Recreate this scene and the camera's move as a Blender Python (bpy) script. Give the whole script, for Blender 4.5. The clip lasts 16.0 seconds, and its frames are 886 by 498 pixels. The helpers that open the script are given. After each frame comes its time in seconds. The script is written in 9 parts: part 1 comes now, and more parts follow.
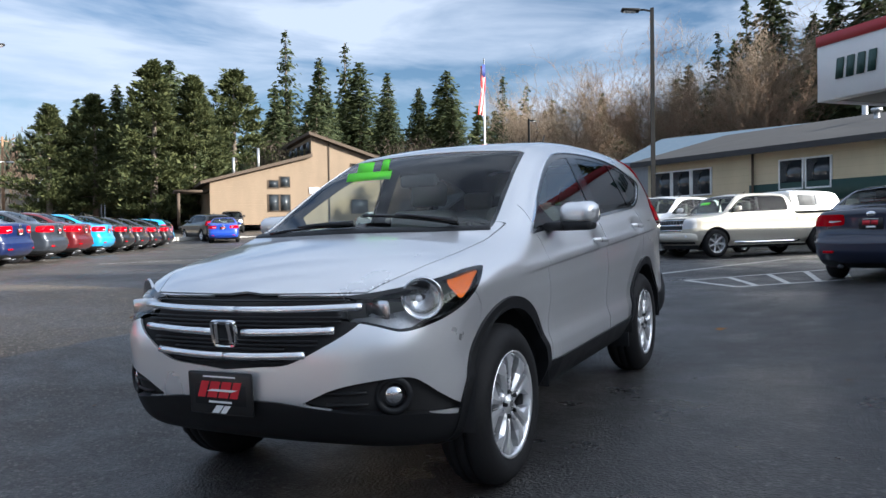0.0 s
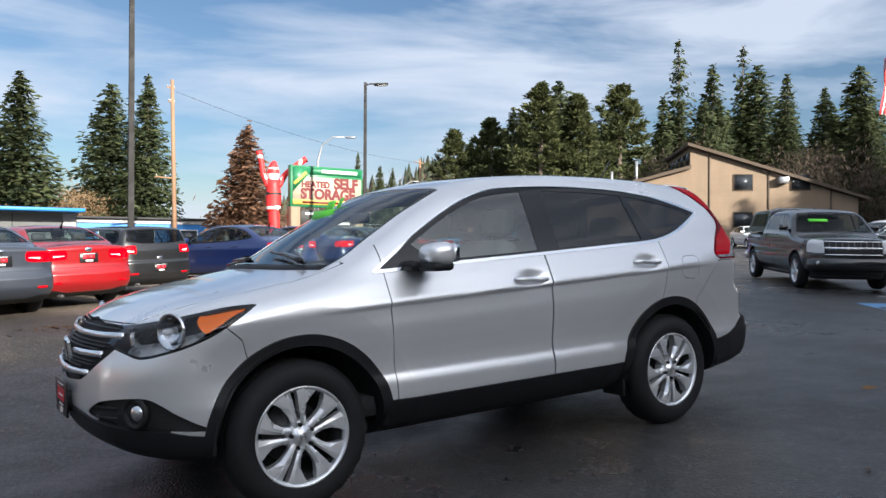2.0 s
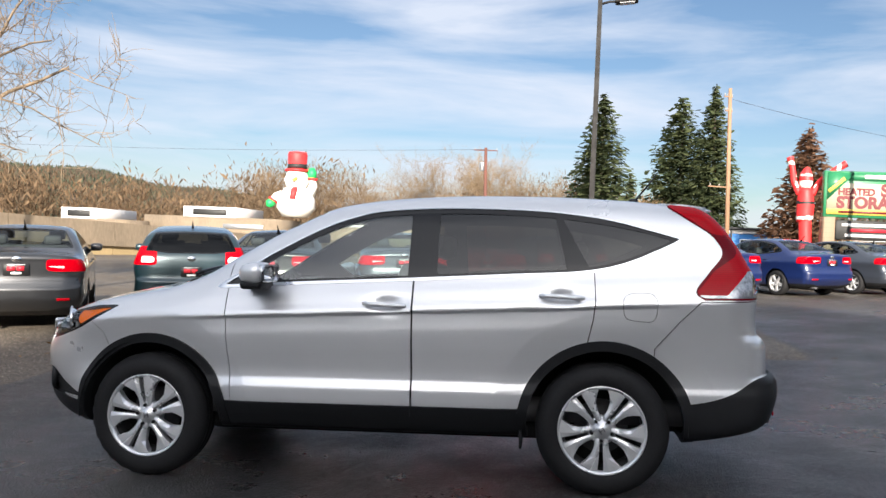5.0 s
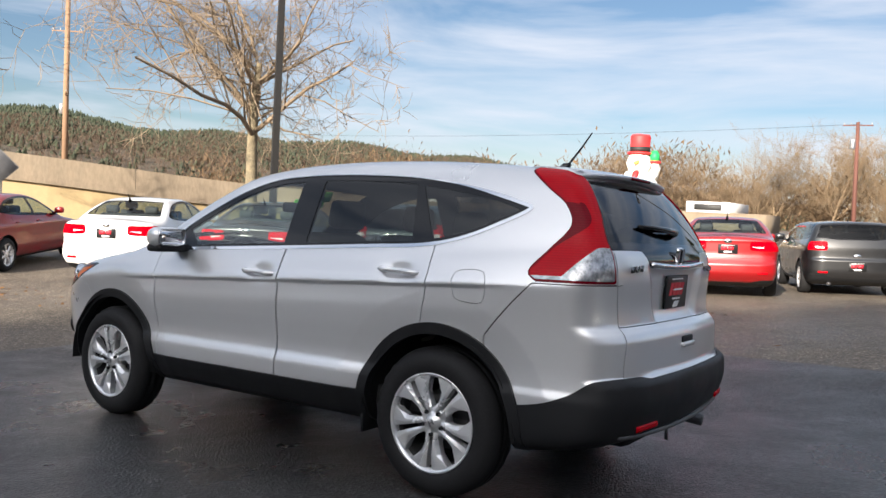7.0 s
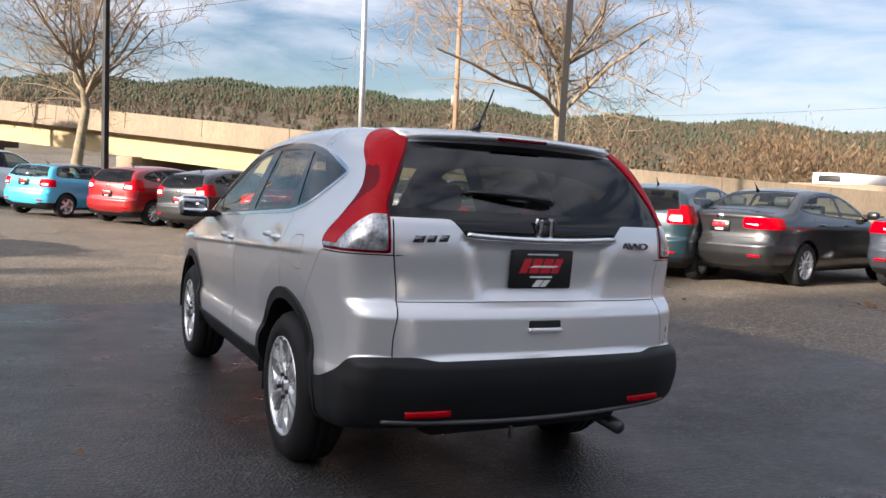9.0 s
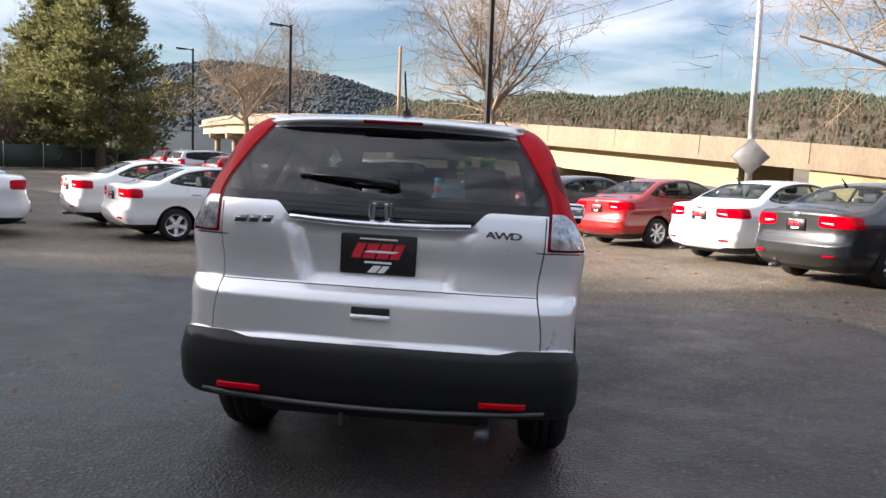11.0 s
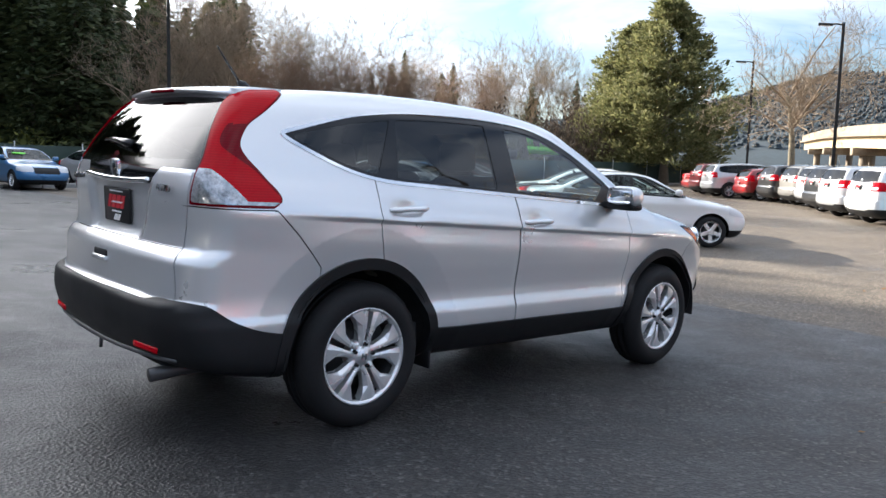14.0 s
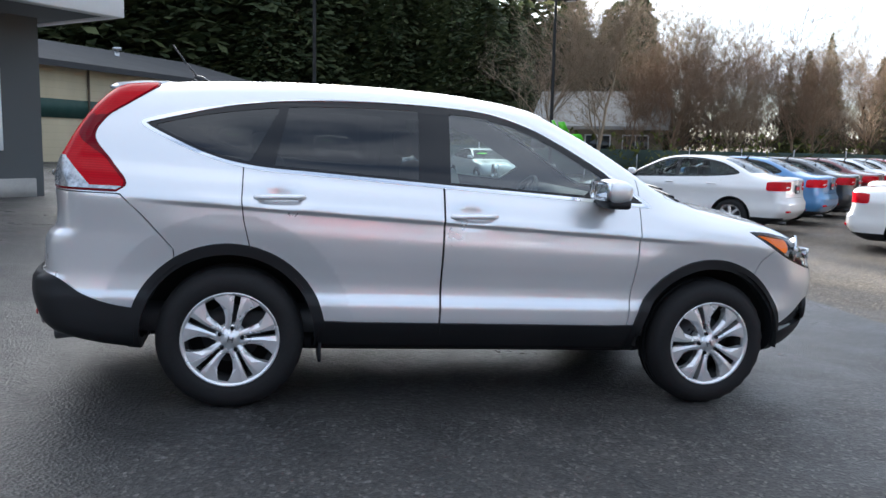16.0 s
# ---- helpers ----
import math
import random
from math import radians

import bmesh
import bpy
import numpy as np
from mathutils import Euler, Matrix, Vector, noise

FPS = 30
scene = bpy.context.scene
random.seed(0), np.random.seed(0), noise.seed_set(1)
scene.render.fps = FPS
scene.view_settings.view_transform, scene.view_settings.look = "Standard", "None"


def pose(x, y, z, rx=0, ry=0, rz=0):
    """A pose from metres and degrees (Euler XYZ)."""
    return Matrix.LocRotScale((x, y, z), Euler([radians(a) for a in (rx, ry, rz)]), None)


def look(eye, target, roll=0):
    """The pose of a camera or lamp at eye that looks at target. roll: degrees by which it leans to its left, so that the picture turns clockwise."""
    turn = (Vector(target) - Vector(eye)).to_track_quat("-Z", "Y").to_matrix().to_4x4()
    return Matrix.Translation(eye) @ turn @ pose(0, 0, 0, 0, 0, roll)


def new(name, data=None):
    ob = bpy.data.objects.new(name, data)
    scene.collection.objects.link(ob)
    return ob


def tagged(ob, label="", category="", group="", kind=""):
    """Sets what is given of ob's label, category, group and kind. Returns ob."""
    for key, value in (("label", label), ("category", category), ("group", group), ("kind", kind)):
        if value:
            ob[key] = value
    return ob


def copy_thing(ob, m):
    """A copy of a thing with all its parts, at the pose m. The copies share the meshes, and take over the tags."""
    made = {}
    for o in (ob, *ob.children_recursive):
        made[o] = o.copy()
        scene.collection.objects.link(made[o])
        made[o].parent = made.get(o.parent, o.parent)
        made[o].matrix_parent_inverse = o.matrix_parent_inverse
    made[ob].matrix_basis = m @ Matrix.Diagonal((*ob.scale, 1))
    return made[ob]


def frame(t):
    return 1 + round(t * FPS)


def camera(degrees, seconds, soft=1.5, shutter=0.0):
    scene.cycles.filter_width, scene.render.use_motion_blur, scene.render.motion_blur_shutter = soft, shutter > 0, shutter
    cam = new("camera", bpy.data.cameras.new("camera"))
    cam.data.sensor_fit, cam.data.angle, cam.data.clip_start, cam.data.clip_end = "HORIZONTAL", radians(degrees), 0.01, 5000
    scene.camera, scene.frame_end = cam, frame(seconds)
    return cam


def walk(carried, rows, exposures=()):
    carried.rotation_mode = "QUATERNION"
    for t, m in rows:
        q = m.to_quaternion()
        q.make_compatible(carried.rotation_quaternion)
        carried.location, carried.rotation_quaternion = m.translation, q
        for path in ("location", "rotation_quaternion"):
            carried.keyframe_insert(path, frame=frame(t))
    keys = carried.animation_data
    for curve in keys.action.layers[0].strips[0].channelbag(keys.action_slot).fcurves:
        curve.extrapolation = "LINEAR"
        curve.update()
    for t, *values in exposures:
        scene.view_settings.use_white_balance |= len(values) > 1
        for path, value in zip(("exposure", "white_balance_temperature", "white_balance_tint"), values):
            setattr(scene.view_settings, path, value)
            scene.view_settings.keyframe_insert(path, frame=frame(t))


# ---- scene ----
cam = camera(58.5, 16.0)
PATH = [
    (0, (4.61, 2.197, 1.118), (2.829, 1.287, 1.085), -0.7),
    (0.5, (4.237, 2.758, 1.151), (2.567, 1.658, 1.127), -0.5),
    (1, (3.832, 3.32, 1.173), (2.333, 1.997, 1.159), -0.2),
    (1.5, (3.364, 3.825, 1.217), (2.031, 2.334, 1.211), 0.0),
    (2, (2.875, 4.323, 1.252), (1.755, 2.666, 1.252), 0.3),
    (2.5, (2.283, 4.688, 1.285), (1.37, 2.909, 1.29), 0.7),
    (3, (1.675, 5.006, 1.308), (0.95, 3.142, 1.314), 1.0),
    (3.5, (1.044, 5.165, 1.333), (0.551, 3.226, 1.34), 1.3),
    (4, (0.373, 5.289, 1.357), (0.122, 3.305, 1.364), 1.6),
    (4.2, (0.094, 5.299, 1.375), (-0.035, 3.304, 1.38), 1.8),
    (6.3, (-2.66, 4.494, 1.497), (-1.88, 2.654, 1.417), 2.9),
    (6.5, (-2.883, 4.331, 1.464), (-2.022, 2.528, 1.379), 3.0),
    (7, (-3.411, 3.918, 1.486), (-2.28, 2.271, 1.386), 3.2),
    (7.5, (-3.948, 3.491, 1.514), (-2.676, 1.955, 1.367), 3.2),
    (8, (-4.347, 3.002, 1.516), (-2.891, 1.641, 1.347), 3.4),
    (10.3, (-5.44, 0.325, 1.564), (-3.468, 0.064, 1.35), 2.2),
    (10.5, (-5.47, 0.07, 1.547), (-3.488, -0.082, 1.331), 2.2),
    (11, (-5.343, -0.545, 1.535), (-3.362, -0.384, 1.313), 2.2),
    (11.5, (-5.229, -1.15, 1.527), (-3.269, -0.82, 1.305), 2.1),
    (12, (-5.051, -1.751, 1.515), (-3.167, -1.118, 1.29), 1.9),
    (12.5, (-4.77, -2.339, 1.495), (-2.982, -1.472, 1.271), 1.8),
    (13, (-4.459, -2.894, 1.465), (-2.799, -1.802, 1.24), 1.6),
    (13.5, (-4.044, -3.386, 1.406), (-2.516, -2.114, 1.182), 1.4),
    (14, (-3.576, -3.858, 1.387), (-2.221, -2.403, 1.164), 1.4),
    (14.5, (-3.014, -4.203, 1.345), (-1.844, -2.597, 1.124), 1.2),
    (15, (-2.419, -4.497, 1.323), (-1.452, -2.76, 1.104), 1.1),
    (15.5, (-1.78, -4.704, 1.373), (-1.087, -2.844, 1.123), 1.4),
    (16, (-1.106, -4.815, 1.393), (-0.676, -2.878, 1.141), 1.2),
]
# the clip's own exposure: it opens up as the lens turns towards the light
EXPOSURE = [(0.0, 1.4, 5650, 8), (1.2, 1.15, 5700, 9), (2.4, 1.3, 6030, 10), (3.5, 1.35, 6120, 11), (7.0, 1.35, 6250, 11), (8.2, 1.45, 6300, 13), (10.5, 1.7, 6300, 14), (13.0, 1.85, 6150, 11), (14.5, 2.05, 5900, 9), (16.0, 2.2, 5900, 8)]
walk(cam, [(t, look(eye, target, roll)) for t, eye, target, roll in PATH], EXPOSURE)

# ---- daylight: low winter sun behind the trees, thin high cloud ----
SUN_EL, SUN_AZ = radians(20), math.atan2(0.99, -0.12)      # azimuth from +x towards +y


def daylight():
    w = bpy.data.worlds.new("sky")
    scene.world = w
    w.use_nodes = True
    nt = w.node_tree
    nt.nodes.clear()
    out = nt.nodes.new("ShaderNodeOutputWorld")
    bg = nt.nodes.new("ShaderNodeBackground")
    sky = nt.nodes.new("ShaderNodeTexSky")
    sky.sky_type, sky.sun_disc = "NISHITA", False
    sky.sun_elevation, sky.sun_rotation = SUN_EL, math.pi / 2 - SUN_AZ
    sky.air_density, sky.dust_density, sky.ozone_density = 1.0, 0.7, 2.2
    # thin streaks of cloud over the blue
    tc = nt.nodes.new("ShaderNodeTexCoord")
    mp = nt.nodes.new("ShaderNodeMapping")
    mp.inputs["Scale"].default_value = (1.0, 1.6, 7.0)
    mp.inputs["Rotation"].default_value = (0.06, 0.1, 0.5)
    ns = nt.nodes.new("ShaderNodeTexNoise")
    ns.inputs["Scale"].default_value, ns.inputs["Detail"].default_value = 2.2, 8
    ns.inputs["Roughness"].default_value, ns.inputs["Distortion"].default_value = 0.55, 0.4
    rp = nt.nodes.new("ShaderNodeValToRGB")
    rp.color_ramp.elements[0].position, rp.color_ramp.elements[1].position = 0.38, 0.66
    mix = nt.nodes.new("ShaderNodeMixRGB")
    mix.inputs["Color2"].default_value = (7.5, 7.8, 8.4, 1)
    cl = nt.nodes.new("ShaderNodeMath")
    cl.operation, cl.inputs[1].default_value = "MULTIPLY", 0.85
    nt.links.new(tc.outputs["Generated"], mp.inputs["Vector"])
    nt.links.new(mp.outputs["Vector"], ns.inputs["Vector"])
    nt.links.new(ns.outputs["Fac"], rp.inputs["Fac"])
    nt.links.new(rp.outputs["Color"], cl.inputs[0])
    nt.links.new(cl.outputs[0], mix.inputs["Fac"])
    nt.links.new(sky.outputs["Color"], mix.inputs["Color1"])
    # the thin cloud thickens towards the zenith
    sep = nt.nodes.new("ShaderNodeSeparateXYZ")
    high = nt.nodes.new("ShaderNodeMapRange")
    high.interpolation_type = "SMOOTHSTEP"
    high.inputs["From Min"].default_value, high.inputs["From Max"].default_value = 0.3, 0.95
    high.inputs["To Min"].default_value, high.inputs["To Max"].default_value = 0.0, 0.9
    veil = nt.nodes.new("ShaderNodeMixRGB")
    veil.inputs["Color2"].default_value = (8.6, 8.9, 9.5, 1)
    nt.links.new(tc.outputs["Generated"], sep.inputs[0])
    nt.links.new(sep.outputs["Z"], high.inputs["Value"])
    streak = nt.nodes.new("ShaderNodeMapRange")
    streak.inputs["From Min"].default_value, streak.inputs["From Max"].default_value = 0.36, 0.64
    streak.inputs["To Min"].default_value, streak.inputs["To Max"].default_value = 0.3, 1.0
    both = nt.nodes.new("ShaderNodeMath")
    both.operation = "MULTIPLY"
    nt.links.new(ns.outputs["Fac"], streak.inputs["Value"])
    nt.links.new(high.outputs["Result"], both.inputs[0])
    nt.links.new(streak.outputs["Result"], both.inputs[1])
    nt.links.new(both.outputs[0], veil.inputs["Fac"])
    nt.links.new(mix.outputs["Color"], veil.inputs["Color1"])
    # the veil glows round the hidden sun
    dot = nt.nodes.new("ShaderNodeVectorMath")
    dot.operation = "DOT_PRODUCT"
    dot.inputs[1].default_value = (math.cos(SUN_EL) * math.cos(SUN_AZ), math.cos(SUN_EL) * math.sin(SUN_AZ), math.sin(SUN_EL))
    pos = nt.nodes.new("ShaderNodeMath")
    pos.operation, pos.inputs[1].default_value = "MAXIMUM", 0.0
    glow = nt.nodes.new("ShaderNodeMath")
    glow.operation, glow.inputs[1].default_value = "POWER", 3.2
    add = nt.nodes.new("ShaderNodeMixRGB")
    add.blend_type = "ADD"
    add.inputs["Color2"].default_value = (6.0, 5.8, 5.5, 1)
    nt.links.new(tc.outputs["Generated"], dot.inputs[0])
    nt.links.new(dot.outputs["Value"], pos.inputs[0])
    nt.links.new(pos.outputs[0], glow.inputs[0])
    nt.links.new(glow.outputs[0], add.inputs["Fac"])
    nt.links.new(veil.outputs["Color"], add.inputs["Color1"])
    core = nt.nodes.new("ShaderNodeMath")
    core.operation, core.inputs[1].default_value = "POWER", 11.0
    add2 = nt.nodes.new("ShaderNodeMixRGB")
    add2.blend_type = "ADD"
    add2.inputs["Color2"].default_value = (30.0, 27.0, 23.5, 1)
    nt.links.new(pos.outputs[0], core.inputs[0])
    nt.links.new(core.outputs[0], add2.inputs["Fac"])
    nt.links.new(add.outputs["Color"], add2.inputs["Color1"])
    nt.links.new(add2.outputs["Color"], bg.inputs["Color"])
    nt.links.new(bg.outputs["Background"], out.inputs["Surface"])
    bg.inputs["Strength"].default_value = 0.045
    sun = new("sun", bpy.data.lights.new("sun", "SUN"))
    sun.data.energy, sun.data.angle, sun.data.color = 5.0, radians(0.55), (1.0, 0.88, 0.72)
    to = Vector((math.cos(SUN_EL) * math.cos(SUN_AZ), math.cos(SUN_EL) * math.sin(SUN_AZ), math.sin(SUN_EL)))
    sun.matrix_world = look(to * 50, (0, 0, 0))


daylight()


# ---- materials ----
def nodes_of(name):
    m = bpy.data.materials.new(name)
    m.use_nodes = True
    nt = m.node_tree
    return m, nt, nt.nodes["Principled BSDF"]


def link_noise(nt, scale, detail=4, rough=0.55, coord="Object", stretch=(1, 1, 1)):
    tc = nt.nodes.new("ShaderNodeTexCoord")
    mp = nt.nodes.new("ShaderNodeMapping")
    mp.inputs["Scale"].default_value = stretch
    ns = nt.nodes.new("ShaderNodeTexNoise")
    ns.inputs["Scale"].default_value, ns.inputs["Detail"].default_value = scale, detail
    ns.inputs["Roughness"].default_value = rough
    nt.links.new(tc.outputs[coord], mp.inputs["Vector"])
    nt.links.new(mp.outputs["Vector"], ns.inputs["Vector"])
    return ns.outputs["Fac"]


def ramp(nt, fac, stops):
    r = nt.nodes.new("ShaderNodeValToRGB")
    el = r.color_ramp.elements
    el[0].position, el[0].color = stops[0][0], (*stops[0][1], 1)
    el[1].position, el[1].color = stops[-1][0], (*stops[-1][1], 1)
    for p, c in stops[1:-1]:
        e = el.new(p)
        e.color = (*c, 1)
    nt.links.new(fac, r.inputs["Fac"])
    return r.outputs["Color"]


def ranged(nt, fac, lo, hi, a=0.3, b=0.7):
    r = nt.nodes.new("ShaderNodeMapRange")
    r.inputs["From Min"].default_value, r.inputs["From Max"].default_value = a, b
    r.inputs["To Min"].default_value, r.inputs["To Max"].default_value = lo, hi
    nt.links.new(fac, r.inputs["Value"])
    return r.outputs["Result"]


def bumped(nt, bsdf, fac, strength, distance=0.002, normal="Normal"):
    b = nt.nodes.new("ShaderNodeBump")
    b.inputs["Strength"].default_value, b.inputs["Distance"].default_value = strength, distance
    nt.links.new(fac, b.inputs["Height"])
    nt.links.new(b.outputs["Normal"], bsdf.inputs[normal])


def mat(name, col, rough=0.5, metal=0.0, var=0.12, scale=3.0, fine=60.0, bump=0.0, depth=0.002, coat=0.0, stretch=(1, 1, 1), spec=0.5):
    """A surface with its colour uneven at two scales, uneven gloss and fine relief."""
    m, nt, b = nodes_of(name)
    n1, n2 = link_noise(nt, scale, 5, stretch=stretch), link_noise(nt, fine, 3, stretch=stretch)
    mixf = nt.nodes.new("ShaderNodeMath")
    mixf.operation = "MULTIPLY_ADD"
    mixf.inputs[1].default_value = 0.4
    sc = nt.nodes.new("ShaderNodeMath")
    sc.operation, sc.inputs[1].default_value = "MULTIPLY", 0.6
    nt.links.new(n1, sc.inputs[0])
    nt.links.new(n2, mixf.inputs[0])
    nt.links.new(sc.outputs[0], mixf.inputs[2])
    lo, hi = tuple(c * (1 - var) for c in col), tuple(min(1, c * (1 + var)) for c in col)
    nt.links.new(ramp(nt, mixf.outputs[0], [(0.32, lo), (0.5, col), (0.68, hi)]), b.inputs["Base Color"])
    nt.links.new(ranged(nt, n1, max(0.0, rough * 0.85), min(1, rough * 1.15)), b.inputs["Roughness"])
    b.inputs["Metallic"].default_value, b.inputs["Coat Weight"].default_value = metal, coat
    b.inputs["Coat Roughness"].default_value = 0.04
    b.inputs["Specular IOR Level"].default_value = spec
    if bump:
        bumped(nt, b, n2, bump, depth)
    return m


def paint(name, col, metal=0.0, rough=0.35):
    """Car paint under clear lacquer, with a faint film of road dust."""
    m, nt, b = nodes_of(name)
    dust = link_noise(nt, 2.5, 6)
    flake = link_noise(nt, 900, 1)
    lo = tuple(c * 0.94 for c in col)
    nt.links.new(ramp(nt, flake, [(0.35, lo), (0.65, col)]), b.inputs["Base Color"])
    nt.links.new(ranged(nt, dust, rough * 0.9, rough * 1.2), b.inputs["Roughness"])
    b.inputs["Metallic"].default_value, b.inputs["Coat Weight"].default_value = metal, 1.0
    nt.links.new(ranged(nt, dust, 0.02, 0.07), b.inputs["Coat Roughness"])
    return m


def pane(name, tint, ior=1.5):
    """A thin sheet of glass: what lies behind shows through the tint, and both faces mirror as glass does."""
    m, nt, b = nodes_of(name)
    nt.nodes.remove(b)
    tr, gl = nt.nodes.new("ShaderNodeBsdfTransparent"), nt.nodes.new("ShaderNodeBsdfGlossy")
    mx, lw = nt.nodes.new("ShaderNodeMixShader"), nt.nodes.new("ShaderNodeLayerWeight")
    tr.inputs["Color"].default_value, gl.inputs["Roughness"].default_value = (*tint, 1), 0.01
    f0 = ((ior - 1) / (ior + 1)) ** 2
    p, sc = nt.nodes.new("ShaderNodeMath"), nt.nodes.new("ShaderNodeMath")
    p.operation, p.inputs[1].default_value = "POWER", 5.0
    sc.operation, sc.inputs[1].default_value, sc.inputs[2].default_value = "MULTIPLY_ADD", 1 - f0, f0
    nt.links.new(lw.outputs["Facing"], p.inputs[0])
    nt.links.new(p.outputs[0], sc.inputs[0])
    nt.links.new(sc.outputs[0], mx.inputs[0])
    nt.links.new(tr.outputs[0], mx.inputs[1])
    nt.links.new(gl.outputs[0], mx.inputs[2])
    nt.links.new(mx.outputs[0], nt.nodes["Material Output"].inputs["Surface"])
    return m


def lens(name, col, rough=0.08):
    """Moulded lamp plastic: coloured, glossy, ribbed inside."""
    m, nt, b = nodes_of(name)
    w = nt.nodes.new("ShaderNodeTexWave")
    w.inputs["Scale"].default_value, w.inputs["Distortion"].default_value = 28, 0.6
    w.bands_direction = "Z"
    tc = nt.nodes.new("ShaderNodeTexCoord")
    nt.links.new(tc.outputs["Object"], w.inputs["Vector"])
    nt.links.new(ramp(nt, w.outputs["Fac"], [(0.2, tuple(c * 0.86 for c in col)), (0.8, col)]), b.inputs["Base Color"])
    b.inputs["Roughness"].default_value, b.inputs["Coat Weight"].default_value = 0.3, 0.35
    b.inputs["Specular IOR Level"].default_value, b.inputs["Coat Roughness"].default_value = 0.0, 0.02
    bumped(nt, b, w.outputs["Fac"], 0.2, 0.002)
    return m


SILVER = paint("silver_paint", (0.8, 0.805, 0.82), 0.6, 0.3)
CLADDING = mat("black_textured_plastic", (0.011, 0.0115, 0.013), 0.52, var=0.25, fine=500, bump=0.25, depth=0.0008, spec=0.3)
GLOSS_BLACK = mat("gloss_black", (0.006, 0.006, 0.007), 0.1, var=0.1, coat=0.2, spec=0.35)
DARK = mat("dark_recess", (0.012, 0.012, 0.013), 0.85, var=0.2)
CHROME = mat("chrome", (0.82, 0.83, 0.85), 0.09, 1.0, var=0.03)
BADGE = mat("dark_chrome_badge", (0.2, 0.2, 0.21), 0.2, 0.9, var=0.05)
BAR_CHROME = mat("bright_trim_chrome", (0.86, 0.87, 0.89), 0.2, 0.9, var=0.03)
ALLOY = mat("machined_alloy", (0.78, 0.785, 0.8), 0.28, 0.65, var=0.06, fine=200)
ALLOY_SHADE = mat("dark_grey_alloy", (0.1, 0.1, 0.105), 0.4, 0.5, var=0.1)
RUBBER = mat("tyre_rubber", (0.013, 0.013, 0.014), 0.7, var=0.3, fine=90, bump=0.25, depth=0.002, spec=0.25)
GLASS = pane("clear_green_glass", (0.8, 0.9, 0.86), 2.2)
SCREEN = pane("windscreen_glass", (0.86, 0.92, 0.89), 1.35)
TINT = pane("dark_tinted_glass", (0.16, 0.165, 0.16), 1.75)
RED_LENS = lens("red_lens", (0.45, 0.0, 0.006))
DARK_RED_LENS = lens("dark_red_lens", (0.16, 0.0, 0.006))
CLEAR_LENS = lens("clear_lens", (0.7, 0.71, 0.73))
AMBER_LENS = lens("amber_lens", (0.9, 0.17, 0.0))
LAMP_BOWL = mat("lamp_housing", (0.55, 0.56, 0.58), 0.3, 0.35, var=0.3, scale=14, fine=70, bump=0.3, depth=0.004)
LAMP_CLEAR = mat("clear_lamp_window", (0.4, 0.41, 0.43), 0.14, 0.55, var=0.75, scale=22, fine=70, coat=0.5)
REFLECTOR = mat("lamp_reflector", (0.75, 0.76, 0.78), 0.14, 1.0, var=0.1, fine=120, bump=0.2, depth=0.003)
FABRIC = mat("grey_seat_fabric", (0.26, 0.25, 0.23), 0.9, var=0.2, fine=300, bump=0.3)
INTERIOR = mat("dark_interior_plastic", (0.045, 0.045, 0.047), 0.7, var=0.2)
PLATE_BLACK = mat("black_plate", (0.012, 0.012, 0.013), 0.35, var=0.1)
PLATE_RED = mat("red_print", (0.6, 0.02, 0.035), 0.45, var=0.08)
WHITE = mat("white_print", (0.8, 0.8, 0.8), 0.5, var=0.05)
GREEN_DECAL = mat("fluorescent_green_decal", (0.18, 0.85, 0.04), 0.5, var=0.05)


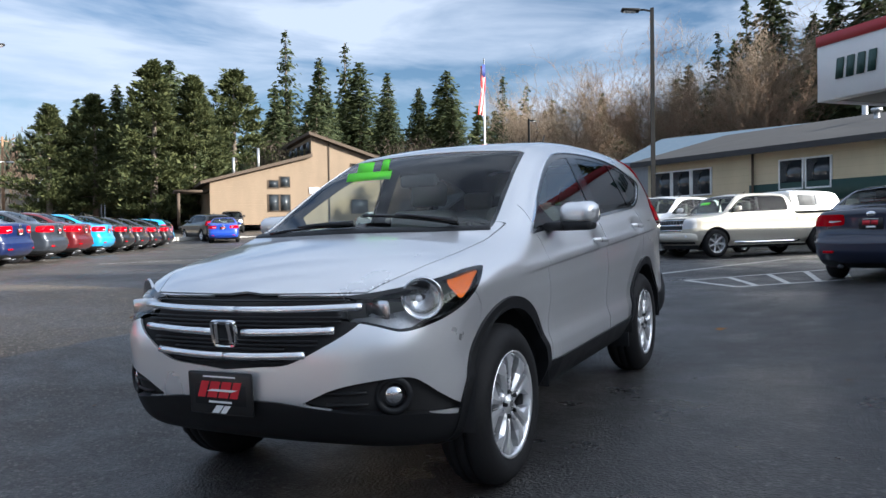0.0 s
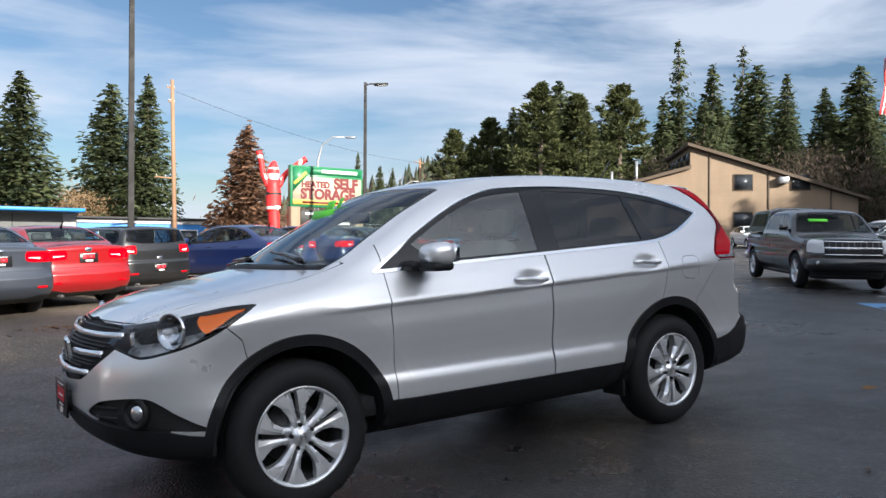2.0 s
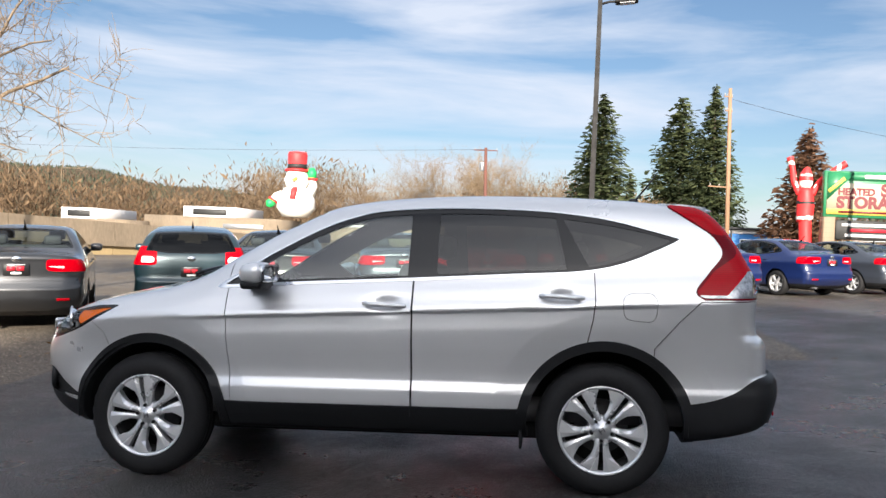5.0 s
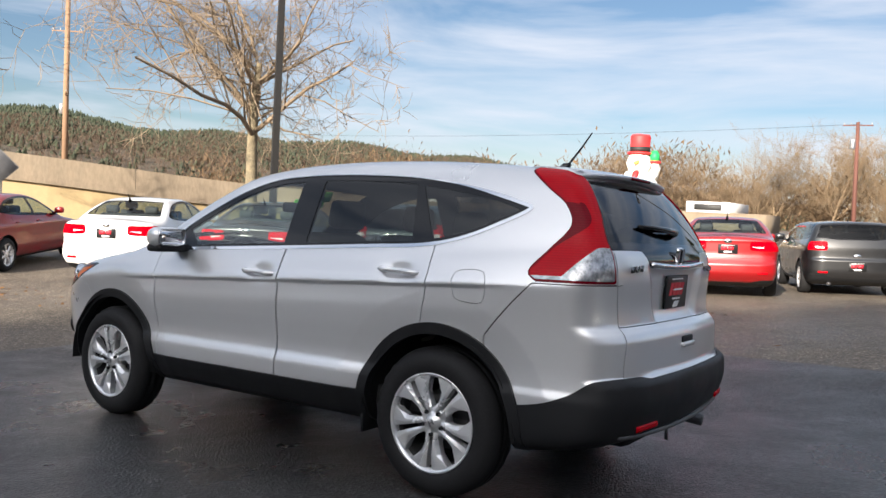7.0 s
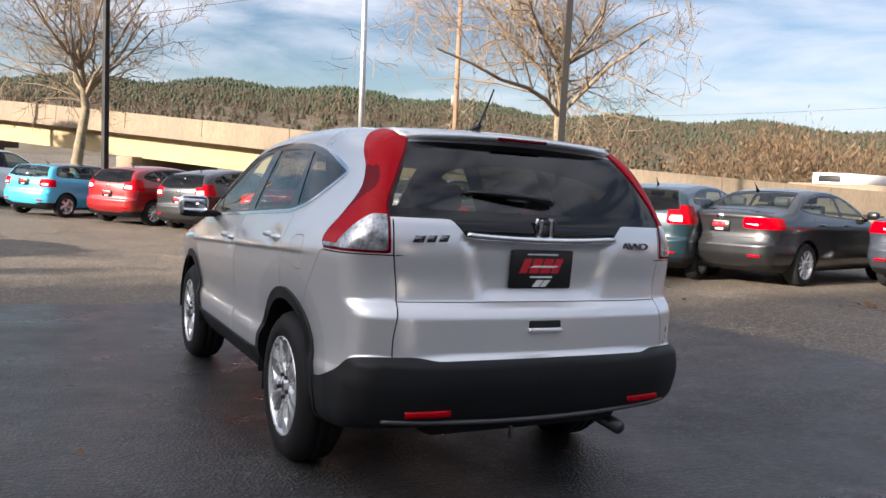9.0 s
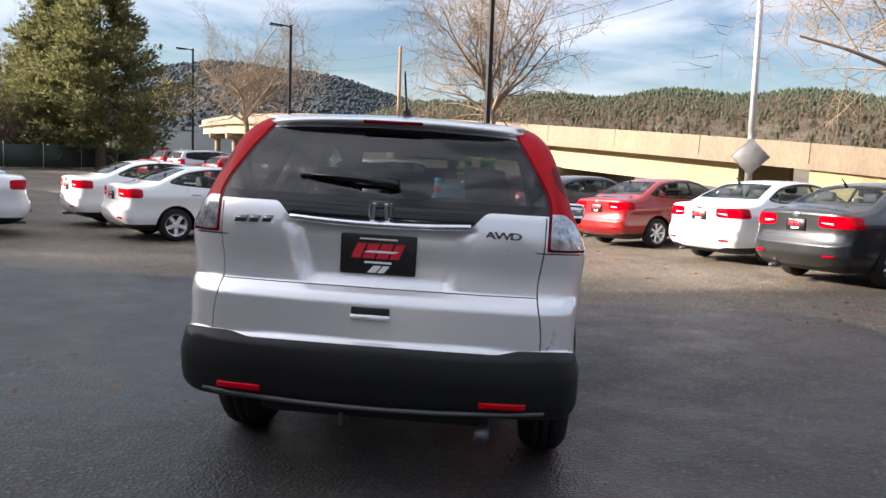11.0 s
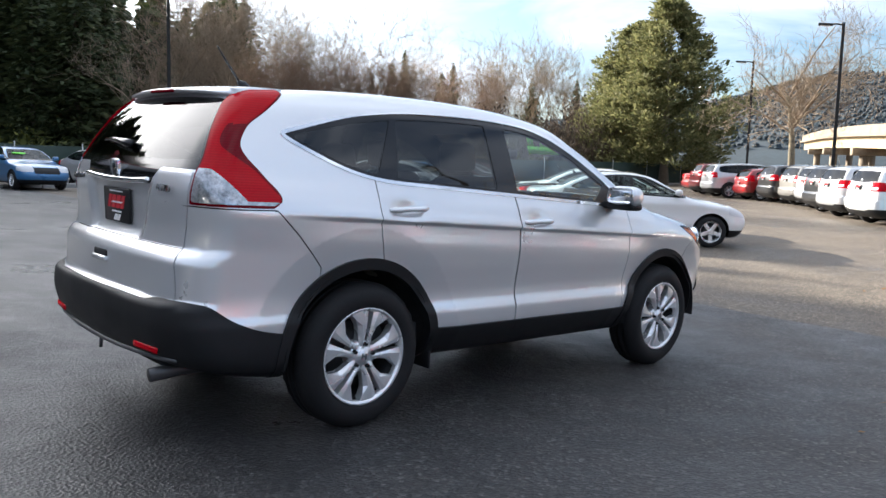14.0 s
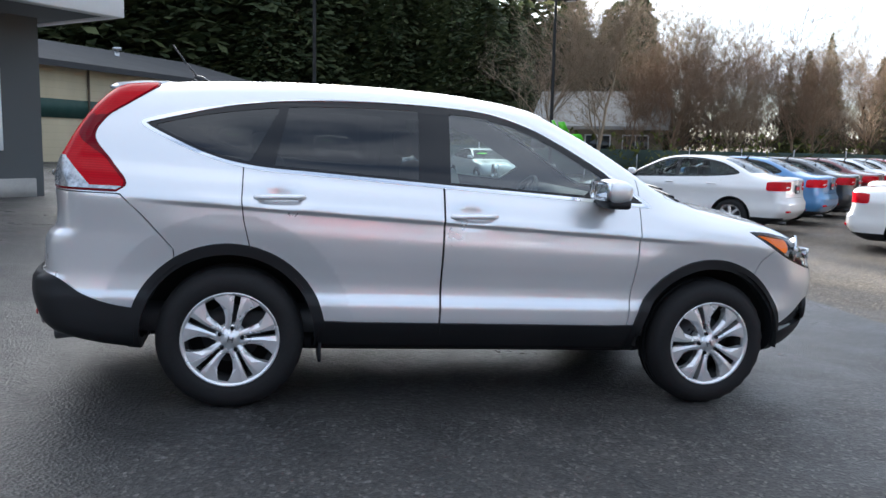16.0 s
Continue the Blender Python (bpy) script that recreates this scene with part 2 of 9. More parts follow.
def asphalt():
    """Damp asphalt with dark patches, tyre dirt and stone chips; its dark and tan areas carry painted shade and sun."""
    m, nt, b = nodes_of("damp_asphalt")
    geo = nt.nodes.new("ShaderNodeNewGeometry")
    sep = nt.nodes.new("ShaderNodeSeparateXYZ")
    nt.links.new(geo.outputs["Position"], sep.inputs[0])

    def noise_at(scale, detail=5, rough=0.6):
        n = nt.nodes.new("ShaderNodeTexNoise")
        n.inputs["Scale"].default_value, n.inputs["Detail"].default_value, n.inputs["Roughness"].default_value = scale, detail, rough
        nt.links.new(geo.outputs["Position"], n.inputs["Vector"])
        return n.outputs["Fac"]

    def math_(op, a, c):
        n = nt.nodes.new("ShaderNodeMath")
        n.operation = op
        for i, v in enumerate((a, c)):
            if isinstance(v, (int, float)):
                n.inputs[i].default_value = v
            else:
                nt.links.new(v, n.inputs[i])
        return n.outputs[0]

    big, mid, chip = noise_at(0.22, 6), noise_at(1.7, 6, 0.7), noise_at(170, 2, 0.5)
    vor = nt.nodes.new("ShaderNodeTexVoronoi")
    vor.inputs["Scale"].default_value = 62
    nt.links.new(geo.outputs["Position"], vor.inputs["Vector"])
    wob = math_("MULTIPLY", math_("SUBTRACT", mid, 0.5), 1.6)
    # tanner towards the road, which puts some of the sunlight into the colour
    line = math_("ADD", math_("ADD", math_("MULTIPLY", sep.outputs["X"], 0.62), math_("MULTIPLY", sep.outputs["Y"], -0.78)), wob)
    # black paving meets tan along the tree shade's edge: shade put into the colour
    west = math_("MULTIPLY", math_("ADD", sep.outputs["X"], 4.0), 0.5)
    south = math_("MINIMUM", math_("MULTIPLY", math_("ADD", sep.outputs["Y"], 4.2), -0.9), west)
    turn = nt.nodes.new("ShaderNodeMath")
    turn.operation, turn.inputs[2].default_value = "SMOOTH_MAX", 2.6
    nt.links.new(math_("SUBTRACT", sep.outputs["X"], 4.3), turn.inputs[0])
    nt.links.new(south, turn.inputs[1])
    shade_edge = math_("ADD", turn.outputs[0], math_("MULTIPLY", wob, 0.1))
    lit_tan = math_("MAXIMUM", ranged(nt, shade_edge, 0.0, 0.95, 0.0, 0.07), ranged(nt, line, 0.0, 0.75, 0.0, 13.0))
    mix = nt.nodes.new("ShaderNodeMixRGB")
    nt.links.new(lit_tan, mix.inputs["Fac"])
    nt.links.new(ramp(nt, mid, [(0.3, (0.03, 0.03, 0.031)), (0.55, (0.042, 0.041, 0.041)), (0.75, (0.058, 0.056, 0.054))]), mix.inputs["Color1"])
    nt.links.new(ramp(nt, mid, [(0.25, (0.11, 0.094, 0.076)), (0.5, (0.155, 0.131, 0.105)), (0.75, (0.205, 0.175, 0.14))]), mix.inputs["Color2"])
    sp = nt.nodes.new("ShaderNodeMixRGB")
    sp.blend_type = "MULTIPLY"
    sp.inputs["Fac"].default_value = 0.85
    nt.links.new(mix.outputs["Color"], sp.inputs["Color1"])
    # pale stone chips, which also paint in the wet surface's glints
    nt.links.new(ramp(nt, vor.outputs["Color"], [(0.1, (0.4, 0.4, 0.4)), (0.5, (0.8, 0.8, 0.8)), (0.75, (1.25, 1.25, 1.23)), (0.95, (3.0, 2.95, 2.9))]), sp.inputs["Color2"])
    nt.links.new(sp.outputs["Color"], b.inputs["Base Color"])
    wet = math_("ADD", math_("MULTIPLY", big, 0.65), math_("MULTIPLY", mid, 0.35))
    damp = nt.nodes.new("ShaderNodeMath")
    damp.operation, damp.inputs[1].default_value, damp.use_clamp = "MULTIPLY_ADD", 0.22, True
    nt.links.new(lit_tan, damp.inputs[0])
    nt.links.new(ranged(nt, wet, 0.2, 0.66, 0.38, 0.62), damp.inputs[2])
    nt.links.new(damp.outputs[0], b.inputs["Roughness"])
    nt.links.new(ranged(nt, lit_tan, 0.42, 0.15, 0.0, 1.0), b.inputs["Specular IOR Level"])
    hgt = math_("ADD", math_("MULTIPLY", vor.outputs["Distance"], 0.7), math_("MULTIPLY", chip, 0.5))
    bumped(nt, b, hgt, 0.7, 0.01)
    return m


def leafy(name, dark, light, trans=0.25):
    """Foliage whose clumps differ in tone."""
    m, nt, b = nodes_of(name)
    g = nt.nodes.new("ShaderNodeNewGeometry")
    nt.links.new(ramp(nt, g.outputs["Random Per Island"], [(0.0, dark), (0.6, tuple((a + c) / 2 for a, c in zip(dark, light))), (1.0, light)]), b.inputs["Base Color"])
    b.inputs["Roughness"].default_value = 0.75
    b.inputs["Specular IOR Level"].default_value = 0.25
    tl, mx = nt.nodes.new("ShaderNodeBsdfTranslucent"), nt.nodes.new("ShaderNodeMixShader")
    mx.inputs[0].default_value = trans
    nt.links.new(b.inputs["Base Color"].links[0].from_socket, tl.inputs["Color"])
    nt.links.new(b.outputs[0], mx.inputs[1])
    nt.links.new(tl.outputs[0], mx.inputs[2])
    nt.links.new(mx.outputs[0], nt.nodes["Material Output"].inputs["Surface"])
    return m


def siding(name, col, pitch=0.2, dark=0.75):
    """Painted lap boards: a shadow line coloured in under each board, weather streaks."""
    m, nt, b = nodes_of(name)
    tc = nt.nodes.new("ShaderNodeTexCoord")
    sep = nt.nodes.new("ShaderNodeSeparateXYZ")
    nt.links.new(tc.outputs["Object"], sep.inputs[0])
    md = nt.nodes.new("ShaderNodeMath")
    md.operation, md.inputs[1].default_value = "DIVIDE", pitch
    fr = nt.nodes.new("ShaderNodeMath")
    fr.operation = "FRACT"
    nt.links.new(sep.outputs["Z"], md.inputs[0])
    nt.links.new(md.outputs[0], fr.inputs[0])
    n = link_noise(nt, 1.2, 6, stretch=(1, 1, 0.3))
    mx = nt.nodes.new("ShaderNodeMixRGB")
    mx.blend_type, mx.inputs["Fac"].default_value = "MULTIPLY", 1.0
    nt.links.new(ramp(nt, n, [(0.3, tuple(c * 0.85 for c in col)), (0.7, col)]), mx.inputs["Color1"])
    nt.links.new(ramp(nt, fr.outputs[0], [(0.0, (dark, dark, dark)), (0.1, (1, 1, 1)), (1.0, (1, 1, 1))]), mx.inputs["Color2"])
    nt.links.new(mx.outputs["Color"], b.inputs["Base Color"])
    b.inputs["Roughness"].default_value = 0.7
    bumped(nt, b, fr.outputs[0], 0.4, 0.02)
    return m


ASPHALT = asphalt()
BARK = mat("grey_brown_bark", (0.16, 0.13, 0.1), 0.9, var=0.4, scale=6, fine=40, bump=0.6, depth=0.02)
PALE_BARK = mat("pale_mossy_bark", (0.2, 0.165, 0.105), 0.85, var=0.65, scale=5, fine=30, bump=0.6, depth=0.02)
BIRCH_TWIG = mat("pale_brown_twigs", (0.24, 0.18, 0.12), 0.9, var=0.3)
TWIG = mat("bare_twigs", (0.3, 0.23, 0.16), 0.9, var=0.3)
DRY_TWIG = mat("reddish_bare_twigs", (0.24, 0.16, 0.105), 0.9, var=0.3)
PALE_TWIG = mat("tan_bare_twigs", (0.25, 0.18, 0.11), 0.9, var=0.3)
FIR = leafy("fir_needles", (0.032, 0.048, 0.022), (0.1, 0.115, 0.048))
PINE = leafy("pine_needles", (0.035, 0.048, 0.018), (0.12, 0.13, 0.05))
SHORE = leafy("olive_pine_needles", (0.09, 0.1, 0.04), (0.26, 0.25, 0.11), 0.4)
DARK_WOODS = leafy("dark_bare_woods", (0.05, 0.04, 0.03), (0.12, 0.09, 0.066))
CEDAR = leafy("rusty_cedar_needles", (0.08, 0.045, 0.028), (0.22, 0.12, 0.07))
SHRUB = leafy("shrub_leaves", (0.05, 0.06, 0.015), (0.16, 0.17, 0.04))
HILL_GREEN = leafy("hill_conifers", (0.045, 0.058, 0.04), (0.085, 0.1, 0.06))
HILL_BROWN = leafy("hill_bare_woods", (0.095, 0.064, 0.046), (0.165, 0.117, 0.083))
HILL_SOIL = mat("wooded_hillside", (0.1, 0.085, 0.06), 0.95, var=0.4, scale=0.02, fine=0.2)
TAN_BRUSH = leafy("tan_bare_brush", (0.2, 0.13, 0.07), (0.4, 0.28, 0.16))
TAN_WOODS = leafy("tan_bare_woods", (0.09, 0.06, 0.036), (0.21, 0.14, 0.08))
# blue-grey because the haze of distance is mixed into this base colour
FAR_HILL = mat("haze_blue_hill", (0.026, 0.04, 0.05), 0.95, var=0.4, scale=0.02, fine=0.25)
CONCRETE = mat("stained_concrete", (0.21, 0.165, 0.115), 0.85, var=0.3, scale=0.6, fine=8, bump=0.3, depth=0.01, stretch=(1, 1, 0.35))
BEAM = mat("tan_painted_beam", (0.36, 0.27, 0.14), 0.7, var=0.12, scale=0.4, fine=5)
POLE = mat("dark_bronze_pole", (0.011, 0.0102, 0.0098), 0.75, 0.0, var=0.2)
GALV = mat("galvanised_steel", (0.5, 0.51, 0.52), 0.4, 0.8, var=0.15)
WOOD_POLE = mat("creosoted_wood_pole", (0.28, 0.17, 0.1), 0.9, var=0.3, scale=3, fine=30, stretch=(1, 1, 0.1), bump=0.3)
RED_POLE = mat("red_brown_wood_pole", (0.12, 0.048, 0.035), 0.85, var=0.25, stretch=(1, 1, 0.1))
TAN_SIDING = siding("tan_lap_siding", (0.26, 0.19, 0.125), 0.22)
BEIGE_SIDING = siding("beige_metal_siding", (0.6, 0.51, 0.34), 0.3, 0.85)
BROWN_TRIM = mat("brown_trim", (0.09, 0.065, 0.045), 0.8, var=0.2)
DARK_ROOF = mat("dark_shingle_roof", (0.045, 0.045, 0.047), 0.9, var=0.3, scale=1, fine=20)
GREY_WALL = mat("charcoal_wall_panels", (0.075, 0.08, 0.082), 0.6, var=0.12, scale=0.8)
FASCIA = mat("white_fascia_panel", (0.78, 0.78, 0.78), 0.4, var=0.04)
RED_BAND = mat("red_fascia_band", (0.42, 0.02, 0.03), 0.4, var=0.06)
GREEN_BAND = mat("dark_green_band", (0.02, 0.06, 0.05), 0.5, var=0.1)
BLUE_METAL = mat("blue_grey_metal", (0.14, 0.2, 0.26), 0.5, 0.2, var=0.1, stretch=(1, 1, 0.1))
GREY_METAL = mat("pale_grey_metal_siding", (0.26, 0.27, 0.28), 0.5, 0.1, var=0.12, stretch=(1, 1, 0.1))
BLUE_TRIM = mat("bright_blue_trim", (0.03, 0.2, 0.55), 0.5, var=0.1)
WINDOW_DARK = mat("dark_window_pane", (0.03, 0.035, 0.04), 0.06, var=0.2, spec=0.8)
LINE_PAINT = mat("worn_white_road_paint", (0.62, 0.62, 0.6), 0.7, var=0.3, scale=6, fine=60)
BLUE_PAINT = mat("worn_blue_road_paint", (0.12, 0.28, 0.5), 0.7, var=0.3, scale=6, fine=60)
KERB = mat("kerb_concrete", (0.36, 0.35, 0.33), 0.85, var=0.25, scale=2)
FENCE_GREEN = mat("green_fence_screen", (0.03, 0.05, 0.04), 0.8, var=0.3)
NYLON_RED = mat("red_nylon", (0.75, 0.03, 0.03), 0.55, var=0.1, scale=2)
NYLON_WHITE = mat("white_nylon", (0.8, 0.79, 0.74), 0.6, var=0.06, scale=2)
NYLON_GREEN = mat("green_nylon", (0.02, 0.42, 0.1), 0.55, var=0.1)
NYLON_BLACK = mat("black_nylon", (0.02, 0.02, 0.02), 0.6, var=0.1)
SIGN_CREAM = mat("cream_sign_face", (0.45, 0.4, 0.29), 0.5, var=0.05)
SIGN_GREEN = mat("green_sign_frame", (0.02, 0.17, 0.07), 0.45, var=0.1)
SIGN_YELLOW = mat("yellow_sign_strip", (0.62, 0.5, 0.1), 0.5, var=0.08)
SIGN_MAROON = mat("maroon_letters", (0.13, 0.008, 0.012), 0.5, var=0.05)
ROAD_GREEN = mat("road_sign_green", (0.01, 0.22, 0.12), 0.5, var=0.08)
LEAF_LITTER = leafy("fallen_leaves", (0.12, 0.06, 0.02), (0.3, 0.16, 0.06))
FLAG_BLUE = mat("flag_blue", (0.03, 0.05, 0.2), 0.7, var=0.1)

# darker than the pole's steel: shade on the sign's back, put into the colour
SIGN_GREY = mat("shaded_aluminium", (0.14, 0.14, 0.145), 0.5, 0.2, var=0.2)


# ---- mesh tools ----
def mesh_of(name, verts, faces, material, smooth=True, normals=None):
    me = bpy.data.meshes.new(name)
    me.from_pydata([tuple(v) for v in verts], [], [tuple(f) for f in faces])
    for m in material if isinstance(material, (list, tuple)) else [material]:
        me.materials.append(m)
    me.polygons.foreach_set("use_smooth", [smooth] * len(me.polygons))
    me.update()
    if normals is not None:
        me.normals_split_custom_set_from_vertices([tuple(n) for n in normals])
    return me


def part(name, bm, material, parent, label="", smooth=True):
    """Links a bmesh as one mesh object under a thing or a part."""
    me = bpy.data.meshes.new(name)
    bm.to_mesh(me)
    bm.free()
    me.materials.append(material)
    me.polygons.foreach_set("use_smooth", [smooth] * len(me.polygons))
    return part_mesh(name, me, parent, label)


def part_mesh(name, me, parent, label=""):
    ob = new(name, me)
    ob.parent = parent
    return tagged(ob, label)


def thing(name, m=None, label="", category="", group="", kind=""):
    ob = new(name)
    ob.empty_display_size = 0.3
    if m is not None:
        ob.matrix_world = m
    return tagged(ob, label, category, group, kind)


def bm_box(size, at=(0, 0, 0), bevel=0.0, seg=2, turn=None):
    bm = bmesh.new()
    bmesh.ops.create_cube(bm, size=1)
    bmesh.ops.scale(bm, vec=size, verts=bm.verts)
    if bevel:
        bmesh.ops.bevel(bm, geom=bm.edges[:], offset=bevel, segments=seg, affect="EDGES", profile=0.5)
    if turn is not None:
        bmesh.ops.transform(bm, matrix=turn, verts=bm.verts)
    bmesh.ops.translate(bm, vec=at, verts=bm.verts)
    return bm


def bm_tube(points, radii, sides=8, close=True):
    """A tube through points with a radius at each."""
    bm = bmesh.new()
    pts = [Vector(p) for p in points]
    rings = []
    for i, p in enumerate(pts):
        way = (pts[min(i + 1, len(pts) - 1)] - pts[max(i - 1, 0)]).normalized()
        a = way.orthogonal().normalized()
        b = way.cross(a)
        r = radii[i] if isinstance(radii, (list, tuple)) else radii
        rings.append([bm.verts.new(p + r * (math.cos(q) * a + math.sin(q) * b)) for q in (2 * math.pi * k / sides for k in range(sides))])
    for r0, r1 in zip(rings, rings[1:]):
        off = min(range(sides), key=lambda o: sum((r0[k].co - r1[(k + o) % sides].co).length for k in range(sides)))
        for k in range(sides):
            bm.faces.new((r0[k], r0[(k + 1) % sides], r1[(k + 1 + off) % sides], r1[(k + off) % sides]))
    if close:
        bm.faces.new(rings[0][::-1])
        bm.faces.new(rings[-1])
    bmesh.ops.recalc_face_normals(bm, faces=bm.faces)
    return bm


def bm_lathe(profile, steps=32, axis="Y"):
    """Turns a profile of (radius, height) round the axis."""
    bm = bmesh.new()
    rings = []
    for k in range(steps):
        q = 2 * math.pi * k / steps
        ring = []
        for r, h in profile:
            p = (r * math.cos(q), h, r * math.sin(q)) if axis == "Y" else (r * math.cos(q), r * math.sin(q), h)
            ring.append(bm.verts.new(p))
        rings.append(ring)
    for k in range(steps):
        a, b = rings[k], rings[(k + 1) % steps]
        for i in range(len(profile) - 1):
            bm.faces.new((a[i], a[i + 1], b[i + 1], b[i]))
    bmesh.ops.remove_doubles(bm, verts=bm.verts, dist=1e-5)
    bmesh.ops.recalc_face_normals(bm, faces=bm.faces)
    return bm


def bm_join(*bms):
    out = bmesh.new()
    for b in bms:
        me = bpy.data.meshes.new("tmp")
        b.to_mesh(me)
        b.free()
        out.from_mesh(me)
        bpy.data.meshes.remove(me)
    return out


def bm_moved(bm, m):
    bmesh.ops.transform(bm, matrix=m, verts=bm.verts)
    return bm


def bm_plate(outline, depth, at=None, bevel=0.0):
    """A flat outline in x, z pushed to a depth along y."""
    bm = bmesh.new()
    f = bm.faces.new([bm.verts.new((x, 0, z)) for x, z in outline])
    up = bmesh.ops.extrude_face_region(bm, geom=[f])
    bmesh.ops.translate(bm, vec=(0, depth, 0), verts=[v for v in up["geom"] if isinstance(v, bmesh.types.BMVert)])
    bmesh.ops.recalc_face_normals(bm, faces=bm.faces)
    if bevel:
        bmesh.ops.bevel(bm, geom=bm.edges[:], offset=bevel, segments=1, affect="EDGES")
    return bm_moved(bm, at) if at is not None else bm


def lettering(name, words, size, material, m, parent, depth=0.002, align="CENTER", weight=0.025):
    cu = bpy.data.curves.new(name, "FONT")
    cu.body, cu.size, cu.extrude, cu.align_x, cu.align_y = words, size, depth, align, "CENTER"
    cu.offset = size * weight
    tmp = bpy.data.objects.new("tmp", cu)
    scene.collection.objects.link(tmp)
    me = bpy.data.meshes.new_from_object(tmp.evaluated_get(bpy.context.evaluated_depsgraph_get()))
    bpy.data.objects.remove(tmp)
    bpy.data.curves.remove(cu)
    bm = bmesh.new()
    bm.from_mesh(me)
    bpy.data.meshes.remove(me)
    left = set(bm.faces)
    while left:
        todo, island = [next(iter(left))], set()
        while todo:
            f = todo.pop()
            if f in left:
                left.discard(f)
                island.add(f)
                todo += [g for e in f.edges for g in e.link_faces if g in left]
        vs = {v: i for i, v in enumerate({v for f in island for v in f.verts})}
        part_mesh(name, mesh_of(name, [m @ v.co for v in vs], [[vs[v] for v in f.verts] for f in island], material, False), parent)
    bm.free()


def spl(*pairs):
    """A smooth curve through a few (at, value) pairs, flat beyond its ends."""
    p = sorted(pairs)
    x, y = np.array([a for a, _ in p], float), np.array([b for _, b in p], float)
    d = np.diff(y) / np.diff(x)
    s = np.zeros(len(x))
    s[0], s[-1] = d[0], d[-1]
    for i in range(1, len(x) - 1):
        if d[i - 1] * d[i] > 0:
            h0, h1 = x[i] - x[i - 1], x[i + 1] - x[i]
            w1, w2 = 2 * h1 + h0, h1 + 2 * h0
            s[i] = (w1 + w2) / (w1 / d[i - 1] + w2 / d[i])

    def at(q):
        q = np.asarray(q, float)
        c = np.clip(q, x[0], x[-1])
        i = np.clip(np.searchsorted(x, c) - 1, 0, len(x) - 2)
        h = x[i + 1] - x[i]
        t = (c - x[i]) / h
        return (2 * t**3 - 3 * t**2 + 1) * y[i] + (t**3 - 2 * t**2 + t) * h * s[i] + (3 * t**2 - 2 * t**3) * y[i + 1] + (t**3 - t**2) * h * s[i + 1]

    return at


def smax(a, b, k):
    h = np.maximum(k - np.abs(a - b), 0) / k
    return np.maximum(a, b) + h * h * k * 0.25


def rounded(points, steps=6):
    """A closed outline drawn smoothly through its corners; a corner given twice stays sharp."""
    n, out = len(points), []
    p = [np.array(q, float) for q in points]
    for i in range(n):
        a, b, c, d = p[i - 1], p[i], p[(i + 1) % n], p[(i + 2) % n]
        for k in range(steps):
            t = k / steps
            t1, t2 = (c - a) * 0.5, (d - b) * 0.5
            L = np.linalg.norm(c - b)
            t1 = t1 if np.linalg.norm(t1) < L else t1 / max(np.linalg.norm(t1), 1e-9) * L
            t2 = t2 if np.linalg.norm(t2) < L else t2 / max(np.linalg.norm(t2), 1e-9) * L
            out.append((2 * t**3 - 3 * t**2 + 1) * b + (t**3 - 2 * t**2 + t) * t1 + (3 * t**2 - 2 * t**3) * c + (t**3 - t**2) * t2)
    return np.array(out)


def inside(outline, u, v):
    """Signed distance to a closed outline, positive within."""
    P = np.asarray(outline, float)
    Q = np.roll(P, -1, 0)
    u, v = np.asarray(u, float), np.asarray(v, float)
    best, odd = np.full(u.shape, 1e9), np.zeros(u.shape, bool)
    for (ax, ay), (bx, by) in zip(P, Q):
        dx, dy = bx - ax, by - ay
        L = dx * dx + dy * dy
        if L < 1e-12:
            continue
        t = np.clip(((u - ax) * dx + (v - ay) * dy) / L, 0, 1)
        best = np.minimum(best, np.hypot(u - ax - t * dx, v - ay - t * dy))
        if ay != by:
            odd ^= ((ay > v) != (by > v)) & (u < (bx - ax) * (v - ay) / (by - ay) + ax)
    return np.where(odd, best, -best)


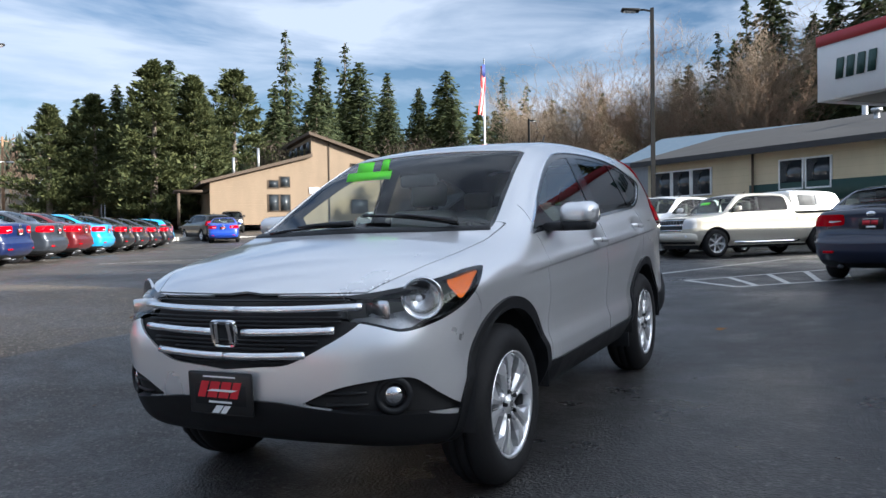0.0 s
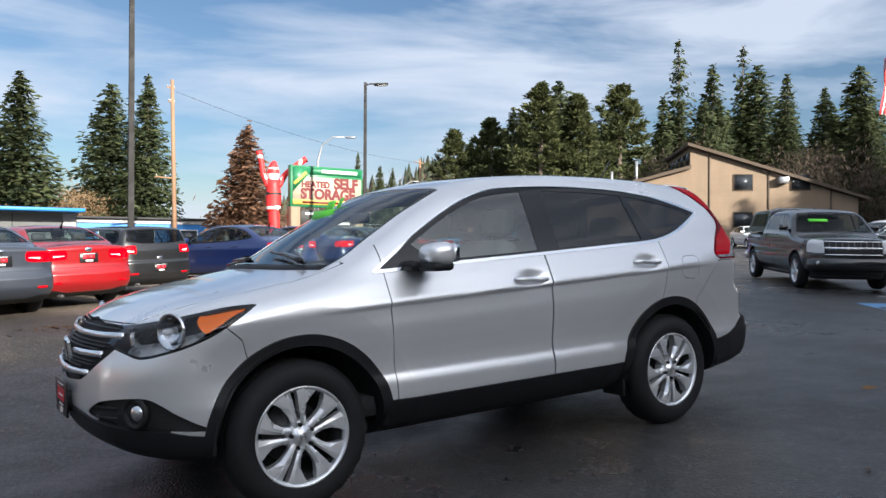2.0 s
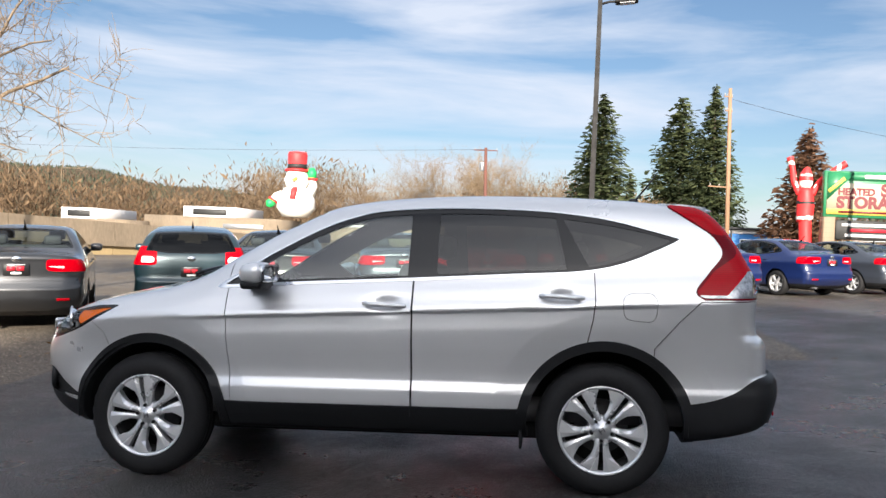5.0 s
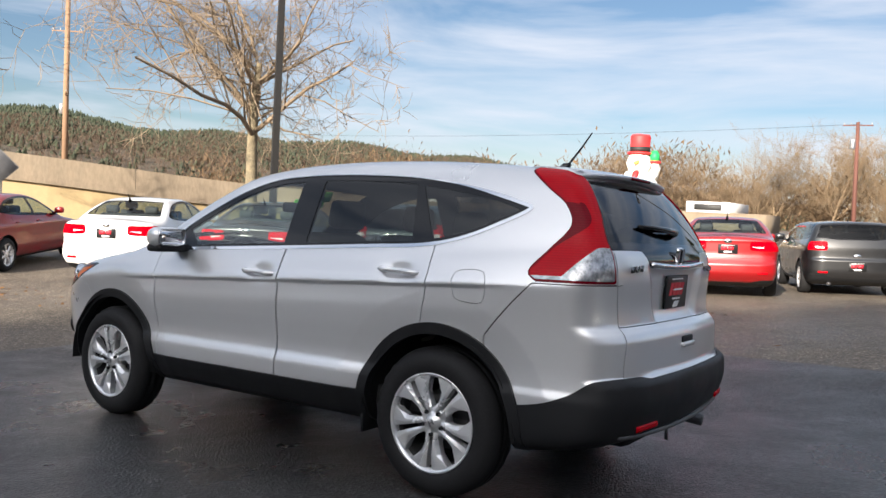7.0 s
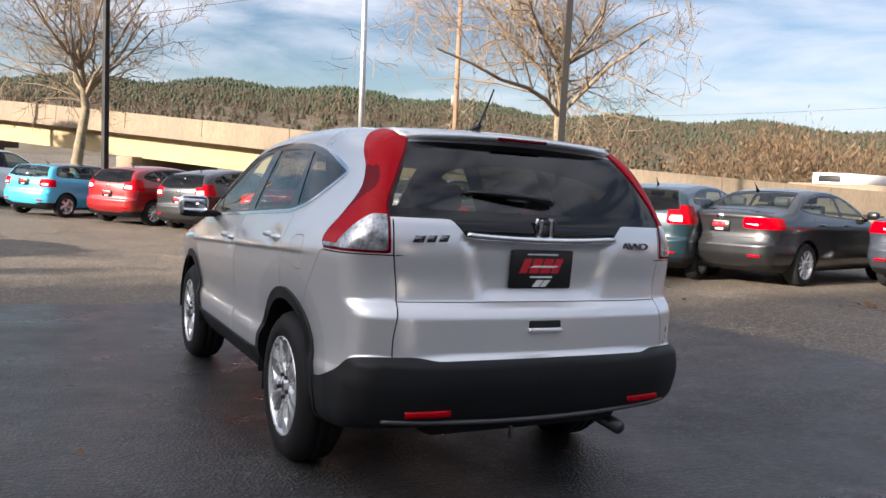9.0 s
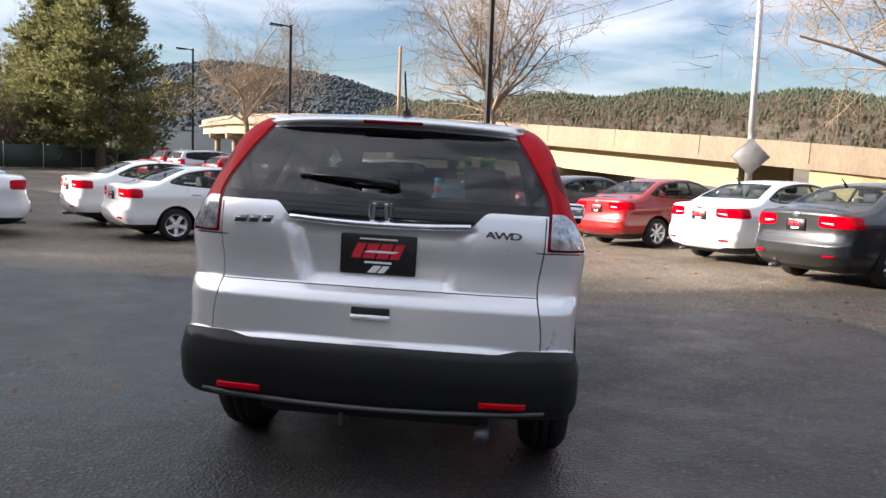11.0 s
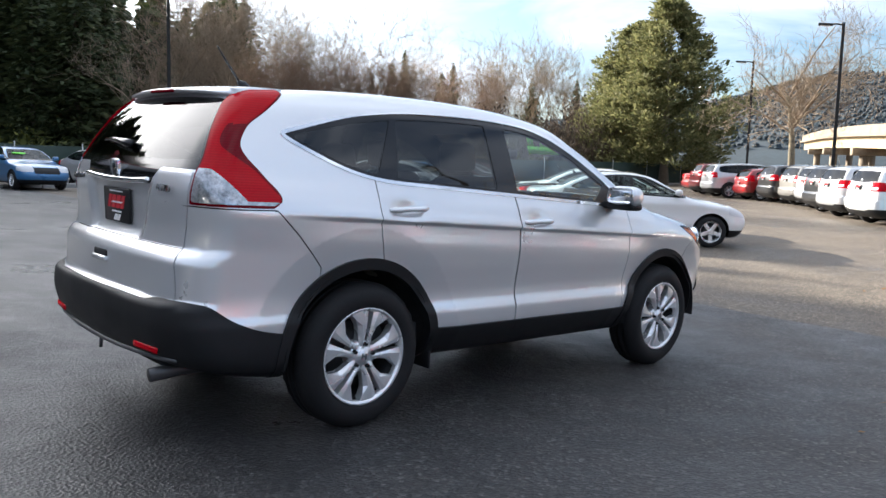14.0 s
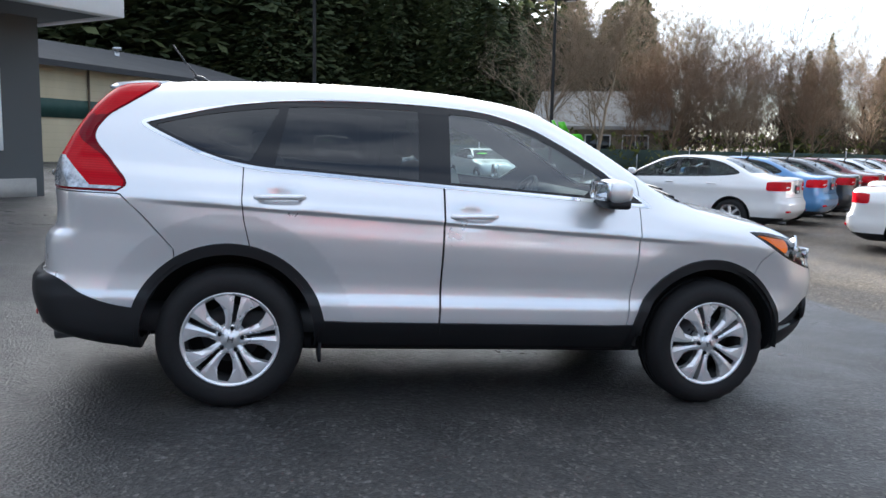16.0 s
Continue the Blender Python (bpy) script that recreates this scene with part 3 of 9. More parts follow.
class Shell:
    """Half of a car's skin (y >= 0) as a net of faces that can be cut along any line, each piece with its own tag."""

    def __init__(self, field, lo, hi, step, core, cz):
        self.field = field
        n = [max(2, int(round((b - a) / s))) for a, b, s in zip(lo, hi, step)]
        g = [np.linspace(a, b, k + 1) for a, b, k in zip(lo, hi, n)]
        ids, faces = {}, []

        def vid(i, j, k):
            return ids.setdefault((i, j, k), len(ids))

        for i in range(n[0]):
            for k in range(n[2]):
                faces.append([vid(i + 1, n[1], k), vid(i, n[1], k), vid(i, n[1], k + 1), vid(i + 1, n[1], k + 1)])
            for j in range(n[1]):
                faces.append([vid(i, j, n[2]), vid(i + 1, j, n[2]), vid(i + 1, j + 1, n[2]), vid(i, j + 1, n[2])])
                faces.append([vid(i, j + 1, 0), vid(i + 1, j + 1, 0), vid(i + 1, j, 0), vid(i, j, 0)])
        for j in range(n[1]):
            for k in range(n[2]):
                faces.append([vid(n[0], j, k), vid(n[0], j + 1, k), vid(n[0], j + 1, k + 1), vid(n[0], j, k + 1)])
                faces.append([vid(0, j + 1, k), vid(0, j, k), vid(0, j, k + 1), vid(0, j + 1, k + 1)])
        key = np.array(list(ids))
        q = np.stack([g[a][key[:, a]] for a in range(3)], 1)
        c = np.stack([np.clip(q[:, 0], *core), np.zeros(len(q)), np.full(len(q), cz)], 1)
        way = q - c
        a, b = np.zeros(len(q)), np.full(len(q), 2.5)
        for _ in range(34):
            m = (a + b) / 2
            out = field(c + way * m[:, None]) > 0
            b, a = np.where(out, m, b), np.where(out, a, m)
        self.V = [tuple(p) for p in c + way * a[:, None]]
        self.F, self.tag = faces, ["body"] * len(faces)

    def cut(self, fn, new_tag, of=("body",), where=None):
        """Cuts the faces of the given tags along fn = 0 and gives the side where fn > 0 the new tag."""
        V = np.array(self.V)
        val = fn(V[:, 0], V[:, 1], V[:, 2])
        val = np.where(np.abs(val) < 2e-4, 2e-4, val).tolist()
        ok = where(V[:, 0], V[:, 1], V[:, 2]).tolist() if where else None
        F, tag, made = [], [], {}
        for f, t in zip(self.F, self.tag):
            if t not in of or (ok and not all(ok[i] for i in f if i < len(ok))):
                F.append(f), tag.append(t)
                continue
            s = [val[i] > 0 for i in f]
            if all(s) or not any(s):
                F.append(f), tag.append(new_tag if s[0] else t)
                continue
            two = {True: [], False: []}
            for i, a in enumerate(f):
                b = f[(i + 1) % len(f)]
                two[val[a] > 0].append(a)
                if (val[a] > 0) != (val[b] > 0):
                    e = (min(a, b), max(a, b))
                    if e not in made:
                        w = val[a] / (val[a] - val[b])
                        made[e] = len(self.V)
                        self.V.append(tuple(p + (q - p) * w for p, q in zip(self.V[a], self.V[b])))
                        val.append(0.0)
                        if ok:
                            ok.append(True)
                    for side in (True, False):
                        two[side].append(made[e])
            for side, poly in two.items():
                if len(poly) > 2:
                    F.append(poly), tag.append(new_tag if side else t)
        self.F, self.tag = F, tag

    def settle(self):
        """Moves the points back onto the field's surface."""
        V = np.array(self.V)
        for _ in range(3):
            g = np.stack([self.field(V + 1e-3 * e) - self.field(V - 1e-3 * e) for e in np.eye(3)], 1) / 2e-3
            V = V - np.clip(self.field(V), -0.02, 0.02)[:, None] * g / np.maximum((g * g).sum(1), 0.2)[:, None] * np.array((1, 1, 1))
        V[:, 1] = np.where(np.array(self.V)[:, 1] < 1e-6, 0, V[:, 1])
        self.V = [tuple(p) for p in V]

    def normals(self):
        V = np.array(self.V)
        h = 2e-3
        g = np.stack([self.field(V + h * e) - self.field(V - h * e) for e in np.eye(3)], 1)
        g[:, 1] = np.where(np.abs(V[:, 1]) < 1e-6, 0, g[:, 1])
        return g / np.maximum(np.linalg.norm(g, axis=1), 1e-9)[:, None]

    def piece(self, tags, lift=0.0, skirt=0.012, side=0):
        """The mesh data of some tags. side 0: both halves in one; 1 left, -1 right."""
        if not hasattr(self, "N"):
            self.N = self.normals()
        V, N = np.array(self.V), self.N
        tags = (tags,) if isinstance(tags, str) else tags
        faces = [f for f, t in zip(self.F, self.tag) if t in tags]
        used = sorted({i for f in faces for i in f})
        at = {i: k for k, i in enumerate(used)}
        P, Q = V[used] + N[used] * lift, N[used].copy()
        fs = [[at[i] for i in f] for f in faces]
        if skirt:
            count = {}
            for f in fs:
                for a, b in zip(f, f[1:] + f[:1]):
                    count[(a, b)] = count.get((a, b), 0) + 1
            rim = [(a, b) for a, b in count if (b, a) not in count and not (P[a, 1] < 1e-4 and P[b, 1] < 1e-4)]
            xp, xn, xf = [], [], []
            base = len(P)
            for a, b in rim:
                k = base + len(xp)
                n = np.cross(P[b] - P[a], Q[a] + Q[b])
                n = n / max(np.linalg.norm(n), 1e-9)
                xp += [P[a], P[b], P[b] - Q[b] * skirt, P[a] - Q[a] * skirt]
                xn += [n] * 4
                xf.append([k + 1, k, k + 3, k + 2])
            if xp:
                P, Q, fs = np.vstack([P, xp]), np.vstack([Q, xn]), fs + xf
        flip = np.array([1, -1, 1])
        if side == -1:
            return P * flip, Q * flip, [f[::-1] for f in fs]
        if side == 1:
            return P, Q, fs
        n = len(P)
        mid = {i: i for i in range(n) if P[i, 1] < 1e-6}
        return np.vstack([P, P * flip]), np.vstack([Q, Q * flip]), fs + [[mid.get(i, i + n) for i in f[::-1]] for f in fs]

    def build(self, name, tags, material, parent, lift=0.0, skirt=0.012, side=0, label=""):
        P, Q, fs = self.piece(tags, lift, skirt, side)
        if not fs:
            return None
        return part_mesh(name, mesh_of(name, P, fs, material, True, Q), parent, label)


def ribbon(points, wide, deep, way):
    """A bar with a rounded section along points, its face turned the given way."""
    bm = bmesh.new()
    rows = []
    w = Vector(way).normalized()
    pts = [Vector(p) for p in points]
    for i, p in enumerate(pts):
        t = (pts[min(i + 1, len(pts) - 1)] - pts[max(0, i - 1)]).normalized()
        s = t.cross(w).normalized()
        rows.append([bm.verts.new(p + s * wide * a + w * deep * b) for a, b in ((-0.5, 0), (-0.42, 0.7), (-0.15, 1), (0.15, 1), (0.42, 0.7), (0.5, 0))])
    for r0, r1 in zip(rows, rows[1:]):
        for i in range(5):
            bm.faces.new((r0[i], r0[i + 1], r1[i + 1], r1[i]))
    bm.faces.new(rows[0][::-1])
    bm.faces.new(rows[-1])
    bmesh.ops.recalc_face_normals(bm, faces=bm.faces)
    return bm




# ---- the ground ----
GX = spl((-400, 6.0), (-200, 3.6), (-75, 2.6), (-50, 1.5), (-22, 0.42), (-12, 0.33), (-5, 0.19), (-2, 0.08), (0, 0), (2, -0.08), (5, -0.18), (10, -0.24), (20, -0.28), (80, -0.2))
GY = spl((-60, 0.27), (-20, 0.19), (-12, 0.18), (-8.6, 0.2), (-5.5, 0.15), (-3.5, 0.05), (-2, -0.02), (-1, -0.018), (0, 0), (3, 0.055), (8, 0.09), (20, 0.15), (60, 0.3))


def gz(x, y):
    near_car = math.exp(-((x / 3.0) ** 4) - (y / 2.6) ** 4)
    plane = 0.042 - 0.0407 * x + 0.0189 * y
    return float(near_car * plane + (1 - near_car) * (0.042 + GX(x) + GY(y)))


def ground_sheet():
    def ticks(n, near_by, far):
        t = np.linspace(-1, 1, n)
        return np.sign(t) * (np.abs(t) * near_by + np.abs(t) ** 5 * (far - near_by))

    xs, ys = ticks(181, 60, 2500), ticks(181, 60, 2500)
    verts = [(x, y, gz(max(-400, min(80, x)), max(-60, min(60, y)))) for x in xs for y in ys]
    n = len(ys)
    faces = [(i * n + j, (i + 1) * n + j, (i + 1) * n + j + 1, i * n + j + 1) for i in range(len(xs) - 1) for j in range(n - 1)]
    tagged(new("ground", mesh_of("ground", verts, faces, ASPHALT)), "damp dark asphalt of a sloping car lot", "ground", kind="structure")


ground_sheet()


def on_ground(outline, lift=0.004, steps=6):
    """A thin flat patch that follows the ground: outline of four corners."""
    a, b, c, d = [Vector((*p, 0)) for p in outline]
    verts, faces = [], []
    for i in range(steps + 1):
        for j in range(3):
            p = a.lerp(b, i / steps).lerp(d.lerp(c, i / steps), j / 2)
            verts.append((p.x, p.y, gz(p.x, p.y) + lift))
    for i in range(steps):
        for j in range(2):
            faces.append((i * 3 + j, (i + 1) * 3 + j, (i + 1) * 3 + j + 1, i * 3 + j + 1))
    return verts, faces


def stripe(p, q, wide=0.1, material=None, name="parking_line", label="worn white parking line on the asphalt"):
    d = Vector((q[0] - p[0], q[1] - p[1]))
    s = Vector((-d.y, d.x)).normalized() * wide / 2
    v, f = on_ground([(p[0] + s.x, p[1] + s.y), (q[0] + s.x, q[1] + s.y), (q[0] - s.x, q[1] - s.y), (p[0] - s.x, p[1] - s.y)], 0.005, 10)
    tagged(new(name, mesh_of(name, v, f, material or LINE_PAINT)), label, "road marking", "painted marks", "structure")


def markings():
    a, b, c, d = (-9.0, -0.2), (-11.9, 2.1), (-7.7, 0.75), (-9.2, 2.4)
    stripe(a, b)
    stripe(c, d)
    stripe(a, c)
    for t in (0.25, 0.5, 0.75, 1.0):
        stripe((a[0] + (b[0] - a[0]) * t, a[1] + (b[1] - a[1]) * t), (c[0] + (d[0] - c[0]) * (t - 0.1), c[1] + (d[1] - c[1]) * (t - 0.1)))
    stripe((-10.8, -1.0), (-17.0, 0.9))
    stripe((-12.0, -3.3), (-13.6, -1.7))
    v, f = on_ground([(-11.2, -2.5), (-10.2, -1.0), (-9.5, -1.5), (-10.5, -2.9)], 0.004)
    tagged(new("parking_bay_sign", mesh_of("parking_bay_sign", v, f, BLUE_PAINT)), "worn blue square painted on the asphalt", "road marking", "painted marks", "structure")
    stripe((-9.2, -14.6), (-12.4, -13.2))



markings()

# ---- trees ----
def noise_rng(seed):
    return np.random.RandomState(seed)


def quads(centres, ways, ups, sizes):
    """Many small four-sided leaves as vertices and faces."""
    c, w, u = np.asarray(centres), np.asarray(ways), np.asarray(ups)
    s = np.asarray(sizes)[:, None]
    v = np.stack([c - w * s - u * s * 0.2, c + w * s * 0.2 - u * s * 0.38, c + w * s, c + w * s * 0.1 + u * s * 0.38], 1).reshape(-1, 3)
    k = np.arange(len(c)) * 4
    return v, np.stack([k, k + 1, k + 2, k + 3], 1)


def conifer_mesh(name, seed, tall=16.0, wide=3.2, bare=0.1, tiers=34, leaf=0.25, droop=0.35, material=None, dense=1.0, ragged=0.35, round_top=1.0):
    """Foliage of a conifer: boughs in tiers, each hung with sprays."""
    r = noise_rng(seed)
    cen, way, up, siz = [], [], [], []
    for k in range(tiers):
        f = (k + r.rand()) / tiers
        h = tall * (bare + (1 - bare) * f)
        reach = wide * ((1 - f) ** (0.8 * round_top) * 0.94 + 0.05) * min(1, 0.55 + f * 5)
        n = int((7 + 5 * (1 - f)) * dense)
        a0 = r.rand() * 6.28
        for i in range(n):
            a = a0 + 6.283 * i / n + r.normal(0, 0.25)
            L = reach * (1 - ragged * r.rand())
            m = max(3, int(L / leaf * 2.3))
            for j in range(m):
                t = (j + r.rand()) / m
                d = L * (0.12 + 0.88 * t)
                side = r.normal(0, 0.22) * L * (0.4 + 0.6 * t) * 0.9
                x, y = math.cos(a) * d - math.sin(a) * side, math.sin(a) * d + math.cos(a) * side
                cen.append((x, y, h - droop * d * (0.4 + 0.6 * t) * (1 - 0.5 * f) + r.normal(0, 0.2) + 0.25 * L * t * t))
                b = a + r.normal(0, 0.6)
                way.append((math.cos(b) * 0.9, math.sin(b) * 0.9, -0.25 + r.normal(0, 0.3)))
                e = r.normal(0, 1, 3)
                up.append((-math.sin(b) * 0.8 + e[0] * 0.3, math.cos(b) * 0.8 + e[1] * 0.3, 0.5 + e[2] * 0.4))
                siz.append(leaf * (0.7 + 0.7 * r.rand()))
    v, f = quads(cen, way, up, siz)
    return mesh_of(name, v, f.tolist(), material or FIR, False)


def pine_mesh(name, seed, tall, wide, bare, boughs, puffs, leaf, material, layers=0, top=0.55):
    """Foliage of a pine: boughs of uneven length, each ending in loose puffs of needles; with layers the boughs gather in shelves."""
    r = noise_rng(seed)
    lumps = r.rand(6) * 6.28
    cen, way, up, siz = [], [], [], []
    for k in range(boughs):
        f = (k + r.rand()) / boughs
        if layers:
            f = (math.floor(f * layers) + 0.5 + 0.42 * (r.rand() - 0.5) + 0.2 * r.normal()) / layers
        f = min(0.985, max(0.0, f))
        a = r.rand() * 6.283
        env = min(1.0, 0.62 + 1.7 * f) * (1 - f) ** top
        env *= 1 + 0.17 * math.sin(2 * a + lumps[0] + 4 * f) + 0.12 * math.sin(3 * a + lumps[1] - 9 * f) + 0.1 * math.sin(17 * f + lumps[2])
        L = wide * max(0.05, env) * (0.72 + 0.36 * r.rand())
        h = tall * (bare + (1 - bare) * f)
        rise = 0.1 + 0.35 * f + r.normal(0, 0.08)
        for j in range(puffs):
            t = 1 - 0.62 * (j / puffs) ** 1.2
            q = a + r.normal(0, 0.14)
            p = np.array((math.cos(q) * L * t, math.sin(q) * L * t, h + rise * L * t * t + r.normal(0, 0.16)))
            size = (0.26 + 0.2 * r.rand()) * (0.75 + 0.1 * wide) * (0.6 + 0.4 * (1 - f))
            n = 20
            d = r.normal(0, 0.55, (n, 3)) * size * np.array((1, 1, 0.6))
            cen.append(p + d)
            w = d / size + np.array((math.cos(q) * 0.5, math.sin(q) * 0.5, 0.45))
            way.append(w / np.linalg.norm(w, axis=1)[:, None])
            up.append(r.normal(0, 0.6, (n, 3)))
            siz.append(leaf * (0.7 + 0.6 * r.rand(n)))
    v, f = quads(np.concatenate(cen), np.concatenate(way), np.concatenate(up), np.concatenate(siz))
    return mesh_of(name, v, f.tolist(), material, False)


def trunk_bm(tall, r0, lean=0.0, sides=9, seed=0, branches=0, wide=2.0):
    r = noise_rng(seed)
    pts = [(lean * t * tall + 0.05 * math.sin(3 * t + seed), 0.05 * math.cos(4 * t + seed), tall * t) for t in np.linspace(0, 1, 9)]
    bms = [bm_tube(pts, [r0 * (1.25 if i == 0 else 1) * (1 - 0.93 * i / 8) for i in range(9)], sides)]
    for k in range(branches):
        t = 0.12 + 0.8 * (k + r.rand()) / branches
        a = r.rand() * 6.28
        L = wide * (1 - t) * 0.85
        o = Vector((0, 0, tall * t))
        bms.append(bm_tube([o, o + Vector((math.cos(a) * L * 0.5, math.sin(a) * L * 0.5, 0.02 * L)), o + Vector((math.cos(a) * L, math.sin(a) * L, -0.15 * L))], [r0 * 0.22 * (1.1 - t), r0 * 0.14 * (1.1 - t), 0.01], 5))
    return bm_join(*bms)


def bare_tree_mesh(name, seed, tall=7.0, spread=0.62, first=0.3, r0=0.14, depth=5, splits=4, material=None, upward=0.35, limbs=9, trunk_share=0.85, limb=0.62, thick=0.56):
    """A leafless tree: trunk, limbs, branches and twigs, each thinner than the last."""
    r = noise_rng(seed)
    parts = {"trunk": ([], []), "crown": ([], [])}
    twigs = BIRCH_TWIG if material is PALE_BARK else material

    def seg(p, q, ra, rb, n):
        V, F = parts["trunk" if n == 7 else "crown"]
        d = q - p
        L = np.linalg.norm(d)
        if L < 1e-6:
            return
        d = d / L
        a = np.cross(d, (0.3, 0.9, 0.2) if abs(d[1]) < 0.9 else (1, 0, 0))
        a = a / np.linalg.norm(a)
        b = np.cross(d, a)
        k = len(V)
        for c, rr in ((p, ra), (q, rb)):
            for i in range(n):
                t = 6.2832 * i / n
                V.append(tuple(c + rr * (math.cos(t) * a + math.sin(t) * b)))
        for i in range(n):
            F.append((k + i, k + (i + 1) % n, k + n + (i + 1) % n, k + n + i))

    def grow(p, d, L, ra, lvl):
        n = 7 if lvl == 0 else (5 if lvl == 1 else 3)
        steps = 5 if lvl < 2 else 3
        q = p.copy()
        for s in range(steps):
            d = d + r.normal(0, 0.09 + 0.05 * lvl, 3) + np.array((0, 0, upward * 0.12 * (lvl > 0)))
            d = d / np.linalg.norm(d)
            e = q + d * L / steps
            r1 = ra * (1 - 0.62 * (s + 1) / steps)
            seg(q, e, ra * (1 - 0.62 * s / steps), r1, n)
            if lvl < depth and (lvl > 0 or s * L / steps >= first * L - 1e-6):
                for _ in range(limbs // steps + 1 if lvl == 0 else max(1, splits // 2 + int(r.rand() < 0.5) + (lvl == 3))):
                    a = r.rand() * 6.2832
                    side = np.cross(d, (math.cos(a), math.sin(a), 0.3))
                    side = side / max(np.linalg.norm(side), 1e-6)
                    b = d * (1 - spread) + side * spread * (0.8 + 0.4 * r.rand())
                    b[2] += upward * 0.4
                    grow(q + (e - q) * r.rand(), b / np.linalg.norm(b), L * (limb if lvl == 0 else 0.58) * (0.7 + 0.5 * r.rand()), max(0.008, r1 * thick), lvl + 1)
            q = e

    grow(np.zeros(3), np.array((0.0, 0, 1)), tall * trunk_share, r0, 0)
    return [mesh_of(k, *parts[k], mm) for k, mm in (("trunk", material), ("crown", twigs))]


TREE_KIND = {}


def tree_kind(kind):
    """Meshes of one kind of tree, made once: (trunk or None, crown, height)."""
    if kind not in TREE_KIND:
        if kind == "fir":
            TREE_KIND[kind] = [(trunk_mesh("trunk", 16, 0.3, 1), conifer_mesh("crown", 1, 16, 3.3, 0.08, 48, 0.23, 0.4, dense=1.25), 16), (trunk_mesh("trunk", 16, 0.28, 2), conifer_mesh("crown", 2, 16, 2.9, 0.1, 46, 0.23, 0.5, dense=1.2, ragged=0.55), 16), (trunk_mesh("trunk", 16, 0.3, 3), conifer_mesh("crown", 3, 16, 3.9, 0.06, 46, 0.24, 0.35, dense=1.25, ragged=0.45, round_top=0.8), 16)]
        elif kind == "sparse_fir":
            TREE_KIND[kind] = [(trunk_mesh("trunk", 16, 0.26, 4), conifer_mesh("crown", 4, 16, 3.1, 0.28, 20, 0.25, 0.3, dense=0.8, ragged=0.6), 16), (trunk_mesh("trunk", 16, 0.24, 5), conifer_mesh("crown", 5, 16, 2.5, 0.4, 17, 0.25, 0.4, dense=0.8, ragged=0.6), 16)]
        elif kind == "round_pine":
            TREE_KIND[kind] = [(trunk_mesh("trunk", 14, 0.34, 6), pine_mesh("crown", 6, 14, 4.2, 0.1, 170, 6, 0.2, PINE, 14, 0.8), 14), (trunk_mesh("trunk", 14, 0.34, 7), pine_mesh("crown", 7, 14, 4.6, 0.16, 150, 6, 0.2, PINE, 10, 0.7), 14)]
        elif kind == "cedar":
            TREE_KIND[kind] = [(trunk_mesh("trunk", 10, 0.24, 8), conifer_mesh("crown", 8, 10, 3.1, 0.03, 40, 0.21, 0.3, CEDAR, 1.3, 0.3), 10)]
        elif kind == "shore_pine":
            TREE_KIND[kind] = [(trunk_mesh("trunk", 13, 0.3, 9), pine_mesh("crown", 9, 13, 6.0, 0.1, 330, 7, 0.16, SHORE, 0, 0.66), 13)]
        elif kind == "birch":
            TREE_KIND[kind] = [(*bare_tree_mesh("crown", 11, 8.0, 0.6, 0.55, 0.21, 4, 3, PALE_BARK, 0.22, 26, 0.6, 0.85, 0.62), 8), (*bare_tree_mesh("crown", 12, 8.0, 0.56, 0.5, 0.19, 4, 3, PALE_BARK, 0.26, 26, 0.6, 0.82, 0.62), 8)]
        else:
            tw = {"alder": DRY_TWIG, "cottonwood": PALE_TWIG, "grey_alder": TWIG}[kind]
            s = {"alder": 20, "cottonwood": 30, "grey_alder": 40}[kind]
            TREE_KIND[kind] = [(*bare_tree_mesh("crown", s + i, 9.0, 0.5, 0.15, 0.1, 4, 3, tw, 0.7, 11), 9) for i in range(3)]
    return TREE_KIND[kind]


def trunk_mesh(name, tall, r0, seed):
    bm = trunk_bm(tall, r0, 0, 8, seed, 16, 2.6)
    me = bpy.data.meshes.new(name)
    bm.to_mesh(me)
    bm.free()
    me.materials.append(BARK)
    me.polygons.foreach_set("use_smooth", [True] * len(me.polygons))
    return me


WORDS = {"fir": ("tall dark green fir tree at the lot's edge", "conifer"), "sparse_fir": ("tall thin fir with sparse drooping boughs", "conifer"), "round_pine": ("broad green pine with a rounded crown", "pine tree"), "cedar": ("rust-brown cedar tree with dying foliage", "cedar tree"),
         "shore_pine": ("dense olive-green pine beside the fence", "pine tree"), "birch": ("bare pruned tree with pale mossy bark", "bare tree"), "alder": ("leafless alder with reddish twigs", "bare tree"), "cottonwood": ("leafless cottonwood with tan twigs", "bare tree"), "grey_alder": ("leafless grey-brown alder tree", "bare tree")}
COUNT = [0]


def tree(kind, x, y, top, wide=1.0, z=None):
    """One tree with its foot on the ground and its top at the given height."""
    COUNT[0] += 1
    made = tree_kind(kind)
    trunk, crown, h = made[COUNT[0] % len(made)]
    z = gz(max(-400, min(80, x)), max(-60, min(60, y))) - 0.05 if z is None else z
    s = (top - z) / h
    m = Matrix.Translation((x, y, z)) @ Matrix.Rotation(COUNT[0] * 2.4, 4, "Z") @ Matrix.Diagonal((s * wide, s * wide, s, 1))
    ob = thing("tree", m, *WORDS[kind], "trees round the lot")
    part_mesh("trunk", trunk, ob)
    part_mesh("crown", crown, ob)


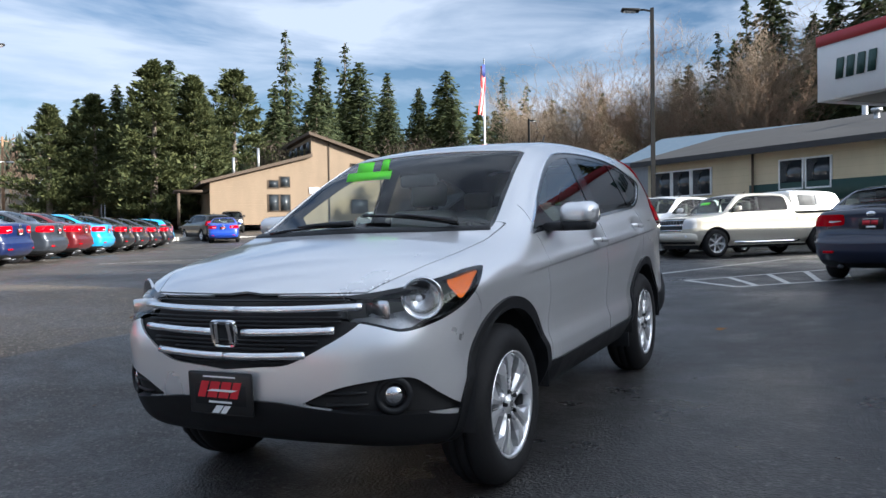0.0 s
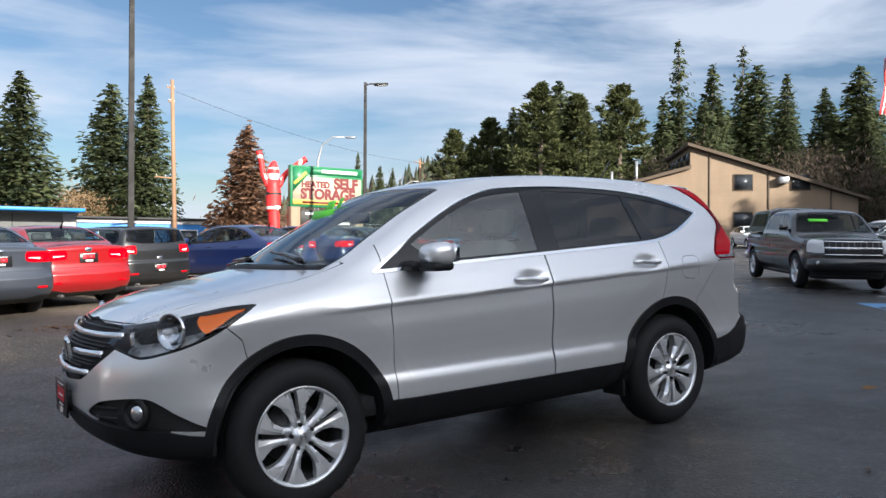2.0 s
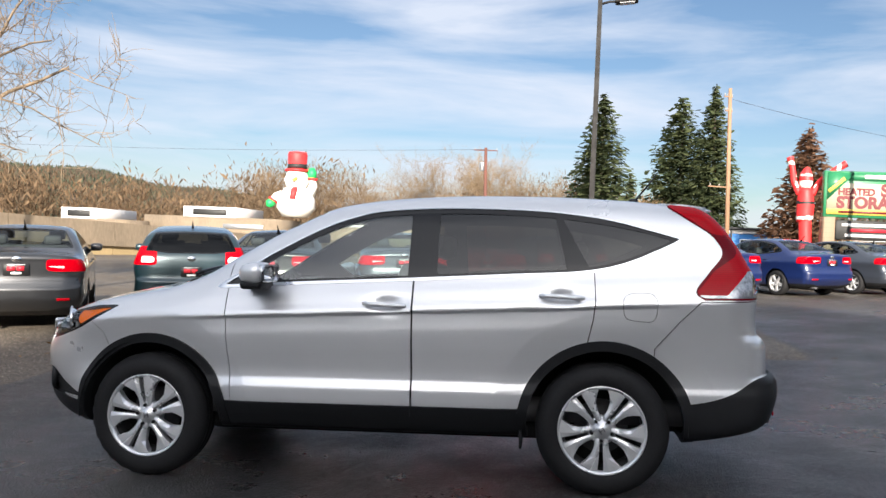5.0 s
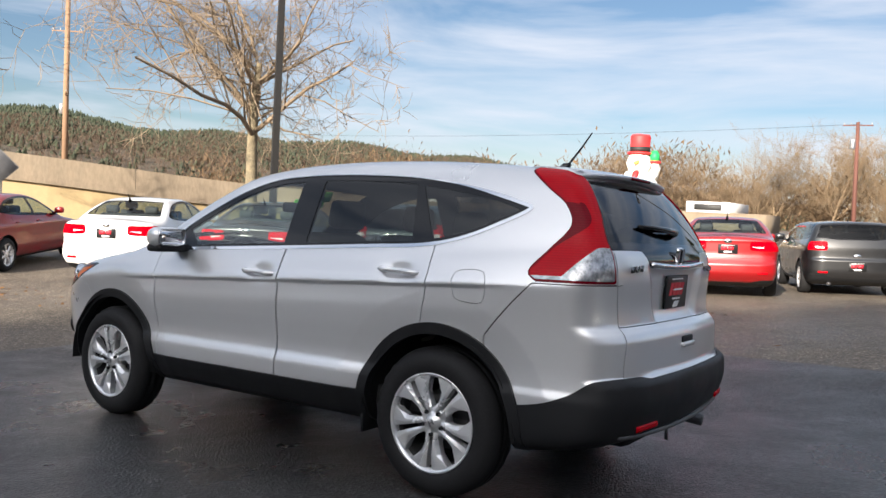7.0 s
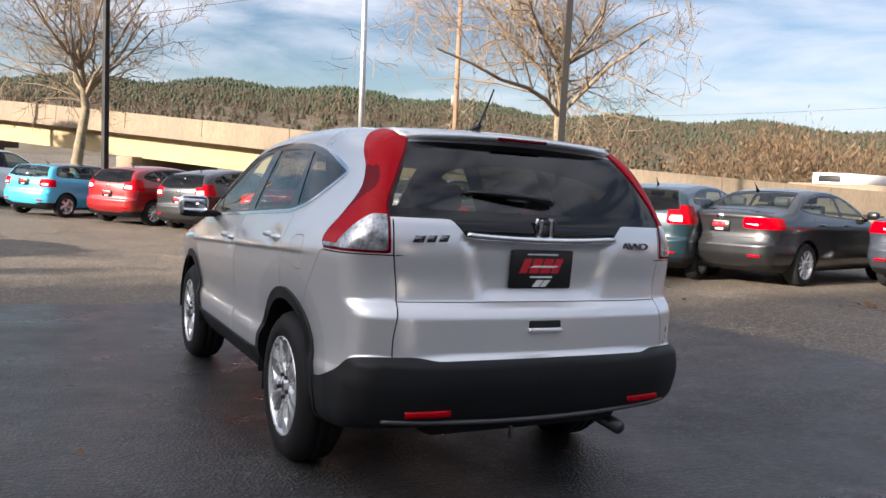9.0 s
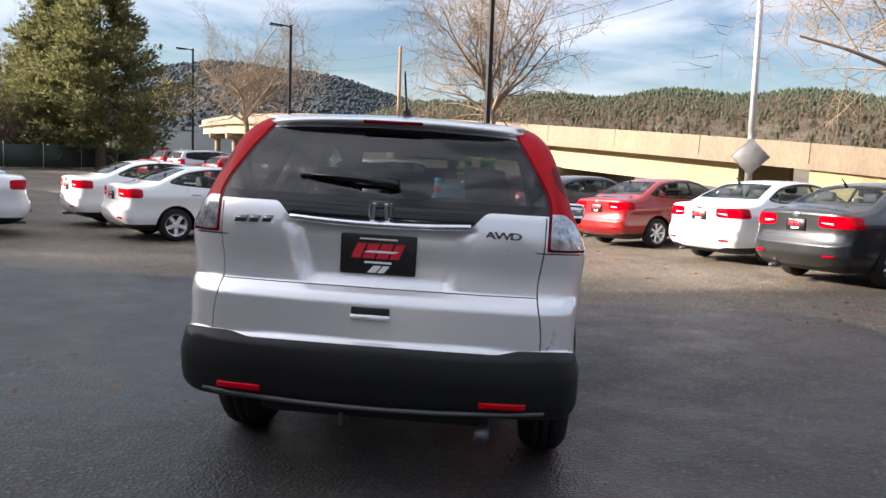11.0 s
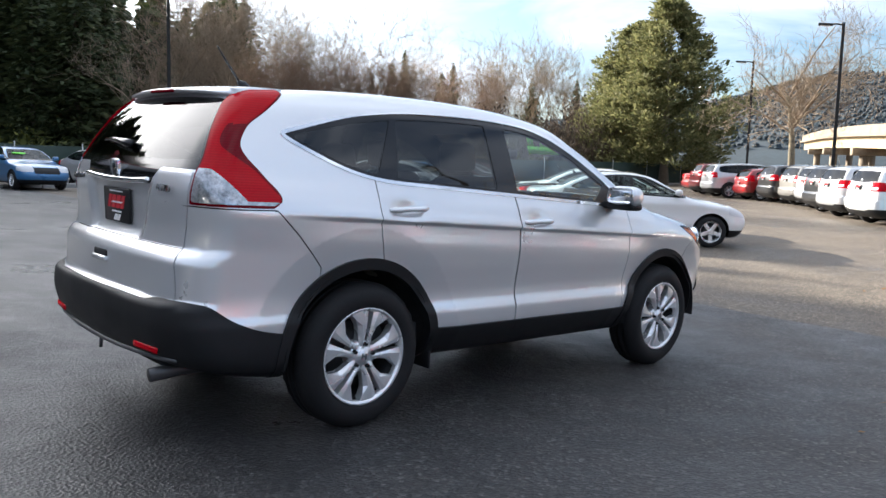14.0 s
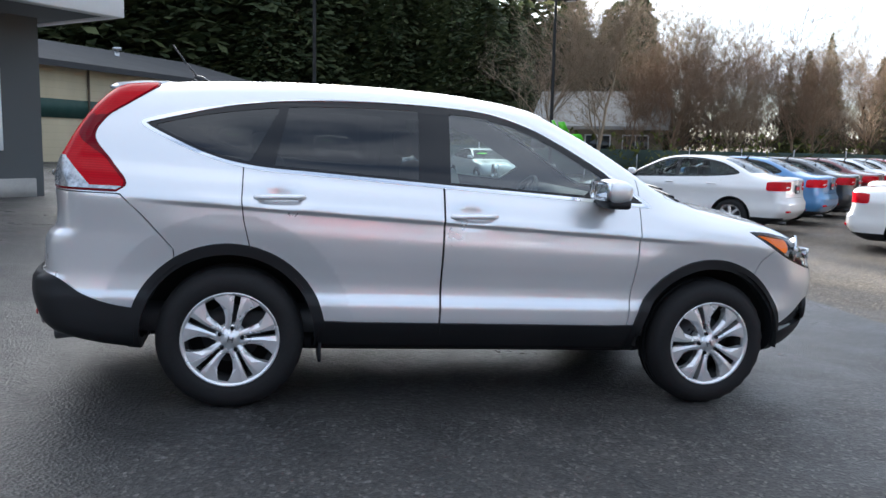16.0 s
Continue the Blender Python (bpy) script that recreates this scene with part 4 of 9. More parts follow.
for x, y, top in ((-49.2, -63.6, 15.2), (-53.2, -54.5, 16.9), (-66, -60.7, 20.3), (-49.9, -56.3, 17.9), (-46, -66, 14)):
    tree("round_pine", x, y, top, 1.15)
for x, y, top in ((-57.4, -69.8, 18.1), (-84.7, -62.1, 25.3), (-91.9, -60.3, 25.9), (-83.1, -45.8, 19.5), (-81.2, -49.2, 21.3), (-84.8, -42.7, 21.6), (-69.3, -10.4, 16), (-69.9, -6.6, 17.9), (-65.2, -3.0, 20.5), (-70.4, -0.2, 19.5), (-65.4, 1.5, 21), (-65.4, 3.9, 20.6), (-62, 8, 22), (-75, -62, 20), (-70, -52, 17.5), (-78, -56, 19), (-61, 12, 22), (-72, 6, 22), (-85.4, -117.8, 21), (-88, -70, 22), (-76, -46, 17), (-79, -39, 17)):
    tree("fir", x, y, top, 1.35)
for x, y, top in ((-89.8, -71.8, 31.8), (-95, -64.8, 30.4), (-64.7, -7.3, 17.8), (-78.5, -32.4, 19.1), (-84.1, -31.8, 19), (-64, -5, 20), (-66, 6, 21)):
    tree("sparse_fir", x, y, top, 0.95)
for k in range(16):
    tree("grey_alder" if k % 3 else "alder", -80 + 1.2 * k + (k * 7 % 5), -30 + 2.0 * k - (k * 5 % 4), 10.2 + (k * 3 % 4), 1.3)
for x, y, top, w in ((-4.8, -69.6, 15.6, 1.7), (-8.7, -84.3, 9.7, 1), (-11.7, -68.7, 15.2, 1.45), (-13.9, -65.3, 15.6, 1.25), (-29.9, -57.6, 9.5, 0.9), (-71, -126.4, 16.8, 0.8), (-73.1, -125.2, 16.3, 0.8), (-55.4, -64.9, 16, 1.2), (-58.2, -62.6, 20.1, 1.3)):
    tree("fir", x, y, top, w)
tree("cedar", -17.7, -51.8, 10.1, 1.35)
for k in range(22):
    tree("cottonwood", 34 - 1.9 * k + (k * 7 % 3), -84 - (k * 5 % 9), (7.6 if 10 < k < 16 else 5.6) + 0.6 * (k * 3 % 4 - 1), 1.5)
# by the fence, north-east
tree("shore_pine", 48.8, 28.4, 13.4, 1.05)
tree("shore_pine", 50.5, 32.3, 12.2, 1.0)
tree("shore_pine", 53.0, 35.5, 10.6, 0.9)
tree("birch", 13.1, -10.7, 8.6, 0.95)
tree("birch", 28.0, 0.6, 9.3, 1.1)
tree("birch", 36.5, 13.6, 8.6, 0.95)
for x, y, top, k in ((21.5, 37.5, 7.4, "alder"), (22.3, 38.5, 6.8, "alder"), (18.9, 37, 6.2, "alder"), (26.1, 38.5, 7.8, "alder"), (25.5, 37.4, 6.6, "grey_alder"), (24.0, 40, 7.4, "alder"), (28, 39, 6.8, "alder"), (31.5, 38, 7.0, "alder"), (20.6, 39.5, 7.6, "grey_alder"), (30, 38, 8.5, "alder"), (33, 40, 8.0, "grey_alder"), (37.7, 41, 8.3, "alder"), (56.3, 49.5, 12.1, "cottonwood"), (58, 55, 11.8, "cottonwood"), (50, 48, 9, "alder"), (53, 52, 10, "cottonwood"), (42, 46, 8.2, "alder"), (16, 35, 9, "grey_alder"), (13.5, 37, 9.5, "grey_alder"), (23, 40, 10, "grey_alder"), (28, 44, 9.5, "alder"), (62, 47, 11, "cottonwood"), (66, 44, 10, "alder")):
    tree(k, x, y, top * 0.82, 1.3)
for x, y, top in ((44.6, 47.1, 9.6), (35.3, 44, 8.4), (45.3, 54.1, 9.6), (39.6, 52.1, 8.6), (54.6, 59.4, 10.4), (25.2, 50, 13), (41.6, 50.1, 10.6), (70, 60, 11), (76, 58, 11.5), (82, 52, 11)):
    tree("fir", x, y, top, 0.95)
# dark firs that shade the lot from the south
for k, (x, y, top) in enumerate(((-3.6, 57, 22.3), (-5.6, 60, 23.6), (-7.6, 57, 23.0), (-9.8, 60, 24.4), (-12, 58, 24.2), (-14.4, 61, 25.2), (-16.8, 58, 24.6), (-19.2, 60, 25.6), (0.5, 55, 15.5), (4, 57, 14.8), (7.5, 52, 12.6), (10.2, 45, 11.2), (12.2, 44, 11.6), (14.2, 45, 10.6), (11.5, 48, 12.0), (17, 55, 12), (23, 44.4, 11.6), (-1.2, 52, 15.5), (12, 52, 15.5), (14, 54, 16.5), (16.5, 53, 14.5), (10, 55, 17), (8, 54, 17.5), (6, 56, 19), (3, 57, 20), (1, 54, 19))):
    tree("fir", x, y, top, 1.35)
for k in range(34):
    tree("fir", -2.2 - 0.6 * k, 56 + (k * 7 % 6), 22.6 + 0.09 * k + 0.5 * (k * 5 % 3), 1.75)



def shrubs():
    """Low growth along the fence and under the trees."""
    r = noise_rng(77)
    cen, way, up, siz = [], [], [], []
    for k in range(260):
        u = r.rand()
        x, y = (16 + 40 * u + r.normal(0, 1.5), 36 + 6 * u + r.normal(0, 2.2)) if k % 2 else (-30 + 46 * u, 40 + r.normal(0, 1.5))
        h = 0.5 + 1.3 * r.rand()
        for _ in range(60):
            d = r.normal(0, 1, 3)
            d = d / np.linalg.norm(d)
            cen.append((x + d[0] * h, y + d[1] * h, gz(x, min(60, y)) + h * 0.8 + d[2] * h * 0.8))
            way.append(r.normal(0, 1, 3) * 0.6)
            up.append(r.normal(0, 1, 3) * 0.6)
            siz.append(0.12 + 0.1 * r.rand())
    v, f = quads(cen, way, up, siz)
    tagged(new("shrubs", mesh_of("shrubs", v, f.tolist(), SHRUB, False)), "yellow-green shrubs and brambles along the fence", "shrubs", kind="stuff")


shrubs()


def litter():
    r = noise_rng(5)
    cen, way, up, siz = [], [], [], []
    for k in range(420):
        if k % 3 == 0:
            x, y = 0.6 + r.normal(0, 0.5), -7.2 + r.normal(0, 0.25)
        elif k % 3 == 1:
            u = r.rand()
            x, y = 3 + 9 * u + r.normal(0, 0.8), -6.2 + 4.2 * u + r.normal(0, 0.5) + 0.9
        else:
            x, y = r.uniform(-8, 9), r.uniform(-8, 6)
            if abs(x) < 2.6 and abs(y) < 1.2 or r.rand() < 0.75:
                continue
        a = r.rand() * 6.28
        cen.append((x, y, gz(x, y) + 0.014))
        way.append((math.cos(a), math.sin(a), 0.15 * r.normal()))
        up.append((-math.sin(a), math.cos(a), 0.3 * r.normal()))
        siz.append(0.03 + 0.035 * r.rand())
    v, f = quads(cen, way, up, siz)
    tagged(new("fallen_leaves", mesh_of("fallen_leaves", v, f.tolist(), LEAF_LITTER, False)), "brown fallen leaves scattered on the asphalt", "leaves", kind="stuff")


litter()

# ---- hills ----
def cone_cloud(points, tall, wide, seed, sides=5):
    """Far trees as ragged spikes."""
    r = noise_rng(seed)
    V, F = [], []
    for p in points:
        h, w = tall * (0.6 + 0.7 * r.rand()), wide * (0.7 + 0.6 * r.rand())
        a0 = r.rand() * 6.28
        k = len(V)
        for lvl, (f, q) in enumerate(((0.0, 1.0), (0.42, 0.62), (0.45, 0.8), (0.75, 0.34))):
            for i in range(sides):
                a = a0 + 6.2832 * i / sides + lvl
                j = 0.75 + 0.5 * r.rand()
                V.append((p[0] + math.cos(a) * w * q * j, p[1] + math.sin(a) * w * q * j, p[2] + h * f))
        V.append((p[0], p[1], p[2] + h))
        for lvl in range(3):
            for i in range(sides):
                F.append((k + lvl * sides + i, k + lvl * sides + (i + 1) % sides, k + (lvl + 1) * sides + (i + 1) % sides, k + (lvl + 1) * sides + i))
        for i in range(sides):
            F.append((k + 3 * sides + i, k + 3 * sides + (i + 1) % sides, k + 4 * sides))
    return V, F


def fir_cloud(points, tall, seed):
    """A wood of firs in one mesh: one sparse crown turned and scaled at each place."""
    r = noise_rng(seed)
    me = conifer_mesh("crown", seed, 10.0, 2.3, 0.04, 20, 0.36, 0.35, FIR, 0.8, 0.5)
    base = np.array([v.co[:] for v in me.vertices])
    bpy.data.meshes.remove(me)
    V = []
    for p in points:
        a, s, w = r.rand() * 6.28, tall / 10 * (0.65 + 0.6 * r.rand()), 1.0 + 0.4 * r.rand()
        c, d = math.cos(a) * s * w, math.sin(a) * s * w
        V.append(np.stack([base[:, 0] * c - base[:, 1] * d + p[0], base[:, 0] * d + base[:, 1] * c + p[1], base[:, 2] * s + p[2] - 0.4], 1))
    V = np.concatenate(V)
    k = np.arange(len(V) // 4) * 4
    return V, np.stack([k, k + 1, k + 2, k + 3], 1)


def blob_cloud(points, size, seed, n=44):
    """Far leafless woods: loose heaps of short twiggy strokes."""
    r = noise_rng(seed)
    cen, way, up, siz = [], [], [], []
    for p in points:
        s = size * (0.6 + 0.8 * r.rand())
        for _ in range(n):
            d = r.normal(0, 0.5, 3)
            cen.append((p[0] + d[0] * s, p[1] + d[1] * s, p[2] + s * 0.55 + abs(d[2]) * s * 0.9))
            way.append((r.normal(0, 0.45), r.normal(0, 0.45), 0.9))
            up.append(r.normal(0, 0.35, 3))
            siz.append(s * (0.08 + 0.09 * r.rand()))
    return quads(cen, way, up, siz)


def ridge(name, az0, az1, dist, deep, height, material, label, seed, trees=None):
    """A long hill seen between two bearings, its crest given by bearing."""
    r = noise_rng(seed)
    n, rows = 70, 10
    V, F = [], []
    az = np.radians(np.linspace(az0, az1, n))

    def at(a, t):
        d = dist + deep * t
        z = height(math.degrees(a)) * (t ** 0.8) + 3 * math.sin(a * 40 + seed) * t * (height(math.degrees(a)) > 20)
        return d * math.cos(a), d * math.sin(a), z

    for a in az:
        for k in range(rows):
            V.append(at(a, k / (rows - 1)))
        x, y, z = at(a, 1)
        V.append((x * 1.3, y * 1.3, -5))
    m = rows + 1
    F = [(i * m + k, (i + 1) * m + k, (i + 1) * m + k + 1, i * m + k + 1) for i in range(n - 1) for k in range(m - 1)]
    tagged(new(name, mesh_of(name, V, F, material)), label, "hill", kind="structure")
    pts = lambda cnt, lo, hi: [at(math.radians(az0 + (az1 - az0) * r.rand()), lo + (hi - lo) * r.rand() ** 0.8) for _ in range(cnt)]  # noqa: E731
    return pts


def hills():
    p = ridge("hill_east", -42, 12, 400, 420, spl((-42, 46), (-30, 68), (-15, 76), (-5, 70), (3, 62), (12, 40)), HILL_SOIL, "wooded hillside with bare brown trees and firs", 3)
    v, f = blob_cloud(p(4600, 0.02, 0.68), 4.2, 31, 40)
    tagged(new("bare_woods", mesh_of("bare_woods", v, f.tolist(), HILL_BROWN, False)), "leafless brown woods on the hillside", "woods", kind="stuff")
    v, f = cone_cloud(p(9000, 0.42, 1.0) + p(900, 0.05, 0.5), 5.4, 2.0, 32, 5)
    tagged(new("hill_firs", mesh_of("hill_firs", v, f, HILL_GREEN)), "dark firs on the hill's crest", "woods", kind="stuff")
    p = ridge("hill_south_east", -82, -36, 430, 450, spl((-82, 15), (-70, 34), (-58, 54), (-48, 64), (-36, 66)), HILL_SOIL, "low wooded hill with brown and green trees", 4)
    v, f = blob_cloud(p(3000, 0.02, 0.8), 5, 33, 40)
    tagged(new("bare_woods", mesh_of("bare_woods", v, f.tolist(), HILL_BROWN, False)), "leafless brown woods on the low hill", "woods", kind="stuff")
    v, f = cone_cloud(p(7600, 0.35, 1.0) + p(900, 0.0, 0.35), 5.6, 2.1, 34, 5)
    tagged(new("hill_firs", mesh_of("hill_firs", v, f, HILL_GREEN)), "dark firs on the low hill", "woods", kind="stuff")
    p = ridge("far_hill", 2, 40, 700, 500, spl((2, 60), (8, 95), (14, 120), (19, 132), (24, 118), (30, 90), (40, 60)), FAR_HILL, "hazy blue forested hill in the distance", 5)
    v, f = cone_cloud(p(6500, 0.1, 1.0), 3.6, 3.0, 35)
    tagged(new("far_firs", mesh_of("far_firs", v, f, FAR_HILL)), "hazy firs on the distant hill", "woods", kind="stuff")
    p = ridge("hill_west", -128, -108, 170, 150, spl((-128, 34), (-122, 24), (-114, 13), (-108, 4)), HILL_SOIL, "brushy hillside with scattered firs", 6)
    v, f = cone_cloud(p(240, 0.5, 1.0), 10, 2.2, 36)
    tagged(new("hill_firs", mesh_of("hill_firs", v, f, HILL_GREEN)), "scattered firs on the brushy hill", "woods", kind="stuff")
    v, f = blob_cloud(p(260, 0.0, 0.8), 5, 37)
    tagged(new("bare_woods", mesh_of("bare_woods", v, f.tolist(), HILL_BROWN, False)), "leafless brush on the hillside", "woods", kind="stuff")
    p = ridge("hill_far_west", -182, -126, 100, 110, spl((-182, 26), (-165, 20), (-150, 18), (-140, 20), (-126, 16)), HILL_SOIL, "dark wooded slope behind the buildings", 7)
    v, f = fir_cloud(p(200, 0.0, 1.0), 14, 38)
    tagged(new("hill_firs", mesh_of("hill_firs", v.tolist(), f.tolist(), FIR, False)), "dense dark firs on the slope", "woods", kind="stuff")
    p = ridge("hill_north", 62, 178, 60, 90, spl((62, 5), (68, 8), (73, 18), (79, 27), (90, 29), (120, 33), (150, 34), (178, 26)), HILL_SOIL, "steep dark forest slope", 8)
    v, f = fir_cloud(p(300, 0.0, 1.0), 13, 39)
    tagged(new("hill_firs", mesh_of("hill_firs", v.tolist(), f.tolist(), FIR, False)), "dense dark firs on the steep slope", "woods", kind="stuff")
    r = noise_rng(97)
    pts = []
    for k in range(46):
        a, d = math.radians(62 + 17 * (k + r.rand()) / 46), 62 + 12 * r.rand()
        pts.append((d * math.cos(a), d * math.sin(a), 0.0))
    v, f = fir_cloud(pts, 14, 40)
    tagged(new("hill_firs", mesh_of("hill_firs", v.tolist(), f.tolist(), FIR, False)), "dark firs at the foot of the slope", "woods", kind="stuff")
    pts = []
    for k in range(70):
        u, w = r.normal(0, 1.0), r.normal(0, 1.0)
        for h in np.arange(0.6, 4.6 - 0.9 * u * u + 0.5 * r.rand(), 0.8):
            pts.append((-9.3 + 1.7 * u, -68.5 + 1.2 * w, h))
    v, f = blob_cloud(pts, 1.0, 98, 60)
    tagged(new("bare_shrubs", mesh_of("bare_shrubs", v, f.tolist(), TAN_BRUSH, False)), "rounded leafless tan shrubs behind the shops", "shrubs", kind="stuff")



def treeline():
    """The dense leafless wood across the road."""
    r = noise_rng(91)
    pts = []
    for k in range(420):
        a, d = math.radians(-100 + 62 * r.rand()), 88 + 26 * r.rand()
        top = 4.2 + 2.2 * math.sin(a * 19) + 2.0 * r.rand() - (2.2 if math.degrees(a) > -58 else 0)
        for h in np.arange(0.3, top, 1.7):
            pts.append((d * math.cos(a), d * math.sin(a), h))
    v, f = blob_cloud(pts, 2.3, 92, 50)
    tagged(new("bare_woods", mesh_of("bare_woods", v, f.tolist(), TAN_WOODS, False)), "dense leafless tan wood across the road", "woods", kind="stuff")


def north_woods():
    """The leafless wood beyond the fence."""
    r = noise_rng(93)
    pts = []
    for k in range(720):
        deg = 34 + 42 * r.rand()
        a, d = math.radians(deg), 56 + 22 * r.rand()
        top = 2.6 + 0.7 * math.sin(deg * 0.9) + 1.6 * r.rand() + max(0, deg - 60) * 0.22
        for h in np.arange(-0.2, top, 1.5):
            pts.append((d * math.cos(a), d * math.sin(a), h))
    v, f = blob_cloud(pts, 1.35, 94, 52)
    tagged(new("bare_woods", mesh_of("bare_woods", v, f.tolist(), DARK_WOODS, False)), "dense dim leafless wood behind the fence", "woods", kind="stuff")


def west_woods():
    """The dim mixed wood behind the beige building."""
    r = noise_rng(95)
    pts = []
    for k in range(640):
        deg = 176 + 46 * r.rand()
        a, d = math.radians(deg), 74 + 20 * r.rand()
        for h in np.arange(1.5, 6.5 + 3.0 * r.rand() + 1.5 * math.sin(deg * 0.7), 1.5):
            pts.append((d * math.cos(a) + r.normal(0, 0.6), d * math.sin(a) + r.normal(0, 0.6), h))
    v, f = blob_cloud(pts, 1.5, 96, 46)
    tagged(new("bare_woods", mesh_of("bare_woods", v, f.tolist(), DARK_WOODS, False)), "dim leafless wood behind the buildings", "woods", kind="stuff")


hills()
treeline()
north_woods()
west_woods()

# ---- the raised road ----
ROAD = [(12, -70, 0.9), (20, -45, 1.5), (26.5, -29, 2.05), (30.7, -23, 2.4), (34.3, -17, 2.95), (40, -10.5, 3.5), (48, -3.5, 4.1), (58, 4.5, 4.8), (70, 13, 5.5), (83, 22, 6.2), (98, 32, 6.8), (120, 45, 7.4), (160, 66, 8)]


def along(line, gap):
    """Points at even steps along a line, with the way on."""
    p = np.array(line, float)
    s = np.r_[0, np.cumsum(np.linalg.norm(np.diff(p[:, :2], axis=0), axis=1))]
    q = np.arange(0, s[-1], gap)
    fx = [spl(*zip(s, p[:, k])) for k in range(3)]
    at = np.stack([f(q) for f in fx], 1)
    way = np.gradient(at, axis=0)
    way[:, 2] = 0
    return at, way / np.linalg.norm(way, axis=1)[:, None], q


def loft(name, at, side, section, material, parent, label=""):
    """Sweeps a section of (out, up) along points."""
    n = len(section)
    V = [tuple(p + s * o + np.array((0, 0, u))) for p, s in zip(at, side) for o, u in section]
    F = [(i * n + k, i * n + (k + 1) % n, (i + 1) * n + (k + 1) % n, (i + 1) * n + k) for i in range(len(at) - 1) for k in range(n)]
    F += [tuple(range(n))[::-1], tuple((len(at) - 1) * n + k for k in range(n))]
    me = mesh_of(name, V, F, material, False)
    bm = bmesh.new()
    bm.from_mesh(me)
    bmesh.ops.recalc_face_normals(bm, faces=bm.faces)
    bm.to_mesh(me)
    bm.free()
    return part_mesh(name, me, parent, label)


def viaduct():
    ob = thing("viaduct", None, "raised concrete road with tan beams and a stained parapet", "bridge")
    at, way, q = along(ROAD, 2.0)
    side = np.stack([way[:, 1], -way[:, 0], 0 * q], 1)      # away from the lot
    for k in range(0, len(at) - 3, 3):
        a, s = at[k:k + 4].copy(), side[k:k + 4]
        t = way[k:k + 4] * 0.02
        a[0], a[-1] = a[0] + t[0], a[-1] - t[-1]
        loft("parapet_panel", a, s, [(0, 0), (0.32, 0), (0.26, -1.02), (-0.05, -1.02)], CONCRETE, ob)
    loft("deck", at, side, [(-0.1, -1.02), (9.6, -1.02), (9.6, -1.32), (-0.1, -1.32)], CONCRETE, ob)
    k0 = int(np.searchsorted(at[:, 0], 37))
    loft("beam", at[k0:], side[k0:], [(0.75, -1.32), (1.3, -1.32), (1.3, -2.75), (0.75, -2.75)], BEAM, ob, "tan painted bridge beam")
    loft("beam", at[k0:], side[k0:], [(6.8, -1.32), (7.4, -1.32), (7.4, -2.75), (6.8, -2.75)], BEAM, ob)
    wall = at[:k0 + 1]
    for k in range(0, len(wall) - 3, 3):
        a = wall[k:k + 4].copy()
        t = way[k:k + 4] * 0.015
        a[0], a[-1] = a[0] + t[0], a[-1] - t[-1]
        loft("wall_panel", a, side[k:k + 4], [(0.12, -1.32), (0.5, -1.32), (0.5, -4.2), (0.12, -4.2)], BEAM, ob)
    loft("far_parapet", at, side, [(9.2, 0), (9.5, 0), (9.55, -1.02), (9.1, -1.02)], CONCRETE, ob)
    for k in range(k0 + 7, len(at), 11):
        p, s = at[k], side[k]
        for o in (1.4, 6.6):
            c = p + s * o
            part("column", bm_tube([(c[0], c[1], -0.6), (c[0], c[1], p[2] - 3.0)], 0.55, 14), CONCRETE, ob)
        c = p + s * 4
        part("cap_beam", bm_moved(bm_box((1.4, 8.2, 1.0), (0, 0, 0), 0.08, 1), Matrix.Translation((c[0], c[1], p[2] - 3.2)) @ Matrix.Rotation(math.atan2(way[k][1], way[k][0]), 4, "Z")), CONCRETE, ob)


viaduct()

# ---- lamp posts, poles and wires ----
def lamp_post(x, y, top, toward, double=False, square=True):
    """A dark square post with a flat lamp head on a short arm."""
    z = gz(x, y)
    ob = thing("lamp_post", Matrix.Translation((x, y, z)) @ Matrix.Rotation(toward, 4, "Z"), "dark bronze lamp post with a flat head", "lamp post", "lamp posts")
    h = top - z
    part("base", bm_lathe([(0, 0.75), (0.26, 0.75), (0.3, 0.7), (0.3, 0), (0, 0)], 20, "Z"), KERB, ob, "round concrete base")
    post = bmesh.new()
    rings = [[post.verts.new((r * a, r * b, zz)) for a, b in ((-1, -1), (1, -1), (1, 1), (-1, 1))] for r, zz in ((0.075, 0.75), (0.058, h))]
    for k in range(4):
        post.faces.new((rings[0][k], rings[0][(k + 1) % 4], rings[1][(k + 1) % 4], rings[1][k]))
    post.faces.new(rings[1])
    part("post", post, POLE, ob, smooth=False)
    for s in ((1, -1) if double else (1,)):
        part("arm", bm_tube([(0, 0, h - 0.12), (s * 0.25, 0, h - 0.05), (s * 0.45, 0, h - 0.05)], 0.035, 8), POLE, ob)
        head = part("lamp_head", bm_moved(bm_box((0.62, 0.34, 0.09), (0, 0, 0), 0.03, 2), pose(s * 0.72, 0, h - 0.05, 0, s * -4, 0)), POLE, ob)
        part("lamp_lens", bm_moved(bm_box((0.4, 0.26, 0.02), (0, 0, 0), 0.005, 1), pose(s * 0.74, 0, h - 0.105, 0, s * -4, 0)), CLEAR_LENS, head)


lamp_post(-14.3, -27.45, 8.8, math.radians(160))
lamp_post(-1.9, -17.2, 8.35, math.radians(175))
lamp_post(-22.8, -3.7, 8.8, math.radians(-70))
lamp_post(33.9, 10.6, 7.9, math.radians(115))
lamp_post(44.9, 20.1, 8.05, math.radians(115))
lamp_post(12.35, 32.1, 8.6, math.radians(-10), True)
lamp_post(9.85, -8.55, 8.3, math.radians(150))
lamp_post(19.2, 0.25, 8.3, math.radians(120))
lamp_post(0.8, 29.3, 8.5, math.radians(180))
lamp_post(-46, -17, 9.0, math.radians(180))


